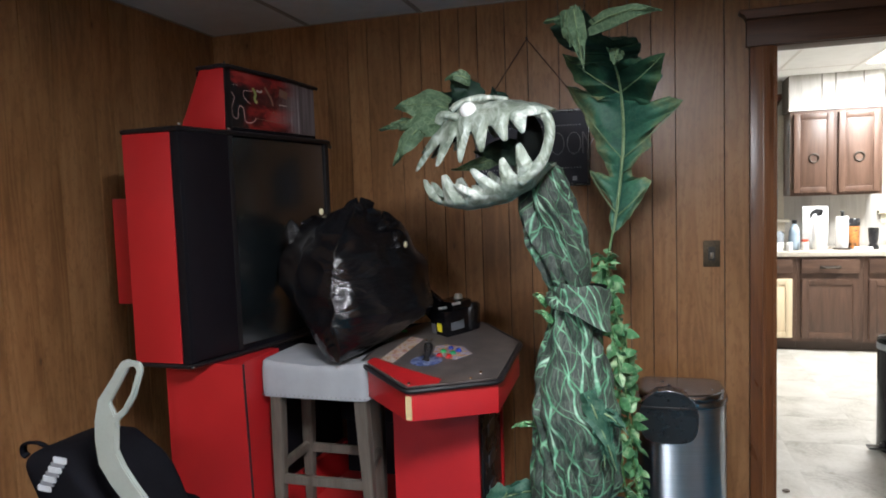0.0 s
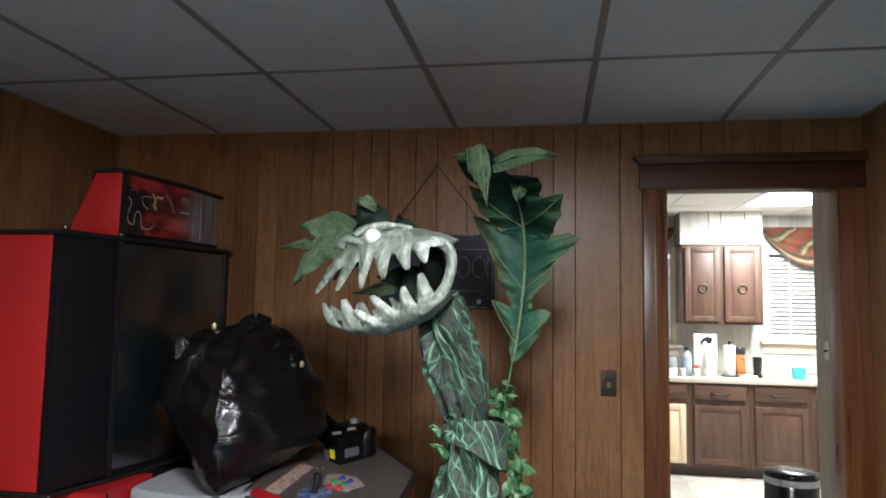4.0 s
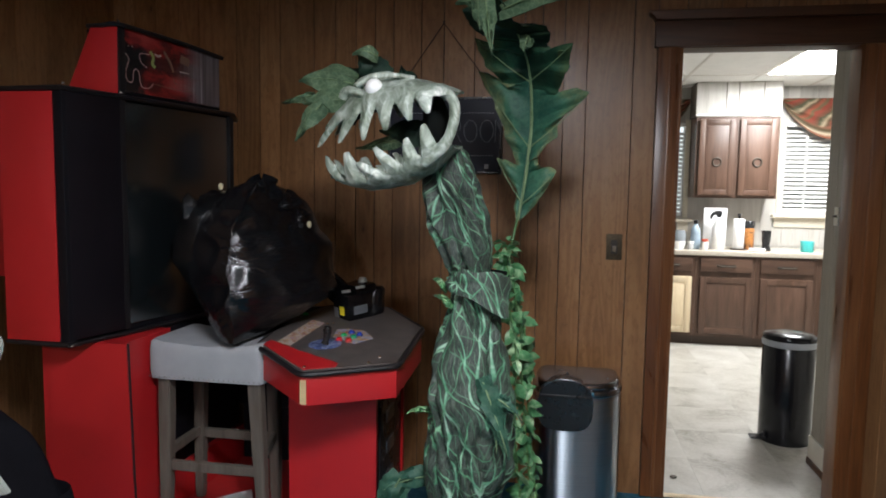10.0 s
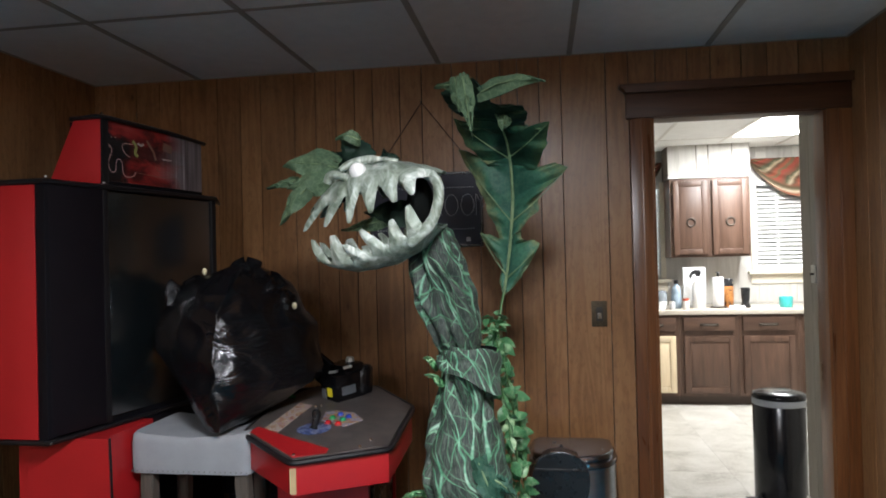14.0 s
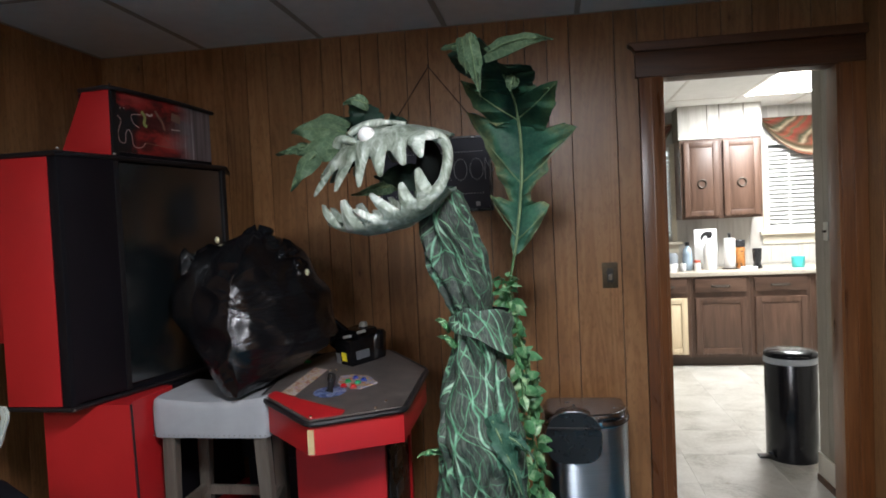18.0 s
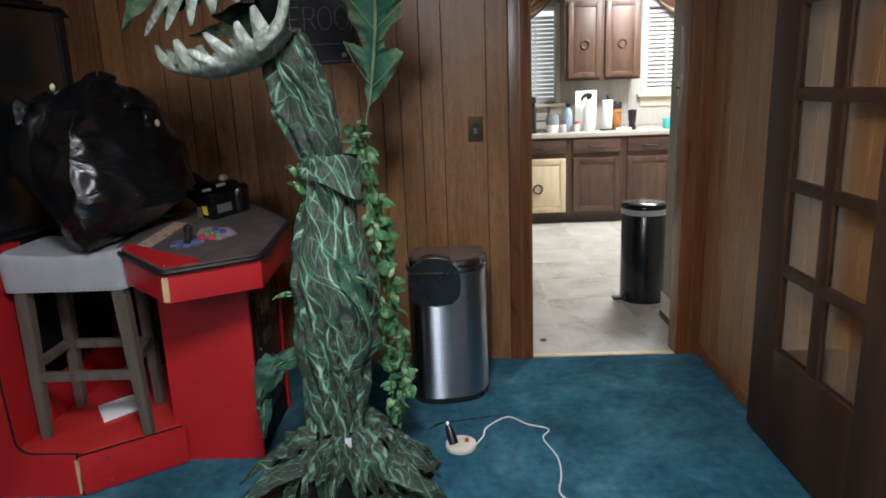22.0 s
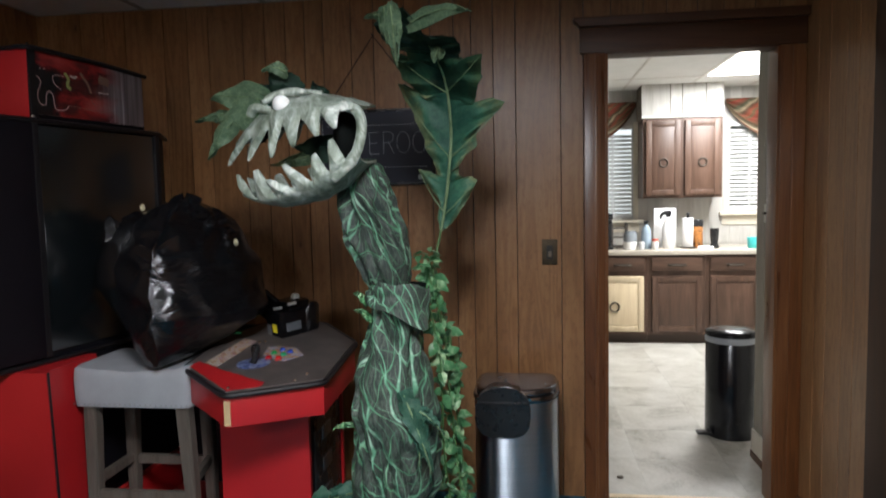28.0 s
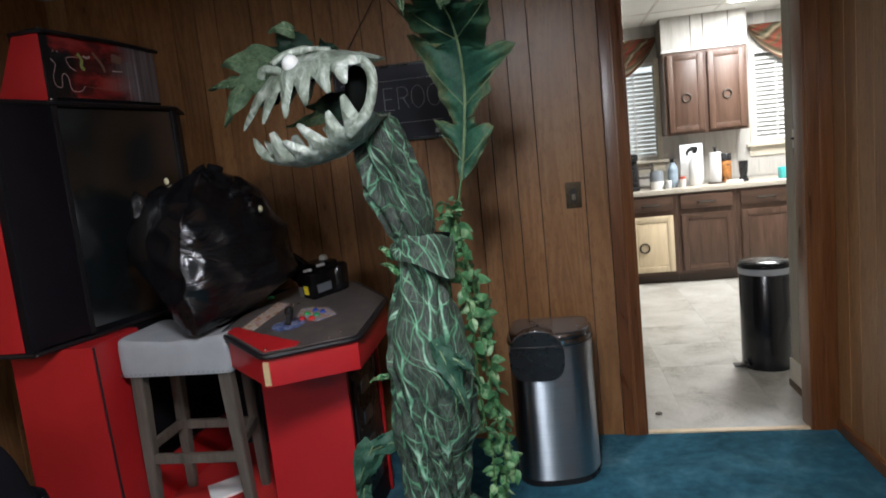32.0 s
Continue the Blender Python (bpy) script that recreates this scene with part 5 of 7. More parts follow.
def sleeve(table, z0, z1, seed, tilt):
    def at(u, v):
        a = 2 * math.pi * u + math.pi / 2
        z = z0 + (z1 - z0) * v
        cx, r = interp(table, z)
        q = Vector((math.cos(a) * 1.3, math.sin(a) * 1.3, z * 5 + seed))
        r *= 1 + 0.13 * noise.noise(q) + 0.08 * noise.noise(q * 2.7)
        crease = abs(noise.noise(Vector((math.cos(a + z * 2) * 2.2, math.sin(a + z * 2) * 2.2, z * 3 + seed * 2))))
        r -= 0.030 * max(0, 0.20 - crease) / 0.20
        r += 0.010 * math.sin(a * 2 + z * 9 + seed) * math.sin(z * 6 + seed)
        return Vector((cx + r * math.cos(a), 2.07 + 0.92 * r * math.sin(a), z + tilt * math.cos(a) * v ** 4))
    return at


part("lower_trunk", surface(72, 120, sleeve(LOWER, 0.16, 1.165, 1.0, -0.035), True, 0, (0.68, 1.0)), BARK, plant, "veined green and black cloth trunk", smooth=70)
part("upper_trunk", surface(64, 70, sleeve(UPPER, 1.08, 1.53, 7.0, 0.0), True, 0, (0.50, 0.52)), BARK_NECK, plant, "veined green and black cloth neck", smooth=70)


def fold_at(u, v):
    """A drooping cuff of cloth where the neck bends over."""
    a = math.pi * (1.10 + 1.0 * u)
    top = along([(-0.0, 1.148), (-0.35, 1.176), (-0.7, 1.160), (-1.0, 1.150)], -u)
    low = along([(-0.0, 1.128), (-0.15, 1.112), (-0.40, 1.085), (-0.66, 1.044), (-0.85, 1.030), (-1.0, 1.040)], -u)
    z = top + (low - top) * v + 0.006 * math.sin(u * 13 + 3 * v)
    r = 0.090 + 0.024 * v ** 1.4 * math.sin(math.pi * min(1.0, u * 1.1 + 0.08)) + 0.007 * math.sin(9 * u + 2) * v + 0.009 * noise.noise(Vector((u * 5, v * 3, 2)))
    return Vector((-0.055 + r * math.cos(a), 2.066 + r * math.sin(a), z))


# black sheet in place of the deep shadow between neck and cuff
part("cuff_inside", surface(40, 3, lambda u, v: Vector((-0.056 + (0.083 - 0.03 * v) * math.cos(2 * math.pi * u), 2.07 + (0.078 - 0.03 * v) * math.sin(2 * math.pi * u), 1.160 - 0.075 * v)), True), DARKINSIDE, plant, "black inner sheet for the shadow in the cuff", smooth=60)
part("cuff", surface(56, 14, fold_at, False, 0.004, (0.32, 0.12)), BARK, plant, "folded-over cloth cuff", smooth=70)


def petal(root, tip, width, sag, lift=0.0, nu=14, nv=6, seed=0.0, curl=0.3, face=(0, 0, 1), jag=0.0, crush=0.02):
    """A pointed tongue of cloth or leaf from root to tip."""
    root, tip = Vector(root), Vector(tip)
    d = tip - root
    side = d.cross(Vector(face))
    side = side.normalized() if side.length > 1e-4 else Vector((1, 0, 0))
    nrm = side.cross(d).normalized()

    def at(u, v):
        w = width * (0.62 + 0.55 * math.sin(math.pi * min(1, u * 0.9 + 0.1))) * (1 - u ** 2.2) * (1 - jag * ((u * 5.5 + 0.2) % 1.0))
        s = (v - 0.5) * 2
        p = root + d * u + Vector((0, 0, -sag * math.sin(math.pi * u))) + nrm * lift * math.sin(math.pi * u)
        p += side * w * s + nrm * (-curl * w * s * s + crush * noise.noise(Vector((u * 4, s * 2, seed))) + 0.6 * crush * noise.noise(Vector((u * 3, s * 5, seed + 3))))
        return p
    return surface(nu * 2 if jag else nu, nv, at, False, 0.003, (d.length, 2 * width))


random.seed(11)
c = Vector((-0.09, 2.06, 0))
for k in range(30):
    a = 2 * math.pi * k / 30 + random.uniform(-0.11, 0.11)
    wide = abs(math.cos(a)) ** 1.5
    r0, r1 = 0.093, 0.155 + 0.085 * wide + random.uniform(-0.015, 0.045)
    root = c + Vector((r0 * math.cos(a), r0 * math.sin(a), 0.272 + 0.035 * max(0, math.cos(a - 0.5)) + random.uniform(-0.012, 0.016)))
    tip = c + Vector((r1 * math.cos(a + random.uniform(-0.15, 0.15)), r1 * math.sin(a), 0.110 - 0.020 * wide + random.uniform(-0.045, 0.035)))
    part("hem_petal", petal(root, tip, 0.026 + random.uniform(0, 0.018), -0.022, 0.010, 16, 8, k, random.uniform(0.1, 0.9), crush=0.034), BARK_HEM_SHADED, plant, smooth=60)
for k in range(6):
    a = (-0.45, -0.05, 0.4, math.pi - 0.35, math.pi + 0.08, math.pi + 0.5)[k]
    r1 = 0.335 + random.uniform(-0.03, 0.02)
    part("hem_petal", petal(c + Vector((0.12 * math.cos(a), 0.12 * math.sin(a), 0.20)), c + Vector((r1 * math.cos(a), r1 * math.sin(a), 0.06 + random.uniform(0, 0.03))), 0.062, -0.035, 0.012, 14, 8, 40 + k, 0.4), BARK_HEM_SHADED, plant, smooth=60)
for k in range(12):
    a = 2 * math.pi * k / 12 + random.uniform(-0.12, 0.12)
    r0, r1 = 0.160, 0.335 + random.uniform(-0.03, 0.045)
    part("hem_petal", petal(c + Vector((0.015 + r0 * math.cos(a), -0.02 + r0 * math.sin(a), 0.108 + random.uniform(-0.02, 0.01))), c + Vector((0.015 + r1 * math.cos(a), -0.02 + r1 * math.sin(a), 0.012)), 0.078 + random.uniform(0, 0.02), -0.008, 0.012, 14, 8, 20 + k, 0.16), BARK_HEM_SHADED, plant, smooth=60)
# black core added to darken the gaps between petals as shadow would
part("hem_lining", lathe([(0.080, 0.28), (0.115, 0.20), (0.150, 0.13), (0.180, 0.085), (0.20, 0.012), (0.20, 0.004)], (-0.09, 2.06, 0), 36), DARKINSIDE, plant, "black core for the shadow between the hem petals")


def hem_front(u, v):
    x = -0.33 + 0.60 * v
    y = 1.93 - 0.21 * u - 0.035 * math.sin(v * 19) * u - 0.04 * math.sin(v * 7 + 1) * u
    z = 0.075 * (1 - u) ** 1.6 * math.sin(math.pi * (0.1 + 0.8 * v)) + 0.012 + 0.012 * math.sin(v * 23 + u * 4) * (1 - u)
    return Vector((x + 0.03 * math.sin(u * 5), y, z))


part("front_hem", surface(14, 48, hem_front, False, 0.003, (0.25, 0.62)), BARK_HEM_SHADED, plant, "wide veined cloth hem spread on the carpet", smooth=60)
part("tag", box(-0.054, -0.034, 1.944, 1.948, 0.262, 0.296, 0.001), plain("pale_tag", (0.55, 0.58, 0.64), 0.5), plant, "small pale grey cloth tag")

# head: two jaws of silvery papier-mache
HS = -0.022
HX, HY = -0.092 + HS, 1.985
UP_RIM = [(x + HS, z) for x, z in [(-0.088, 1.652), (-0.178, 1.642), (-0.246, 1.632), (-0.31, 1.615), (-0.363, 1.602), (-0.42, 1.588), (-0.475, 1.572)]]
UP_TOP = [(x + HS, z) for x, z in [(-0.088, 1.665), (-0.15, 1.694), (-0.236, 1.708), (-0.33, 1.698), (-0.40, 1.668), (-0.445, 1.632), (-0.475, 1.590)]]
LO_RIM = [(x + HS, z) for x, z in [(-0.088, 1.530), (-0.16, 1.496), (-0.232, 1.460), (-0.31, 1.432), (-0.373, 1.420), (-0.43, 1.424), (-0.465, 1.436)]]
LO_BOT = [(x + HS, z) for x, z in [(-0.088, 1.520), (-0.16, 1.452), (-0.232, 1.418), (-0.31, 1.398), (-0.373, 1.396), (-0.43, 1.412), (-0.465, 1.432)]]
# each tooth: place along the rim, then its tip
UP_TEETH = [(0.155, (-0.181, 1.880, 1.599)), (0.273, (-0.227, 1.880, 1.583)), (0.448, (-0.297, 1.882, 1.556)), (0.59, (-0.360, 1.886, 1.533)), (0.756, (-0.432, 1.905, 1.524)), (1.02, (-0.506, 1.938, 1.514))]
LO_TEETH = [(0.119, (-0.194, 1.882, 1.573)), (0.243, (-0.242, 1.885, 1.538)), (0.371, (-0.327, 1.886, 1.513)), (0.536, (-0.375, 1.892, 1.474)), (0.763, (-0.413, 1.906, 1.499)), (1.11, (-0.487, 1.950, 1.489))]


def jaw_rim(s, front, half):
    return HX - front * abs(math.sin(s)) ** 0.85, HY - half * math.cos(s)


def both_sides(teeth, far):
    """The row of teeth right round the jaw; those of the far side are shorter by the given share."""
    row = [(s, Vector(tip), 1.0) for s, tip in teeth]
    row += [(math.pi - s, Vector((tip[0], 2 * HY - tip[1], tip[2])), far) for s, tip in reversed(teeth)]
    return row


def tooth_near(s, row):
    """The nearest tooth and how near its middle this place of the rim is, 0..1."""
    best, share = None, 0.0
    for i, (at, tip, long) in enumerate(row):
        gap = (at - row[i - 1][0] if i else 0.13) if s < at else (row[i + 1][0] - at if i + 1 < len(row) else 0.13)
        k = 1 - abs(s - at) / (0.5 * min(gap, 0.34))
        if k > share:
            best, share = row[i], k
    return best, share


def jaw_at(u, v, upper):
    s = max(1e-3, min(math.pi - 1e-3, math.pi * u))
    front, half, row, sign = (0.387, 0.105, UP_ROW, 1) if upper else (0.372, 0.100, LO_ROW, -1)
    rims, ends = (UP_RIM, UP_TOP) if upper else (LO_RIM, LO_BOT)
    x, y = jaw_rim(s, front, half)
    rim, end = along(rims, x), along(ends, x)
    a = max(0.0, (v - 0.4) / 0.6) * math.pi / 2
    p = Vector((x + 0.10 * (HX - x) * (1 - math.cos(a)), HY + (y - HY) * math.cos(a) ** 0.8, rim + (end - rim) * math.sin(a)))
    best, k = tooth_near(s, row)
    if best:
        rx, ry = jaw_rim(best[0], front, half)
        rise = min(1.0, k * (1.16 if upper else 1.22))
        rise *= rise * (3 - 2 * rise)
        push = max(0.0, 1 - abs(v - 0.32) / 0.32) * k ** 1.2
        if v < 0.4:
            t = 1 - v / 0.4
            p += (best[1] - Vector((rx, ry, along(rims, rx)))) * best[2] * (rise * t)
            p.x -= 0.010 * k * math.sin(math.pi * t)
        p.y += math.copysign(0.011, y - HY) * push * min(1.0, abs(y - HY) / 0.05)
        p.x -= 0.010 * push * (1 - min(1.0, abs(y - HY) / 0.08))
    if upper:
        p.z += 0.30 * max(0.0, p.y - HY)
    q = p * 14
    swirl = noise.noise(Vector((p.x * 40, p.y * 40, p.z * 16)))
    return p + Vector((0, 0.0015 * swirl, 0.0045 * noise.noise(q) + 0.0030 * noise.noise(q * 2.3)))


UP_ROW, LO_ROW = both_sides(UP_TEETH, 0.62), both_sides(LO_TEETH, 0.9)
head = part("upper_jaw", surface(420, 30, lambda u, v: jaw_at(u, v, True), False, 0.007), TEETH, plant, "silver-grey toothed upper jaw", smooth=80)
jaw = part("lower_jaw", surface(420, 30, lambda u, v: jaw_at(u, v, False), False, 0.007), TEETH, plant, "silver-grey toothed lower jaw", smooth=80)

# hinge, lining, brows, eyes
for y in (HY - 0.100,):
    part("jaw_hinge", tube(smooth_path([(-0.205, y + 0.014, 1.662), (-0.155, y + 0.008, 1.662), (-0.120, y + 0.003, 1.645), (-0.108, y + 0.002, 1.610), (-0.115, y + 0.002, 1.563), (-0.138, y + 0.003, 1.516), (-0.195, y + 0.012, 1.470)], 5), [0.012] * 6 + [0.015] * 6 + [0.015] * 6 + [0.015] * 6 + [0.017] * 6 + [0.014], 12, True, (0.65, 1.0)), TEETH, plant, smooth=60)
bm = bmesh.new()
bmesh.ops.create_uvsphere(bm, u_segments=24, v_segments=16, radius=1.0, matrix=Matrix.Translation((HS - 0.160, HY + 0.03, 1.585)) @ Matrix.Diagonal((0.038, 0.070, 0.080, 1)))
part("throat", bm, DARKINSIDE, plant, "black mouth lining")


def lining_at(which):
    def at(u, v):
        p = jaw_at(0.04 + 0.92 * u, 0.46 + 0.54 * v, which)
        return Vector((HX + (p.x - HX) * 0.87, HY + (p.y - HY) * 0.78, p.z + (-0.008 if which else 0.013)))
    return at


part("palate", surface(60, 10, lining_at(True)), DARKINSIDE, head, "black upper mouth lining", smooth=60)
part("gum_floor", surface(60, 10, lining_at(False)), DARKINSIDE, jaw, "black lower mouth lining", smooth=60)
for y, x in ((HY - 0.062, HS - 0.318), (HY + 0.058, HS - 0.335)):
    bm = bmesh.new()
    bmesh.ops.create_uvsphere(bm, u_segments=20, v_segments=14, radius=0.0245, matrix=Matrix.Translation((x, y, 1.676)))
    part("eye", bm, EYEWHITE, head, "plain white eyeball")
    part("brow", tube(smooth_path([(x - 0.050, y - 0.010, 1.678), (x - 0.030, y + 0.004, 1.696), (x, y + 0.014, 1.708), (x + 0.05, y + 0.018, 1.712), (x + 0.11, y + 0.02, 1.703)], 5), [0.009] * 3 + [0.011] * 12 + [0.007] * 6, 10), TEETH, head, smooth=60)
    part("nostril", tube(smooth_path([(x - 0.092, y + 0.006, 1.648), (x - 0.080, y, 1.668), (x - 0.052, y - 0.002, 1.666), (x - 0.03, y, 1.655)], 4), 0.0125, 10), TEETH, head, smooth=60)

# leaf ruff behind the head
for i, (a, b, w, m, sg) in enumerate((
        ((-0.44, 2.05, 1.672), (-0.600, 2.06, 1.650), 0.046, NETLEAF, -0.006),
        ((-0.525, 2.03, 1.645), (-0.625, 2.06, 1.540), 0.028, NETLEAF, -0.01),
        ((-0.44, 2.07, 1.705), (-0.622, 2.08, 1.722), 0.052, NETLEAF, -0.012),
        ((-0.58, 2.10, 1.680), (-0.690, 2.12, 1.660), 0.014, NETLEAF, 0.0),
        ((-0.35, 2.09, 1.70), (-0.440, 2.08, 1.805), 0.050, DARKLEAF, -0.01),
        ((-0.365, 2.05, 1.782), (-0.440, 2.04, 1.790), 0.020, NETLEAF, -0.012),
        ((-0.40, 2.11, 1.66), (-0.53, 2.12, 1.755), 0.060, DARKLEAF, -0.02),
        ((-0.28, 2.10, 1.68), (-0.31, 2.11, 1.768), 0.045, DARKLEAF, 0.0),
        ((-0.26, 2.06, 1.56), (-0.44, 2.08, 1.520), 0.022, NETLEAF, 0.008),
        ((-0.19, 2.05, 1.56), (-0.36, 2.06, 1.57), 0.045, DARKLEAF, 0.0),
        ((-0.19, 2.02, 1.50), (-0.235, 1.99, 1.425), 0.028, DARKINSIDE, 0.0))):
    ob = part("ruff_leaf", petal(a, b, w, sg, 0.012, 14, 6, 40 + i, 0.35, (0.15, -1, 0.2), 0.0 if m is NETLEAF else 0.15), m, plant, smooth=60)
    a, b = Vector(a), Vector(b)
    if m is NETLEAF:
        part("leaf_rib", tube([a.lerp(b, t) + Vector((0, -0.008, -sg * math.sin(math.pi * t) + 0.002)) for t in (0.05, 0.3, 0.6, 0.92)], [0.003, 0.0025, 0.002, 0.001], 6), RIBPALE, ob, smooth=60)

# the tall lobed leaf
big = thing("tall_lobed_leaf", (0.0, 2.45, 1.2), "tall painted green leaf with ragged pointed lobes", "leaf prop")
SPINE = smooth_path([(0.032, 2.39, 1.300), (0.047, 2.40, 1.40), (0.060, 2.415, 1.508), (0.068, 2.415, 1.62), (0.065, 2.39, 1.735), (0.055, 2.33, 1.815), (0.028, 2.22, 1.880), (0.010, 2.10, 1.915)], 6)


def spine(t):
    k = max(0.0, min(0.9999, t)) * (len(SPINE) - 1)
    i = int(k)
    return SPINE[i].lerp(SPINE[i + 1], k - i)


def lobe_sheet(t0, t1, lower, upper, seed):
    """A lobe between a stretch of the midrib and its rim: out along the lower edge to the point, back along the upper."""
    out, back = smooth_path(lower, 6), smooth_path([lower[-1]] + upper, 6)

    def rim(u):
        line, t = (out, u / 0.6) if u < 0.6 else (back, (u - 0.6) / 0.4)
        k = max(0.0, min(0.9999, t)) * (len(line) - 1)
        return line[int(k)].lerp(line[int(k) + 1], k - int(k))

    def at(u, v):
        root = spine(t0 + (t1 - t0) * u)
        edge = rim(u)
        edge += (edge - root) * 0.065 * noise.noise(Vector((u * 19, seed, 4.5))) * min(1.0, 6 * abs(u - 0.6))
        edge.y += 0.035 * noise.noise(Vector((u * 9, seed, 8.5)))
        p = root.lerp(edge, v)
        reach = (edge - root).length
        p.y += -0.12 * reach * math.sin(math.pi * v) + (0.008 + 0.11 * reach) * noise.noise(Vector((u * 5.0, v * 2.4, seed))) * v
        return p
    return surface(40, 12, at, False, 0.0025)


for i, (t0, t1, lower, upper, m) in enumerate((
        (0.01, 0.27, [(0.036, 2.39, 1.300), (0.063, 2.385, 1.323), (0.102, 2.375, 1.373), (0.130, 2.362, 1.417), (0.157, 2.352, 1.468)], [(0.132, 2.37, 1.482), (0.100, 2.385, 1.480), (0.092, 2.39, 1.515)], LOBELEAF),
        (0.02, 0.30, [(0.028, 2.39, 1.302), (0.018, 2.395, 1.347), (0.026, 2.40, 1.402), (-0.008, 2.40, 1.450), (-0.047, 2.405, 1.512)], [(-0.008, 2.41, 1.500), (0.020, 2.41, 1.484), (0.008, 2.41, 1.535)], LOBELEAF),
        (0.27, 0.60, [(0.092, 2.39, 1.515), (0.122, 2.385, 1.556), (0.155, 2.38, 1.580), (0.158, 2.375, 1.632), (0.192, 2.365, 1.656), (0.224, 2.36, 1.686), (0.254, 2.350, 1.717)], [(0.212, 2.36, 1.730), (0.172, 2.37, 1.722), (0.150, 2.37, 1.712)], LOBELEAF),
        (0.30, 0.62, [(0.008, 2.41, 1.535), (-0.019, 2.41, 1.582), (-0.028, 2.41, 1.620), (-0.049, 2.42, 1.668), (-0.082, 2.44, 1.732), (-0.121, 2.465, 1.810)], [(-0.085, 2.44, 1.798), (-0.049, 2.42, 1.770), (-0.012, 2.40, 1.742)], LOBELEAF),
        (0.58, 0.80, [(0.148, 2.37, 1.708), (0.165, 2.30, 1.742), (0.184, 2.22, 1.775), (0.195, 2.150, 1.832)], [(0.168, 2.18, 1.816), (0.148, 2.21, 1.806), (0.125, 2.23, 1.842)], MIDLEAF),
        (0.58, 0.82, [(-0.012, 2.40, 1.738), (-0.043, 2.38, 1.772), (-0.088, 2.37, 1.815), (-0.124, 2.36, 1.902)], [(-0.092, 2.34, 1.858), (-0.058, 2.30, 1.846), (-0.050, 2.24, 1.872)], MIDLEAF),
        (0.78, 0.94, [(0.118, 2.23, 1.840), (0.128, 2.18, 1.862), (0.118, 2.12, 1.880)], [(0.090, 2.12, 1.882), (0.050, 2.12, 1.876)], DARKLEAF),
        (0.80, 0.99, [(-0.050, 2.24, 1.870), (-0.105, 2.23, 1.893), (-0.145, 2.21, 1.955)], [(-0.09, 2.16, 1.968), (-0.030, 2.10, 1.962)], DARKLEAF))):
    ob = part("lobe", lobe_sheet(t0, t1, lower, upper, 3.1 * i), m, big, "curling leaf underside with its shade painted dark" if m is DARKLEAF else "painted green lobe", smooth=60)
    if i < 6:
        root, tip = spine(t0 + (0.25, 0.25, 0.20, 0.10, 0.15, 0.1)[i] * (t1 - t0)), Vector(lower[-1])
        path = [root.lerp(tip, q) + Vector((0, -0.006 - 0.12 * (tip - root).length * math.sin(math.pi * q), -0.012 * math.sin(math.pi * q) * (1 if i > 1 else 0.5))) for q in (0.02, 0.2, 0.4, 0.6, 0.8, 0.95)]
        part("vein", tube(path, [0.0026, 0.0022, 0.0018, 0.0015, 0.0011, 0.0006], 6), RIBPALE, ob, smooth=60)
part("midrib", tube([spine(k / 34) + Vector((0, -0.006, 0)) for k in range(0, 30)], [0.0062 - 0.0045 * abs(k / 30 - 0.35) for k in range(30)], 8), RIBPALE, big, "pale midrib", smooth=60)
part("stem", tube(smooth_path([(0.0, 2.30, 1.10), (0.012, 2.35, 1.20), (0.030, 2.388, 1.305)], 4), 0.0045, 8), STEMG, big)
for i, (root, tip, w, sg) in enumerate((((-0.015, 2.10, 1.915), (0.181, 1.945, 1.902), 0.030, -0.020), ((-0.055, 2.10, 1.935), (-0.150, 2.12, 1.948), 0.018, -0.008),
                                        ((-0.055, 2.05, 1.965), (-0.022, 1.96, 1.765), 0.023, 0.0), ((-0.080, 2.08, 1.965), (-0.062, 2.02, 1.845), 0.020, 0.0), ((0.060, 2.20, 1.868), (0.052, 2.16, 1.815), 0.020, 0.0))):
    ob = part("turned_tip", petal(root, tip, w, sg, 0.0, 18, 6, 70 + i, 0.25, (0, -1, 0.15), 0.0), NETLEAF, big, "pale turned-over leaf tip", smooth=60)
    a, b = Vector(root), Vector(tip)
    part("vein", tube([a.lerp(b, q) + Vector((0, -0.008, -sg * math.sin(math.pi * q))) for q in (0.05, 0.3, 0.6, 0.9)], [0.0025, 0.002, 0.0015, 0.001], 6), RIBPALE, ob, smooth=60)

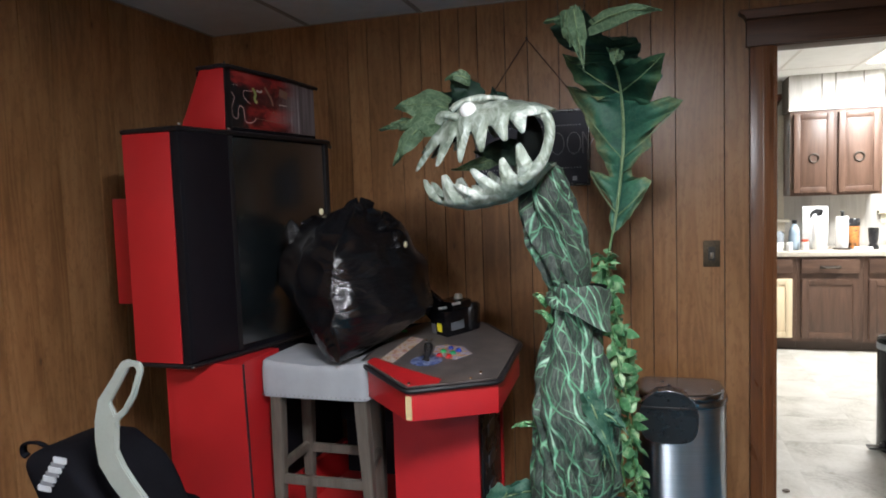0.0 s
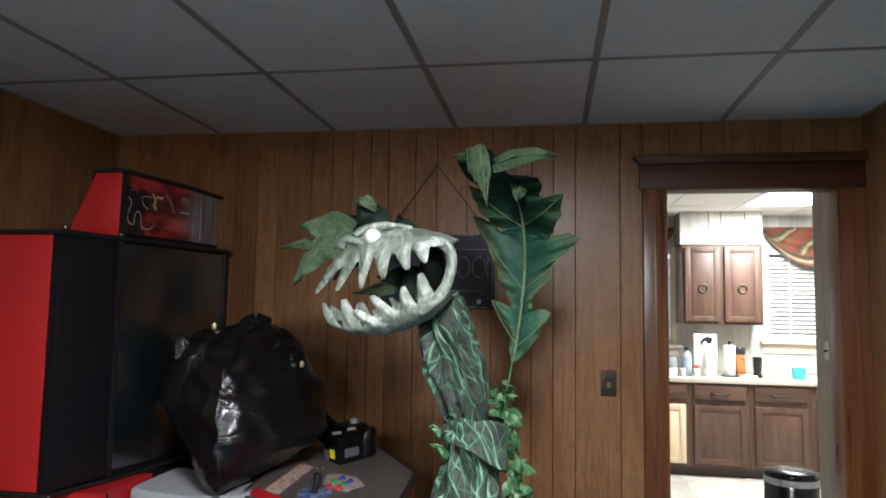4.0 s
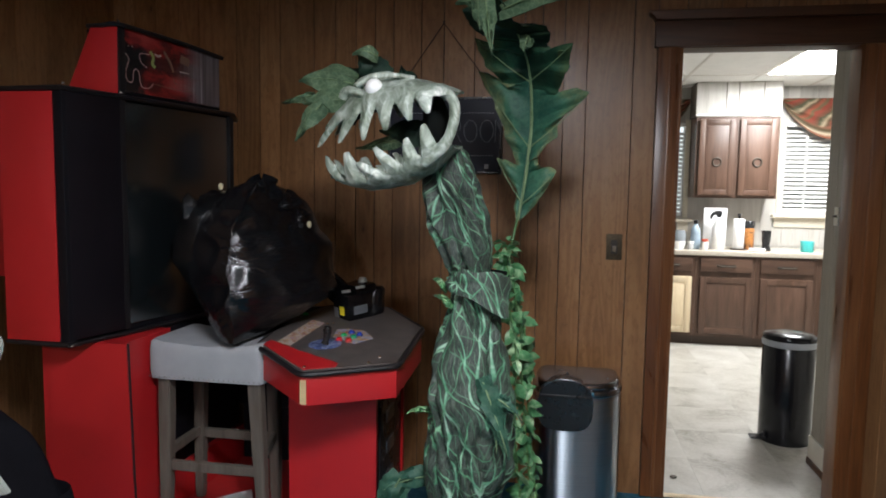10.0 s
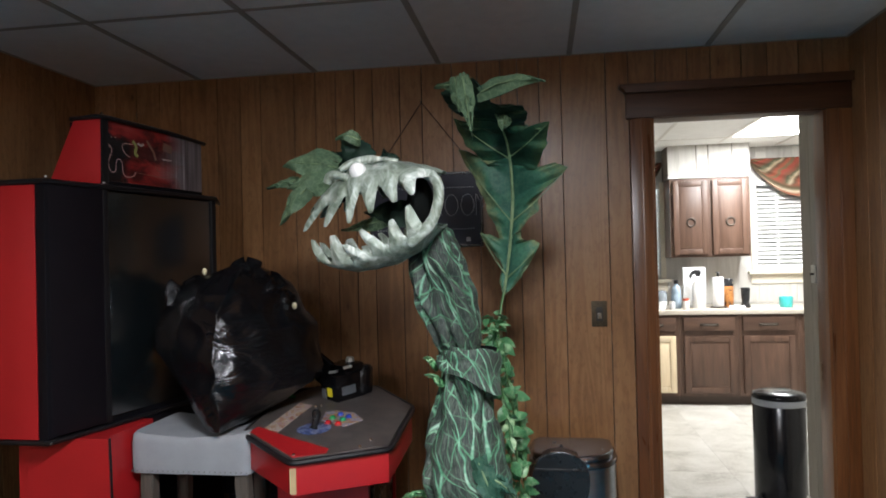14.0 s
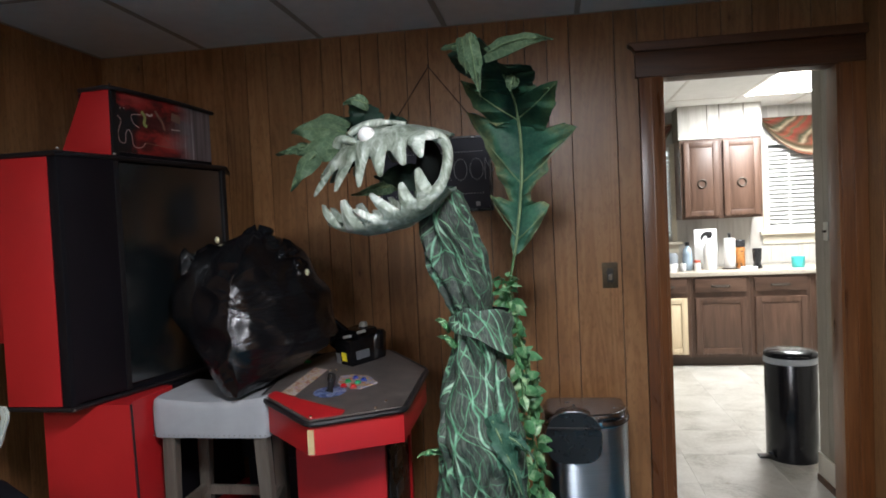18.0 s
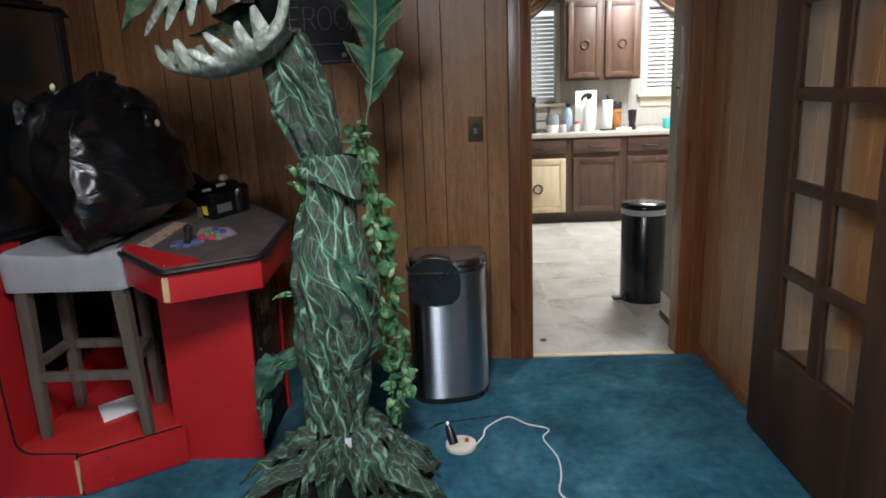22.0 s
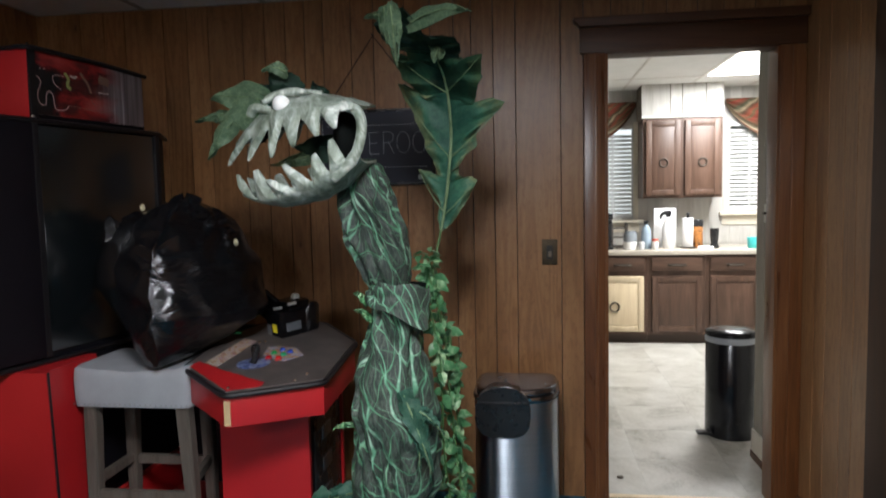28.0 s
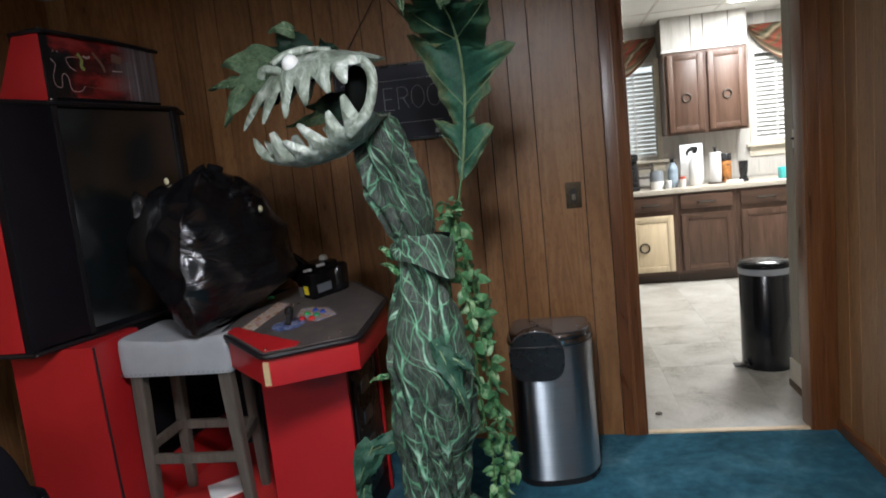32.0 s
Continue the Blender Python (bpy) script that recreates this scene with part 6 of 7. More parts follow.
# side leaves of the trunk
for i, (a, b, w) in enumerate((((-0.03, 1.960, 0.872), (0.056, 1.925, 0.655), 0.036), ((0.012, 1.958, 0.79), (0.020, 1.935, 0.660), 0.016), ((0.015, 1.955, 0.82), (0.088, 1.945, 0.755), 0.018),
                               ((-0.20, 2.12, 0.505), (-0.355, 2.10, 0.45), 0.034), ((-0.29, 2.10, 0.505), (-0.372, 2.10, 0.33), 0.048), ((-0.340, 2.10, 0.36), (-0.352, 2.09, 0.225), 0.024),
                               ((-0.19, 2.05, 0.735), (-0.262, 2.04, 0.725), 0.010), ((-0.13, 2.03, 1.055), (-0.185, 2.05, 1.085), 0.010), ((-0.15, 2.06, 1.10), (-0.195, 2.08, 1.13), 0.010))):
    ob = part("side_leaf", petal(a, b, w, -0.012, 0.01, 22, 6, 90 + i, 0.3, (0.1, -1, 0.1), 0.36 if i < 3 else 0.10), SIDELEAF if i < 6 else IVY, plant, smooth=60)
    if i < 6:
        a, b = Vector(a), Vector(b)
        part("leaf_rib", tube([a.lerp(b, t) + Vector((0, -0.012, 0.012 * math.sin(math.pi * t))) for t in (0.05, 0.35, 0.7, 0.95)], [0.003, 0.0025, 0.002, 0.001], 6), RIBPALE, ob, smooth=60)

# ivy garland
ivy = thing("ivy_garland", (0.05, 2.25, 1.22), "artificial ivy garland trailing down the prop", "ivy garland")
random.seed(21)
VINES = [smooth_path(p, 10) for p in (
    [(0.00, 2.22, 1.20), (0.035, 2.20, 1.10), (0.060, 2.22, 0.95), (0.072, 2.22, 0.75), (0.098, 2.22, 0.50), (0.108, 2.22, 0.32), (0.075, 2.20, 0.17)],
    [(0.01, 2.24, 1.22), (0.05, 2.24, 1.05), (0.078, 2.26, 0.90), (0.088, 2.26, 0.70), (0.104, 2.26, 0.55), (0.126, 2.25, 0.40), (0.140, 2.24, 0.31)],
    [(0.00, 2.18, 1.15), (0.04, 2.16, 0.98), (0.052, 2.17, 0.85), (0.055, 2.17, 0.62), (0.075, 2.17, 0.42), (0.070, 2.16, 0.25)])]
for path in VINES:
    part("vine", tube(path, 0.003, 6), STEMG, ivy)


def ivy_mesh(seed, size):
    def at(u, v):
        s = (v - 0.5) * 2
        w = size * 0.46 * math.sin(math.pi * u ** 0.72) ** 0.85
        if u > 0.97:
            w *= 0.3
        return Vector((s * w, u * size * 1.5, -0.28 * w * s * s * -1 - 0.35 * size * u * u + 0.002 * noise.noise(Vector((u * 5, s * 3, seed)))))
    bm = surface(7, 4, at, False, 0.0008)
    return finish(bm, "leaf", IVY, 60)


IVYMESH = [ivy_mesh(k, s) for k, s in enumerate((0.020, 0.026, 0.031, 0.036))]
for path in VINES:
    for k in range(96):
        t = (k + random.random()) / 96
        i = min(int(t * (len(path) - 1)), len(path) - 2)
        p = path[i].lerp(path[i + 1], t * (len(path) - 1) - i)
        m = pose(p.x, p.y, p.z, 0, random.gauss(14, 68), random.gauss(5, 45)) @ pose(0, 0, 0, -66 + random.gauss(0, 34), 0, 0)
        piece("leaf", random.choice(IVYMESH), ivy, m)
for k in range(22):
    p = Vector((0.0 + random.gauss(0.01, 0.02), 2.20 + random.gauss(0, 0.02), 1.215 + random.gauss(0, 0.018)))
    m = Matrix.Translation(p) @ pose(0, 0, 0, random.uniform(-40, 50), random.uniform(-40, 40), random.uniform(0, 360))
    piece("leaf", random.choice(IVYMESH[:2]), ivy, m)

# ---------------------------------------------------------------- steel bin
can = thing("steel_bin", (0.27, 2.92, 0), "brushed steel sensor bin with a black lid opening", "waste bin")


def can_outline(grow=0.0, n=40):
    pts = []
    x0, x1, yb = 0.094 - grow, 0.437 + grow, 3.06 + grow
    for k in range(n + 1):
        t = k / n
        x = x0 + (x1 - x0) * t
        s = (t - 0.5) * 2
        pts.append((x, 2.754 - grow + 1.1 * (x - 0.20) ** 2 + 0.085 * abs(s) ** 6))
    return pts + [(x1, yb - 0.03), (x1 - 0.03, yb), (x0 + 0.03, yb), (x0, yb - 0.03)]


part("base_ring", prism(can_outline(0.002), 0.0, 0.025, 0.003), PLASTIC, can, "black plastic foot ring")
part("body", prism(can_outline(), 0.025, 0.585), STEEL, can, "brushed steel body", smooth=30)
part("lid_frame", prism(can_outline(0.006), 0.587, 0.612, 0.006), LIDSTEEL, can, "steel lid frame", smooth=40)
part("lid_top", prism(grown(can_outline(0.0), 0.965), 0.608, 0.642, 0.020, 4), LIDSTEEL, can, "domed steel lid", smooth=40)


def mouth(grow, y_out):
    pts = []
    cx, w = 0.213, 0.110 + grow
    for k in range(25):
        a = math.pi * k / 24
        pts.append((cx + w * math.copysign(abs(math.cos(a)) ** 0.55, math.cos(a)), 0.575 - (0.120 + grow) * math.sin(a) ** 0.6))
    for k in range(1, 12):
        a = math.pi * k / 12
        pts.append((cx - w * 0.94 * math.cos(a), 0.575 + (0.084 + grow) * math.sin(a) ** 0.75))
    return pts


part("front_recess", slab(mouth(0, 0), 2.745, 2.83), PLASTIC, can, "black plastic opening flap", smooth=30)
part("flap_arc", tube([(0.213 - 0.106 * math.cos(math.pi * k / 16), 2.7435, 0.577 + 0.086 * math.sin(math.pi * k / 16) ** 0.75) for k in range(3, 17)], 0.0018, 6), CHROME, can, "bright edge of the flap")
part("flap_rim", box(0.110, 0.318, 2.738, 2.765, 0.588, 0.600, 0.004), PLASTIC, can, "black flap edge")
for x in (0.115, 0.318):
    part("hinge_cap", tube([(x, 2.745, 0.612), (x, 2.765, 0.612)], 0.006, 8), CHROME, can)
part("sensor_dot", tube([(0.22, 2.90, 0.638), (0.22, 2.90, 0.649)], 0.007, 10), PLASTIC, can)

# ---------------------------------------------------------------- round floor switch and its cable
puck = thing("floor_switch", (0.295, 2.36, 0), "round cream floor switch with red rocker and plug", "floor switch")
CREAMPL = plain("cream_plastic", (0.66, 0.63, 0.55), 0.4, 0, 0.06)
part("body", lathe([(0.056, 0.0), (0.060, 0.010), (0.058, 0.020), (0.053, 0.024), (0.03, 0.026), (0.001, 0.026)], (0.304, 2.385, 0), 36), CREAMPL, puck)
part("rocker", box(0.319, 0.335, 2.380, 2.404, 0.024, 0.032, 0.003), plain("red_rocker", (0.5, 0.03, 0.02), 0.35), puck, "red rocker switch")
part("plug", tube([(0.277, 2.375, 0.022), (0.270, 2.385, 0.045), (0.261, 2.398, 0.072), (0.256, 2.405, 0.088)], [0.019, 0.018, 0.015, 0.009], 12), PLASTIC, puck, "black plug standing in the switch")
part("plug_tip", tube([(0.256, 2.405, 0.086), (0.252, 2.410, 0.098)], [0.008, 0.006], 10), WHITEPL, puck)
part("cable", tube(smooth_path([(0.365, 2.39, 0.012), (0.392, 2.45, 0.010), (0.410, 2.525, 0.007), (0.50, 2.61, 0.006), (0.575, 2.545, 0.006), (0.655, 2.50, 0.006), (0.625, 2.43, 0.006), (0.66, 2.29, 0.006), (0.655, 2.17, 0.006), (0.635, 2.07, 0.006), (0.665, 1.98, 0.006), (0.60, 1.86, 0.006), (0.49, 1.775, 0.006), (0.42, 1.69, 0.006), (0.38, 1.50, 0.006), (0.40, 1.2, 0.006)], 8), 0.0030, 8), WHITEPL, puck, "white flex lying on the carpet")
part("black_lead", tube(smooth_path([(0.251, 2.413, 0.10), (0.18, 2.48, 0.03), (0.20, 2.56, 0.006), (0.34, 2.60, 0.006), (0.50, 2.62, 0.012)], 8), 0.0018, 6), PLASTIC, puck, "thin black lead")
solo("black_cord", tube(smooth_path([(-0.36, 2.42, 0.005), (-0.38, 2.1, 0.005), (-0.405, 1.95, 0.005), (-0.40, 1.75, 0.005), (-0.36, 1.5, 0.005)], 6), 0.004, 6), PLASTIC, "thin black cord lying on the teal carpet", "cord")
solo("dark_slipper", tube([(-0.34, 2.70, 0.012), (-0.30, 2.73, 0.014), (-0.26, 2.76, 0.01)], [0.012, 0.02, 0.01], 8, True, (1, 0.6)), PLASTIC, "small dark scrap on the carpet by the console", "scrap")

# ---------------------------------------------------------------- chair and backpack by the side wall
chair = thing("office_chair", (-1.12, 1.3, 0), "black chair with a light grey plastic loop arm", "chair")
ARM_OUT = [(-1.192, 0.953), (-1.152, 1.002), (-1.113, 1.053), (-1.097, 1.060), (-1.056, 1.054), (-1.051, 1.034), (-1.076, 0.968), (-1.108, 0.923), (-1.136, 0.900)]
ARM_IN = [(-1.155, 0.948), (-1.122, 0.994), (-1.092, 1.037), (-1.084, 1.043), (-1.070, 1.043), (-1.068, 1.029), (-1.090, 0.974), (-1.118, 0.935), (-1.142, 0.917)]
bm = bmesh.new()
rows = [[bm.verts.new((x, y, z)) for x, z in line] for line, y in ((ARM_OUT, 1.394), (ARM_OUT, 1.407), (ARM_IN, 1.407), (ARM_IN, 1.394))]
n = len(ARM_OUT)
for r in range(4):
    p, q = rows[r], rows[(r + 1) % 4]
    for k in range(n):
        if k == n - 1 and r == 0:
            continue
        bm.faces.new((p[k], p[(k + 1) % n], q[(k + 1) % n], q[k]))
STEM_L = [(-1.192, 0.953), (-1.207, 0.898), (-1.210, 0.844), (-1.203, 0.785), (-1.170, 0.735), (-1.110, 0.67)]
STEM_R = [(-1.136, 0.900), (-1.140, 0.880), (-1.145, 0.825), (-1.126, 0.786), (-1.098, 0.748), (-1.050, 0.69)]
rows = [[bm.verts.new((x, y, z)) for x, z in line] for line, y in ((STEM_L, 1.394), (STEM_L, 1.410), (STEM_R, 1.410), (STEM_R, 1.394))]
for r in range(4):
    p, q = rows[r], rows[(r + 1) % 4]
    for k in range(len(STEM_L) - 1):
        bm.faces.new((p[k], p[k + 1], q[k + 1], q[k]))
bm.faces.new([row[-1] for row in rows])
bmesh.ops.remove_doubles(bm, verts=bm.verts, dist=0.0005)
bmesh.ops.recalc_face_normals(bm, faces=bm.faces)
bmesh.ops.bevel(bm, geom=[e for e in bm.edges if e.is_manifold and e.calc_face_angle(0) > 0.9], offset=0.003, segments=2, affect="EDGES")
part("arm", bm, plain("dull_grey_plastic", (0.27, 0.295, 0.265), 0.36, 0, 0.08, 12, 0.1), chair, "light grey plastic loop arm", smooth=35)
BLACKCLOTH = plain("black_cloth", (0.006, 0.006, 0.008), 0.9, 0, 0.3, 14, 0.6, 0.06, 500)
part("seat", box(-1.56, -1.16, 1.25, 1.72, 0.42, 0.50, 0.03), BLACKCLOTH, chair)
part("column", tube([(-1.2, 1.42, 0.10), (-1.2, 1.42, 0.42)], 0.025, 12), PLASTIC, chair)
for k in range(5):
    a = 2 * math.pi * k / 5 + 0.4
    part("foot", tube([(-1.2, 1.42, 0.12), (-1.2 + 0.28 * math.cos(a), 1.42 + 0.28 * math.sin(a), 0.06)], [0.025, 0.015], 8), PLASTIC, chair)
    part("castor", tube([(-1.2 + 0.28 * math.cos(a), 1.41 + 0.28 * math.sin(a), 0.025), (-1.2 + 0.28 * math.cos(a), 1.43 + 0.28 * math.sin(a), 0.025)], 0.025, 12), PLASTIC, chair)
PX, PZ = -1.333, 0.783
PATCHWHITE, PATCHGREY = plain("worn_white_patch", (0.52, 0.55, 0.58), 0.6, 0, 0.15), plain("worn_grey_patch", (0.20, 0.21, 0.23), 0.7, 0, 0.15)
pack = thing("backpack", (-1.365, 1.555, 0.5), "black padded bag with a striped white patch on the chair", "bag")


def pack_at(u, v):
    th, ph = 2 * math.pi * u, math.pi * v
    e = 0.34
    f = lambda c: math.copysign(abs(c) ** e, c)
    x, y, z = f(math.sin(ph)) * f(math.cos(th)), f(math.sin(ph)) * f(math.sin(th)), f(math.cos(ph))
    p = Vector((-1.290 + 0.158 * x - 0.055 * z, 1.555 + 0.15 * y, 0.645 + 0.147 * z))
    p.z -= 0.19 * max(0, x) ** 1.6 * (z > 0)
    return p + Vector((1, 1, 1)) * 0.012 * noise.noise(p * 7)


part("body", surface(48, 28, pack_at, True), BLACKCLOTH, pack, smooth=70)
part("strap", tube(smooth_path([(-1.465, 1.50, 0.765), (-1.502, 1.49, 0.786), (-1.552, 1.49, 0.778), (-1.569, 1.50, 0.749), (-1.556, 1.50, 0.74)], 6), 0.010, 8, True, (1, 0.5)), BLACKCLOTH, pack, "black webbing strap")
for k in range(4):
    bm = box(-0.020, 0.020, -0.003, 0.003, -0.0078, 0.0078, 0.0005, 1)
    bmesh.ops.transform(bm, matrix=pose(PX - 0.0195 * k, 1.402, PZ - 0.0265 * k, 0, 4, 0), verts=bm.verts)
    part("patch_stripe", bm, PATCHWHITE, pack, "white stripe of the patch")
for k in range(3):
    bm = box(-0.020, 0.020, -0.0022, 0.003, -0.0056, 0.0056)
    bmesh.ops.transform(bm, matrix=pose(PX - 0.0098 - 0.0195 * k, 1.402, PZ - 0.0132 - 0.0265 * k, 0, 4, 0), verts=bm.verts)
    part("patch_stripe", bm, PATCHGREY, pack, "grey stripe of the patch", smooth=0)

# ---------------------------------------------------------------- kitchen shell
kfloor = thing("kitchen_floor", (1.3, 4.0, 0), "pale beige vinyl tiles with scuffs", "floor", kind="structure")
part("subfloor", box(KX0, KX1, WY1, KY1, -0.1, -0.004), plain("grout", (0.48, 0.46, 0.41), 0.8), kfloor, smooth=0)
tile_me = finish(box(-0.2283, 0.2283, -0.2283, 0.2283, -0.006, 0.0, 0.0003, 1), "tile", VINYL, 0)
for i in range(-4, 6):
    for j in range(8):
        cx, cy = 1.10 + 0.457 * i + 0.0, WY1 + 0.25 + 0.457 * j
        if KX0 + 0.2 < cx < KX1 - 0.2 and cy < KY1:
            piece("tile", tile_me, kfloor, pose(cx, cy, 0, 0, 0, 0))
kwall = thing("wall_kitchen_north", (1.5, KY1, 0), "pale panelled kitchen wall with two windows", "wall", kind="structure")
W1 = (0.55, 1.36, 1.17, 2.10)
W2 = (2.285, 3.10, 1.235, 2.10)
for x0, x1, z0, z1 in ((KX0, W1[0], 0, 2.6), (W1[0], W1[1], 0, W1[2]), (W1[0], W1[1], W1[3], 2.6), (W1[1], W2[0], 0, 2.6), (W2[0], W2[1], 0, W2[2]), (W2[0], W2[1], W2[3], 2.6), (W2[1], KX1, 0, 2.6)):
    part("wall_core", box(x0, x1, KY1, KY1 + 0.12, z0, z1), PALEPANEL, kwall, smooth=0)
x = KX0
random.seed(8)
while x < KX1 - 0.1:
    w = random.choice((0.10, 0.15, 0.2))
    for z0, z1 in (((0.9, 1.17), (2.13, KCEIL)) if (W1[0] - 0.06 < x + w / 2 < W1[1] + 0.06 or W2[0] - 0.06 < x + w / 2 < W2[1] + 0.06) else ((0.9, KCEIL),)):
        part("board", box(x + 0.002, x + w - 0.002, KY1 - 0.006, KY1 - 0.0005, z0, z1), PALEPANEL, kwall, smooth=0)
    x += w
solo("wall_kitchen_west", box(KX0 - 0.1, KX0, KY0, KY1 + 0.1, 0, 2.6), PALEPANEL, "pale kitchen side wall", "wall", kind="structure", smooth=0)
solo("wall_kitchen_east", box(KX1, KX1 + 0.1, KY0, KY1 + 0.1, 0, 2.6), PALEPANEL, "pale kitchen side wall", "wall", kind="structure", smooth=0)
solo("wall_kitchen_south", box(WX1 + 0.125, KX1, KY0 - 0.1, KY0, 0, 2.6), PALEPANEL, "pale kitchen wall beside the doorway", "wall", kind="structure", smooth=0)
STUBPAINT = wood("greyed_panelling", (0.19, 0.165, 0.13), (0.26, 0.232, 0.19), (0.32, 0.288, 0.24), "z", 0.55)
stub = thing("wall_kitchen_stub", (1.54, 3.6, 0), "short pale panelled wall beside the kitchen doorway", "wall", kind="structure")
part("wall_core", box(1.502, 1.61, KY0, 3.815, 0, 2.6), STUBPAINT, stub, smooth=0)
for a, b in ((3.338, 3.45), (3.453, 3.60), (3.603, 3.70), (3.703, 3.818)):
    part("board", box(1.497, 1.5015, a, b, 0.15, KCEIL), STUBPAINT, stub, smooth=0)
part("baseboard", box(1.484, 1.4965, 3.36, 3.818, 0.035, 0.15, 0.003), plain("cream_skirting", (0.60, 0.56, 0.48), 0.5), stub, "cream skirting board")
part("shoe_strip", box(1.478, 1.4965, 3.36, 3.818, 0.0, 0.035, 0.003), TRIM_X, stub, "dark shoe strip")
latch = thing("wall_latch", (1.485, 3.67, 1.30), "small worn latch plate on the pale wall", "latch")
part("plate", box(1.491, 1.4968, 3.645, 3.695, 1.255, 1.345, 0.002), plain("cream_plate", (0.55, 0.52, 0.45), 0.4), latch)
part("bolt", box(1.478, 1.492, 3.655, 3.68, 1.295, 1.306, 0.002), IRON, latch)

bm = bmesh.new()
kxs = [KX0] + [0.03 + 0.61 * k for k in range(0, 6)] + [KX1]
kys = [KY0, 4.08, 5.30, 6.52, KY1]
for xa, xb in zip(kxs, kxs[1:]):
    for ya, yb in zip(kys, kys[1:]):
        if abs(xa - 1.86) < 0.02 and abs(ya - 5.30) < 0.02:
            continue
        bm_box(bm, xa + 0.01, xb - 0.01, ya + 0.01, yb - 0.01, KCEIL, KCEIL + 0.02)
solo("kitchen_ceiling", bm, KTILE, "white lay-in kitchen ceiling tiles", "ceiling", kind="structure", smooth=0)
bm = bmesh.new()
for x in kxs:
    bm_box(bm, x - 0.011, x + 0.011, KY0, KY1, KCEIL - 0.004, KCEIL + 0.012)
for y in kys:
    bm_box(bm, KX0, KX1, y - 0.009, y + 0.009, KCEIL - 0.003, KCEIL + 0.010)
solo("kitchen_ceiling_grid", bm, plain("white_grid", (0.62, 0.60, 0.56), 0.5), "white metal ceiling grid strips", "ceiling grid", kind="structure", smooth=0)
solo("kitchen_ceiling_slab", box(KX0 - 0.1, KX1 + 0.1, KY0, KY1 + 0.12, KCEIL + 0.03, KCEIL + 0.1), GROOVE, "dark void above the kitchen ceiling", "ceiling", kind="structure", smooth=0)
klight = thing("kitchen_ceiling_light", (2.17, 5.9, KCEIL), "bright fluorescent kitchen ceiling panel", "ceiling light")
part("frame", box(1.875, 2.465, 5.315, 6.505, KCEIL - 0.002, KCEIL + 0.02), WHITEPL, klight)
part("diffuser", box(1.905, 2.435, 5.345, 6.475, KCEIL - 0.008, KCEIL - 0.004), glow("bright_diffuser", (1.0, 0.98, 0.95), 14.0), klight)


def window_with_blind(name, w, label, tilt):
    x0, x1, z0, z1 = w
    win = thing(name, ((x0 + x1) / 2, KY1, z0), label, "window", kind="structure")
    FR = plain(name + "_cream_paint", (0.60, 0.55, 0.45), 0.45)
    part("window_frame", box(x0 - 0.05, x0, KY1 - 0.022, KY1 - 0.007, z0 - 0.02, z1 + 0.03, 0.003), FR, win)
    part("window_frame", box(x1, x1 + 0.05, KY1 - 0.022, KY1 - 0.007, z0 - 0.02, z1 + 0.03, 0.003), FR, win)
    part("window_sill", box(x0 - 0.09, x1 + 0.09, KY1 - 0.07, KY1 - 0.007, z0 - 0.055, z0 - 0.025, 0.004), FR, win)
    part("apron", box(x0 - 0.06, x1 + 0.06, KY1 - 0.02, KY1 - 0.007, z0 - 0.15, z0 - 0.057, 0.003), FR, win)
    part("head_rail", box(x0 + 0.005, x1 - 0.005, KY1 - 0.015, KY1 + 0.035, z1 - 0.04, z1 - 0.002, 0.003), SLAT, win)
    p = part("pane", box(x0, x1, KY1 + 0.07, KY1 + 0.075, z0, z1), GLASS, win, smooth=0)
    p.visible_shadow = False
    slat = finish(box(x0 + 0.008, x1 - 0.008, -0.0195, 0.0195, -0.0012, 0.0012), "slat", SLAT, 0)
    n = int((z1 - z0 - 0.06) / 0.042)
    for k in range(n):
        piece("slat", slat, win, pose(0, KY1 + 0.022, z0 + 0.025 + k * 0.042, tilt, 0, 0))
    part("bottom_rail", box(x0 + 0.008, x1 - 0.008, KY1 + 0.008, KY1 + 0.034, z0 + 0.001, z0 + 0.014, 0.002), SLAT, win)
    for f in (0.25, 0.75):
        xx = x0 + (x1 - x0) * f
        part("ladder_tape", box(xx - 0.008, xx + 0.008, KY1 + 0.0005, KY1 + 0.002, z0 + 0.01, z1 - 0.04), SLAT, win, smooth=0)
    return win


window_with_blind("window_1", W1, "kitchen window behind half-open white slatted blinds", 52)
window_with_blind("window_2", W2, "kitchen window behind closed white slatted blinds", 48)
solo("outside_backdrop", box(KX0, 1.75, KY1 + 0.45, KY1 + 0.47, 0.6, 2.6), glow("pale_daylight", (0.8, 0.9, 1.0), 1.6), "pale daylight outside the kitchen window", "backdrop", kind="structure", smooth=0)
solo("outside_backdrop", box(1.75, KX1, KY1 + 0.5, KY1 + 0.52, 0.6, 2.6), glow("dusk_sky", (0.5, 0.6, 0.8), 0.03), "dark evening sky outside the kitchen windows", "backdrop", kind="structure", smooth=0)


def swag(x0, x1):
    def at(u, v):
        drop = 0.05 + 0.34 * math.sin(math.pi * u) ** 0.8
        z = 2.325 - drop * v
        return Vector((x0 + (x1 - x0) * u, KY1 - 0.07 + 0.016 * math.sin(v * 22 + 1.5 * math.sin(math.pi * u)) * (0.3 + v), z))
    return surface(30, 40, at, False, 0.003)


solo("valance", swag(2.235, 3.12), VALANCE, "draped red and brown striped window valance", "valance", "kitchen valances", smooth=60)
solo("valance", swag(0.53, 1.38), VALANCE, "draped red and brown striped window valance", "valance", "kitchen valances", smooth=60)

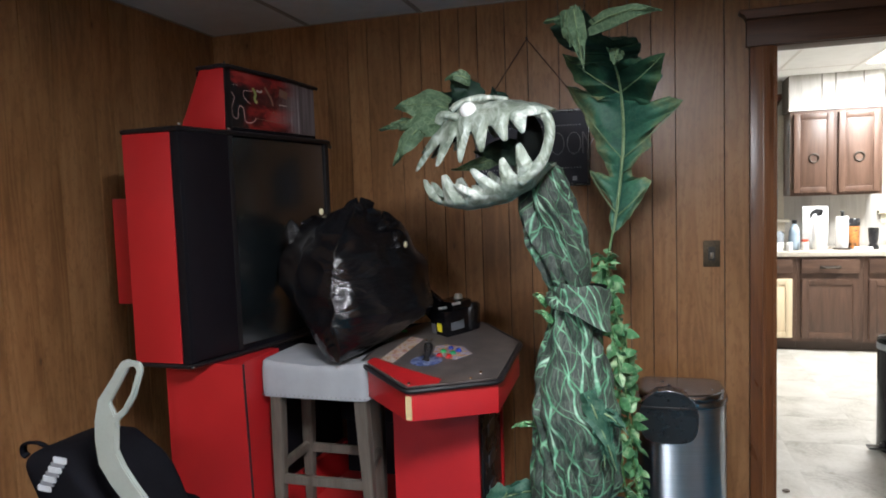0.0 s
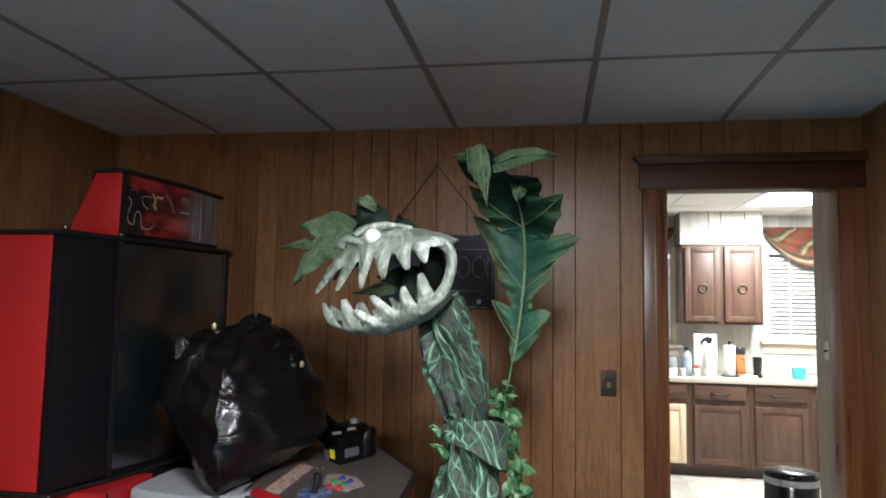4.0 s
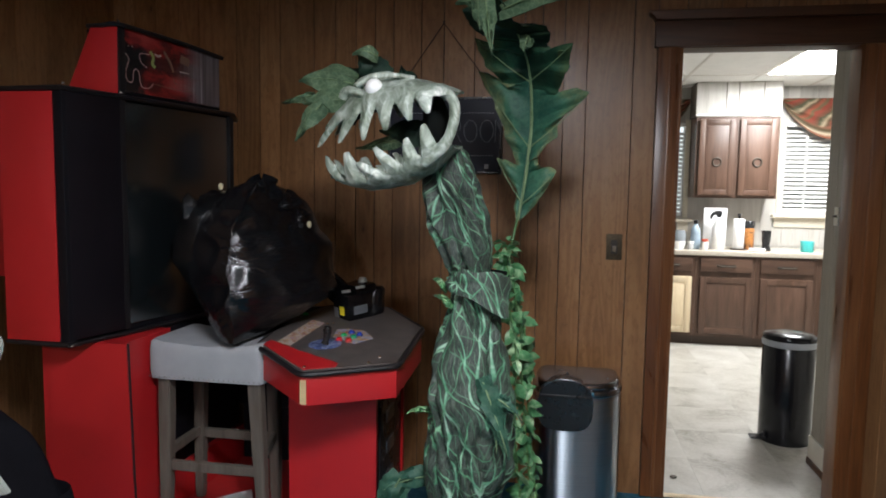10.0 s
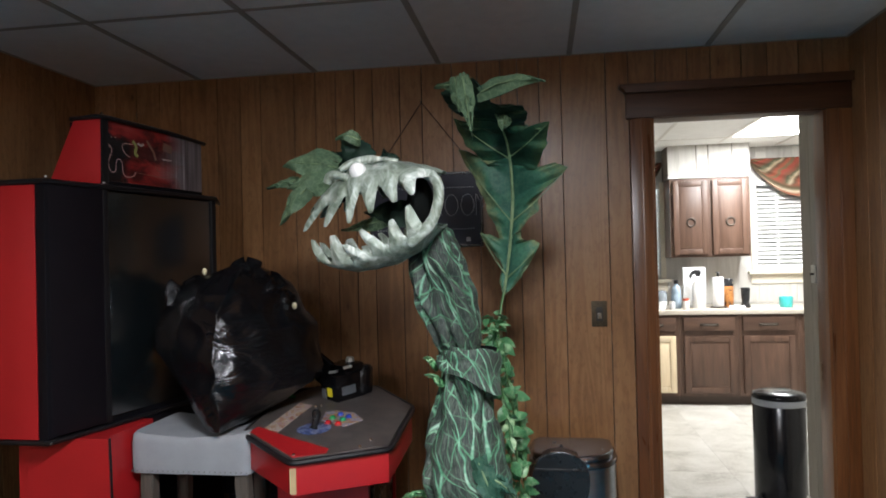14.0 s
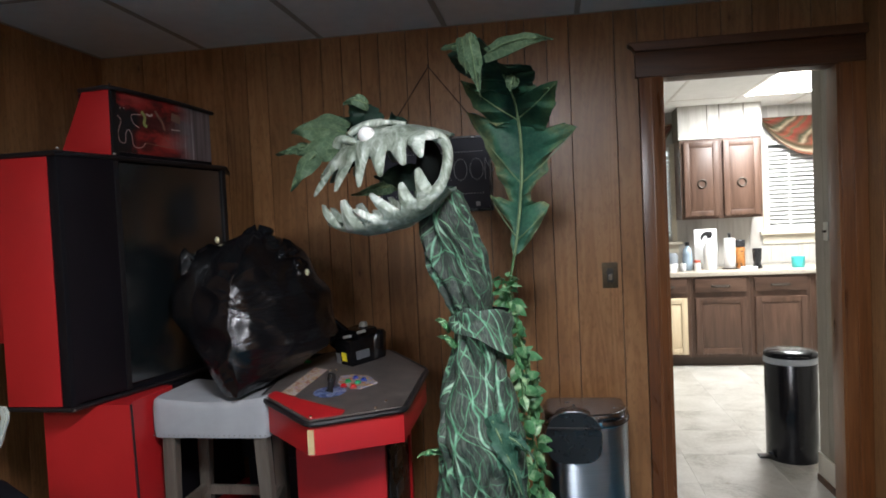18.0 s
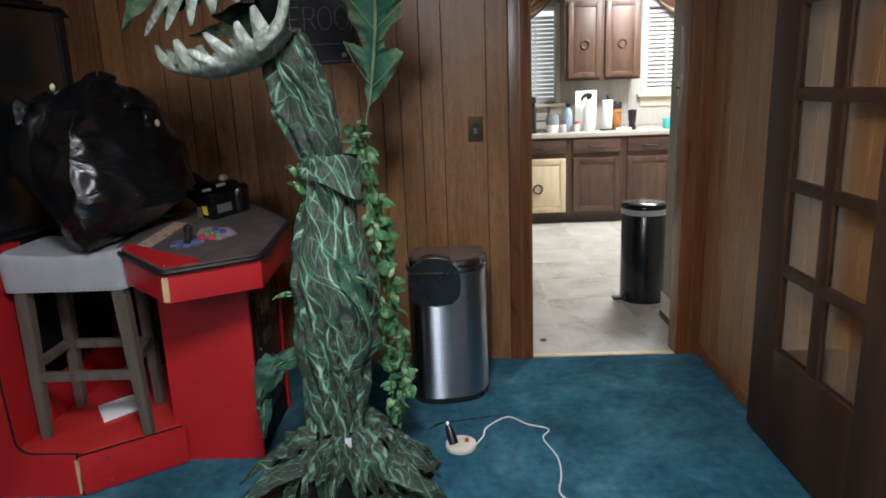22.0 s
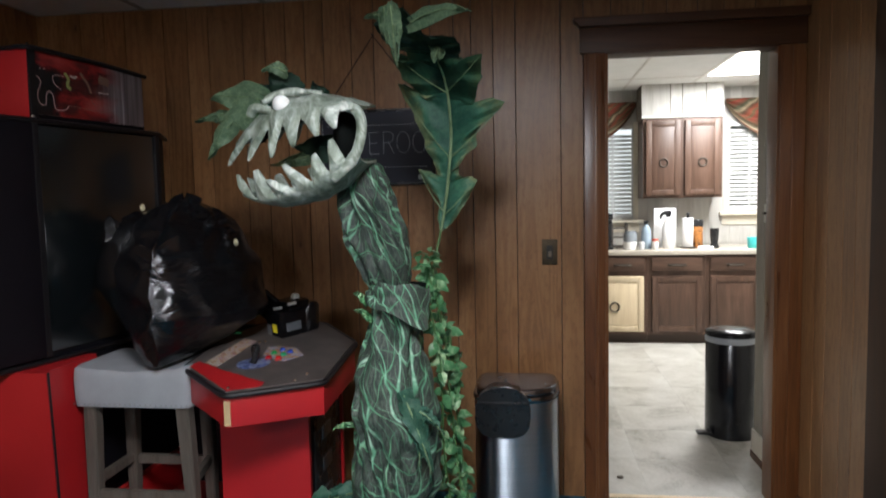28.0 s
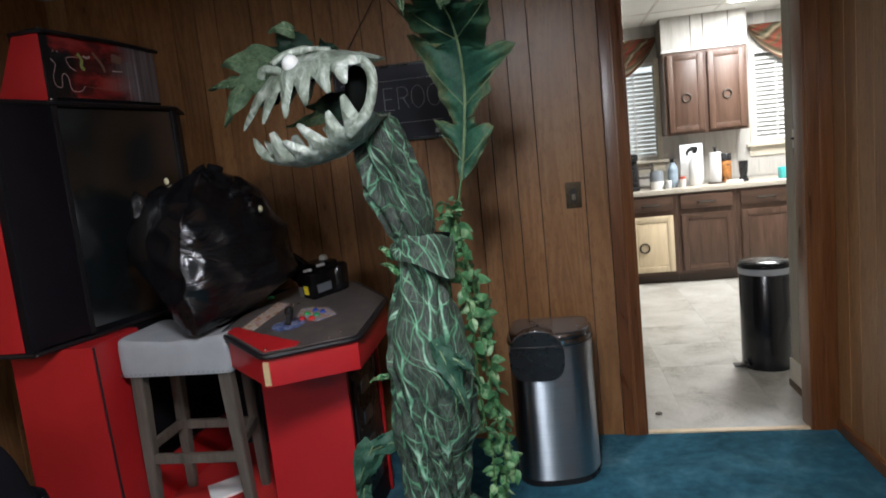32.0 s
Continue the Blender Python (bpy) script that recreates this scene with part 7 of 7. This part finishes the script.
# ---------------------------------------------------------------- kitchen cabinets


def ring_pull(parent, x, y, z, r):
    k = r / 0.034
    plate = part("pull_plate", slab([(x + k * a, z + k * b) for a, b in ((-0.014, 0.055), (-0.006, 0.058), (0, 0.070), (0.006, 0.058), (0.014, 0.055), (0.018, 0.02), (0.010, 0.008), (0, -0.004), (-0.010, 0.008), (-0.018, 0.02))], y - 0.006, y - 0.0005, 0.001), IRON, parent, "dark brass backplate")
    pts = [(x + r * math.sin(a), y - 0.014, z + r * math.cos(a)) for a in [2 * math.pi * k / 20 for k in range(21)]]
    part("ring", tube(pts, 0.0075, 8), IRON, plate, "dark brass ring pull")


def panel_door(parent, x0, x1, z0, z1, y, material, name="door"):
    d = part(name, box(x0, x1, y - 0.020, y - 0.001, z0, z1, 0.004), material, parent)
    f = 0.055 if z1 - z0 > 0.3 else 0.03
    for a in ((x0 + 0.004, x0 + f, z0 + 0.004, z1 - 0.004), (x1 - f, x1 - 0.004, z0 + 0.004, z1 - 0.004)):
        part("stile", box(a[0], a[1], y - 0.030, y - 0.0195, a[2], a[3], 0.004), material, d)
    for a in ((x0 + f, x1 - f, z0 + 0.004, z0 + f), (x0 + f, x1 - f, z1 - f, z1 - 0.004)):
        part("rail", box(a[0], a[1], y - 0.030, y - 0.0195, a[2], a[3], 0.004), material, d)
    part("moulding", box(x0 + f, x1 - f, y - 0.0245, y - 0.0195, z0 + f, z1 - f, 0.004), material, d)
    part("flat_panel", box(x0 + f + 0.014, x1 - f - 0.014, y - 0.0262, y - 0.0240, z0 + f + 0.014, z1 - f - 0.014, 0.002), material, d)
    return d


YB = 6.58
for x0, x1, door_m, knob in ((0.25, 0.93, CABINET, False), (0.945, 1.405, MAPLE, True), (1.405, 1.925, CABINET, False), (1.925, 2.44, CABINET, False), (2.44, 3.0, CABINET, False)):
    unit = thing("base_cabinet", ((x0 + x1) / 2, YB, 0), "brown kitchen base cabinet with an unfinished pale door" if knob else "brown wooden kitchen base cabinet with a drawer", "cabinet", "kitchen base cabinets")
    part("body", box(x0 + 0.001, x1 - 0.001, YB, KY1 - 0.01, 0.085, 0.835), CABINET, unit, smooth=0)
    part("kick_board", box(x0 + 0.001, x1 - 0.001, YB + 0.05, YB + 0.07, 0.0, 0.085), plain("dark_kick", (0.05, 0.03, 0.02), 0.6), unit, smooth=0)
    dr = part("drawer", box(x0 + 0.035, x1 - 0.035, YB - 0.022, YB - 0.001, 0.690, 0.815, 0.006), CABINET_X, unit)
    xm = (x0 + x1) / 2
    part("handle", tube(smooth_path([(xm - 0.075, YB - 0.022, 0.745), (xm - 0.05, YB - 0.045, 0.742), (xm, YB - 0.048, 0.742), (xm + 0.05, YB - 0.045, 0.742), (xm + 0.075, YB - 0.022, 0.745)], 4), 0.008, 8), IRON, dr, "dark brass pull")
    part("backplate", box(xm - 0.085, xm + 0.085, YB - 0.025, YB - 0.0215, 0.733, 0.757, 0.002), IRON, dr)
    d = panel_door(unit, x0 + 0.035, x1 - 0.035, 0.115, 0.640, YB, door_m)
    if knob:
        ring_pull(d, 1.10, YB - 0.020, 0.35, 0.042)
worktop = solo("worktop", prism([(0.25, YB - 0.035), (3.0, YB - 0.035), (3.0, KY1 - 0.008), (0.25, KY1 - 0.008)], 0.838, 0.880, 0.006), COUNTER, "speckled beige laminate kitchen worktop", "worktop")
upper = thing("wall_cabinet", (1.78, 6.9, 1.36), "brown two-door kitchen wall cabinet with ring pulls", "wall cabinet")
YU = 6.875
part("body", box(1.405, 2.14, YU, KY1 - 0.008, 1.362, 2.125), CABINET, upper, smooth=0)
for x0, x1, rx in ((1.428, 1.752, 1.595), (1.790, 2.120, 1.955)):
    d = panel_door(upper, x0, x1, 1.385, 2.10, YU, CABINET)
    ring_pull(d, rx, YU - 0.020, 1.700, 0.038)
    for z in (1.45, 2.03):
        part("hinge", box(x0 - 0.014 if x0 < 1.5 else x1, x0 if x0 < 1.5 else x1 + 0.012, YU - 0.008, YU - 0.001, z - 0.03, z + 0.03, 0.002), BRASS, upper)
soffit = thing("soffit", (1.78, 6.9, 2.14), "pale panelled soffit above the wall cabinet", "soffit", kind="structure")
part("core", box(1.395, 2.15, YU + 0.008, KY1 - 0.008, 2.130, KCEIL - 0.001), plain("soffit_shadow_gap", (0.14, 0.125, 0.10), 0.8), soffit, smooth=0)
for a, b in ((1.395, 1.657), (1.667, 1.767), (1.777, 1.987), (1.997, 2.15)):
    part("board", box(a, b, YU + 0.002, YU + 0.008, 2.145, KCEIL - 0.001), PALEPANEL, soffit, smooth=0)
part("trim_strip", box(1.39, 2.155, YU - 0.014, YU + 0.002, 2.128, 2.150, 0.004), plain("white_moulding", (0.7, 0.69, 0.65), 0.5), soffit)

# ---------------------------------------------------------------- things on the worktop
Z = 0.881


def bottle(name, x, y, profile, material, label, cat, cap=None):
    ob = thing(name, (x, y, Z), label, cat)
    part("body", lathe(profile, (x, y, Z), 20), material, ob, smooth=50)
    if cap:
        part("cap", lathe(cap[0], (x, y, Z), 16), cap[1], ob, smooth=50)
    return ob


maker = thing("coffee_maker", (1.03, 6.85, Z), "black coffee maker on the worktop", "coffee maker")
part("body", box(0.955, 1.105, 6.78, 6.98, Z, Z + 0.33, 0.015), PLASTIC, maker)
part("top", box(0.95, 1.11, 6.74, 6.98, Z + 0.28, Z + 0.345, 0.015), PLASTIC, maker)
part("foot", box(0.955, 1.105, 6.68, 6.78, Z, Z + 0.03, 0.008), PLASTIC, maker)
rack = thing("wooden_rack", (1.19, 6.95, Z), "small brown wooden rack on the worktop", "rack")
for k in range(3):
    part("shelf", box(1.12, 1.27, 6.90, 7.02, Z + 0.005 + 0.09 * k, Z + 0.02 + 0.09 * k), GREYWOOD, rack, smooth=0)
for x in (1.12, 1.26):
    part("side", box(x - 0.008, x + 0.008, 6.90, 7.02, Z, Z + 0.24), GREYWOOD, rack, smooth=0)
bottle("glass_jar", 1.265, 6.72, [(0.055, 0), (0.062, 0.01), (0.062, 0.15), (0.05, 0.165), (0.05, 0.175)], plain("smoky_jar", (0.20, 0.22, 0.24), 0.15), "smoky glass jar with a white label", "jar", ([(0.0635, 0.0), (0.0635, 0.075)], WHITEPL))
bottle("water_bottle", 1.42, 6.76, [(0.040, 0), (0.046, 0.01), (0.046, 0.12), (0.042, 0.135), (0.046, 0.15), (0.036, 0.20), (0.018, 0.225), (0.018, 0.24)], plain("pale_blue_bottle", (0.30, 0.38, 0.45), 0.15), "pale blue plastic water bottle with dark cap", "bottle", ([(0.022, 0.236), (0.022, 0.268), (0.012, 0.272)], PLASTIC))
bottle("spice_jar", 1.49, 6.68, [(0.028, 0), (0.03, 0.005), (0.03, 0.07), (0.026, 0.078)], plain("white_jar", (0.7, 0.68, 0.64), 0.35), "small white spice jar with a red lid", "jar", ([(0.03, 0.078), (0.03, 0.10)], plain("red_lid", (0.5, 0.09, 0.05), 0.4)))
bottle("spice_jar", 1.36, 6.66, [(0.026, 0), (0.028, 0.005), (0.028, 0.05), (0.024, 0.056)], plain("grey_jar", (0.5, 0.5, 0.5), 0.35), "small grey spice jar with a white lid", "jar", ([(0.028, 0.056), (0.028, 0.075)], WHITEPL))
card = solo("white_board", box(1.515, 1.725, 6.90, 6.925, Z, Z + 0.385, 0.004), plain("glossy_white", (0.82, 0.82, 0.81), 0.3), "white board leaning behind the spray bottle", "board")
spray = bottle("spray_bottle", 1.625, 6.78, [(0.05, 0), (0.056, 0.01), (0.056, 0.20), (0.03, 0.27), (0.02, 0.30)], WHITEPL, "white spray bottle with a black trigger head", "spray bottle")
part("trigger_head", slab([(1.545, Z + 0.31), (1.565, Z + 0.345), (1.60, Z + 0.365), (1.65, Z + 0.36), (1.655, Z + 0.335), (1.64, Z + 0.30), (1.61, Z + 0.30), (1.60, Z + 0.325), (1.575, Z + 0.315), (1.556, Z + 0.275)], 6.765, 6.795, 0.004), PLASTIC, spray, "black trigger head")
towel = bottle("paper_towel_roll", 1.812, 6.80, [(0.047, 0.012), (0.050, 0.015), (0.050, 0.285), (0.047, 0.29)], PAPER, "white paper towel roll on a stand", "paper towel", ([(0.012, 0.28), (0.012, 0.325), (0.02, 0.33), (0.012, 0.34)], PLASTIC))
part("stand", lathe([(0.075, 0), (0.075, 0.010), (0.02, 0.014)], (1.812, 6.80, Z), 24), IRON, towel)
bottle("sauce_jar", 1.915, 6.86, [(0.045, 0), (0.05, 0.01), (0.05, 0.19), (0.042, 0.21)], print_material("amber_contents", [(0.35, (0.06, 0.03, 0.02)), (0.5, (0.5, 0.2, 0.05)), (0.65, (0.12, 0.06, 0.03))], 14), "amber jar with a black lid", "jar", ([(0.052, 0.205), (0.052, 0.265), (0.048, 0.27)], PLASTIC))
grinder = bottle("grinder", 2.045, 6.76, [(0.042, 0), (0.046, 0.01), (0.03, 0.05), (0.038, 0.09), (0.042, 0.185), (0.036, 0.19)], PLASTIC, "small black coffee grinder", "grinder")
part("cord", tube(smooth_path([(2.01, 6.72, Z + 0.02), (1.97, 6.68, Z + 0.008), (1.92, 6.67, Z + 0.006)], 4), 0.006, 6), PLASTIC, grinder)
solo("dish_cloth", prism([(1.86, 6.62), (1.99, 6.60), (2.02, 6.66), (1.88, 6.70)], Z, Z + 0.028, 0.01), PAPER, "folded white cloth on the worktop", "cloth")
bottle("mug", 2.395, 6.74, [(0.05, 0), (0.055, 0.006), (0.058, 0.10), (0.054, 0.10), (0.052, 0.012)], CYAN, "turquoise plastic mug on the worktop", "mug")

# ---------------------------------------------------------------- pedal bin
pedal = thing("pedal_bin", (1.475, 4.16, 0), "black pedal bin with a white liner rim", "waste bin")
BX, BY = 1.470, 4.155
part("body", lathe([(0.135, 0), (0.138, 0.01), (0.138, 0.555), (0.134, 0.56)], (BX, BY, 0), 36), plain("gloss_black", (0.007, 0.007, 0.009), 0.2, spec=0.35), pedal, smooth=50)
part("liner", lathe([(0.1405, 0.553), (0.1415, 0.556), (0.1415, 0.585), (0.138, 0.59)], (BX, BY, 0), 36), plain("grey_white_liner", (0.30, 0.315, 0.33), 0.4), pedal, "overhanging white bin liner", smooth=50)
part("lid", lathe([(0.142, 0.588), (0.143, 0.594), (0.143, 0.606), (0.13, 0.618), (0.08, 0.627), (0.0005, 0.629)], (BX, BY, 0), 36), plain("gloss_black_lid", (0.008, 0.008, 0.009), 0.20, 0, 0.3, 30, 0.3, 0.2), pedal, "glossy domed lid", smooth=50)
bm = box(BX - 0.20, BX - 0.12, BY - 0.085, BY - 0.025, 0.018, 0.032, 0.005)
part("pedal", bm, PLASTIC, pedal, "black foot pedal")
part("pedal_arm", tube([(BX - 0.14, BY - 0.055, 0.028), (BX - 0.10, BY - 0.05, 0.055)], 0.015, 8), PLASTIC, pedal)
solo("floor_scrap", prism([(0.740, 3.470), (0.757, 3.455), (0.774, 3.466), (0.768, 3.487), (0.751, 3.482)], 0.001, 0.010, 0.002), plain("grey_scrap", (0.12, 0.10, 0.08), 0.8), "crumpled grey scrap on the kitchen floor", "scrap")
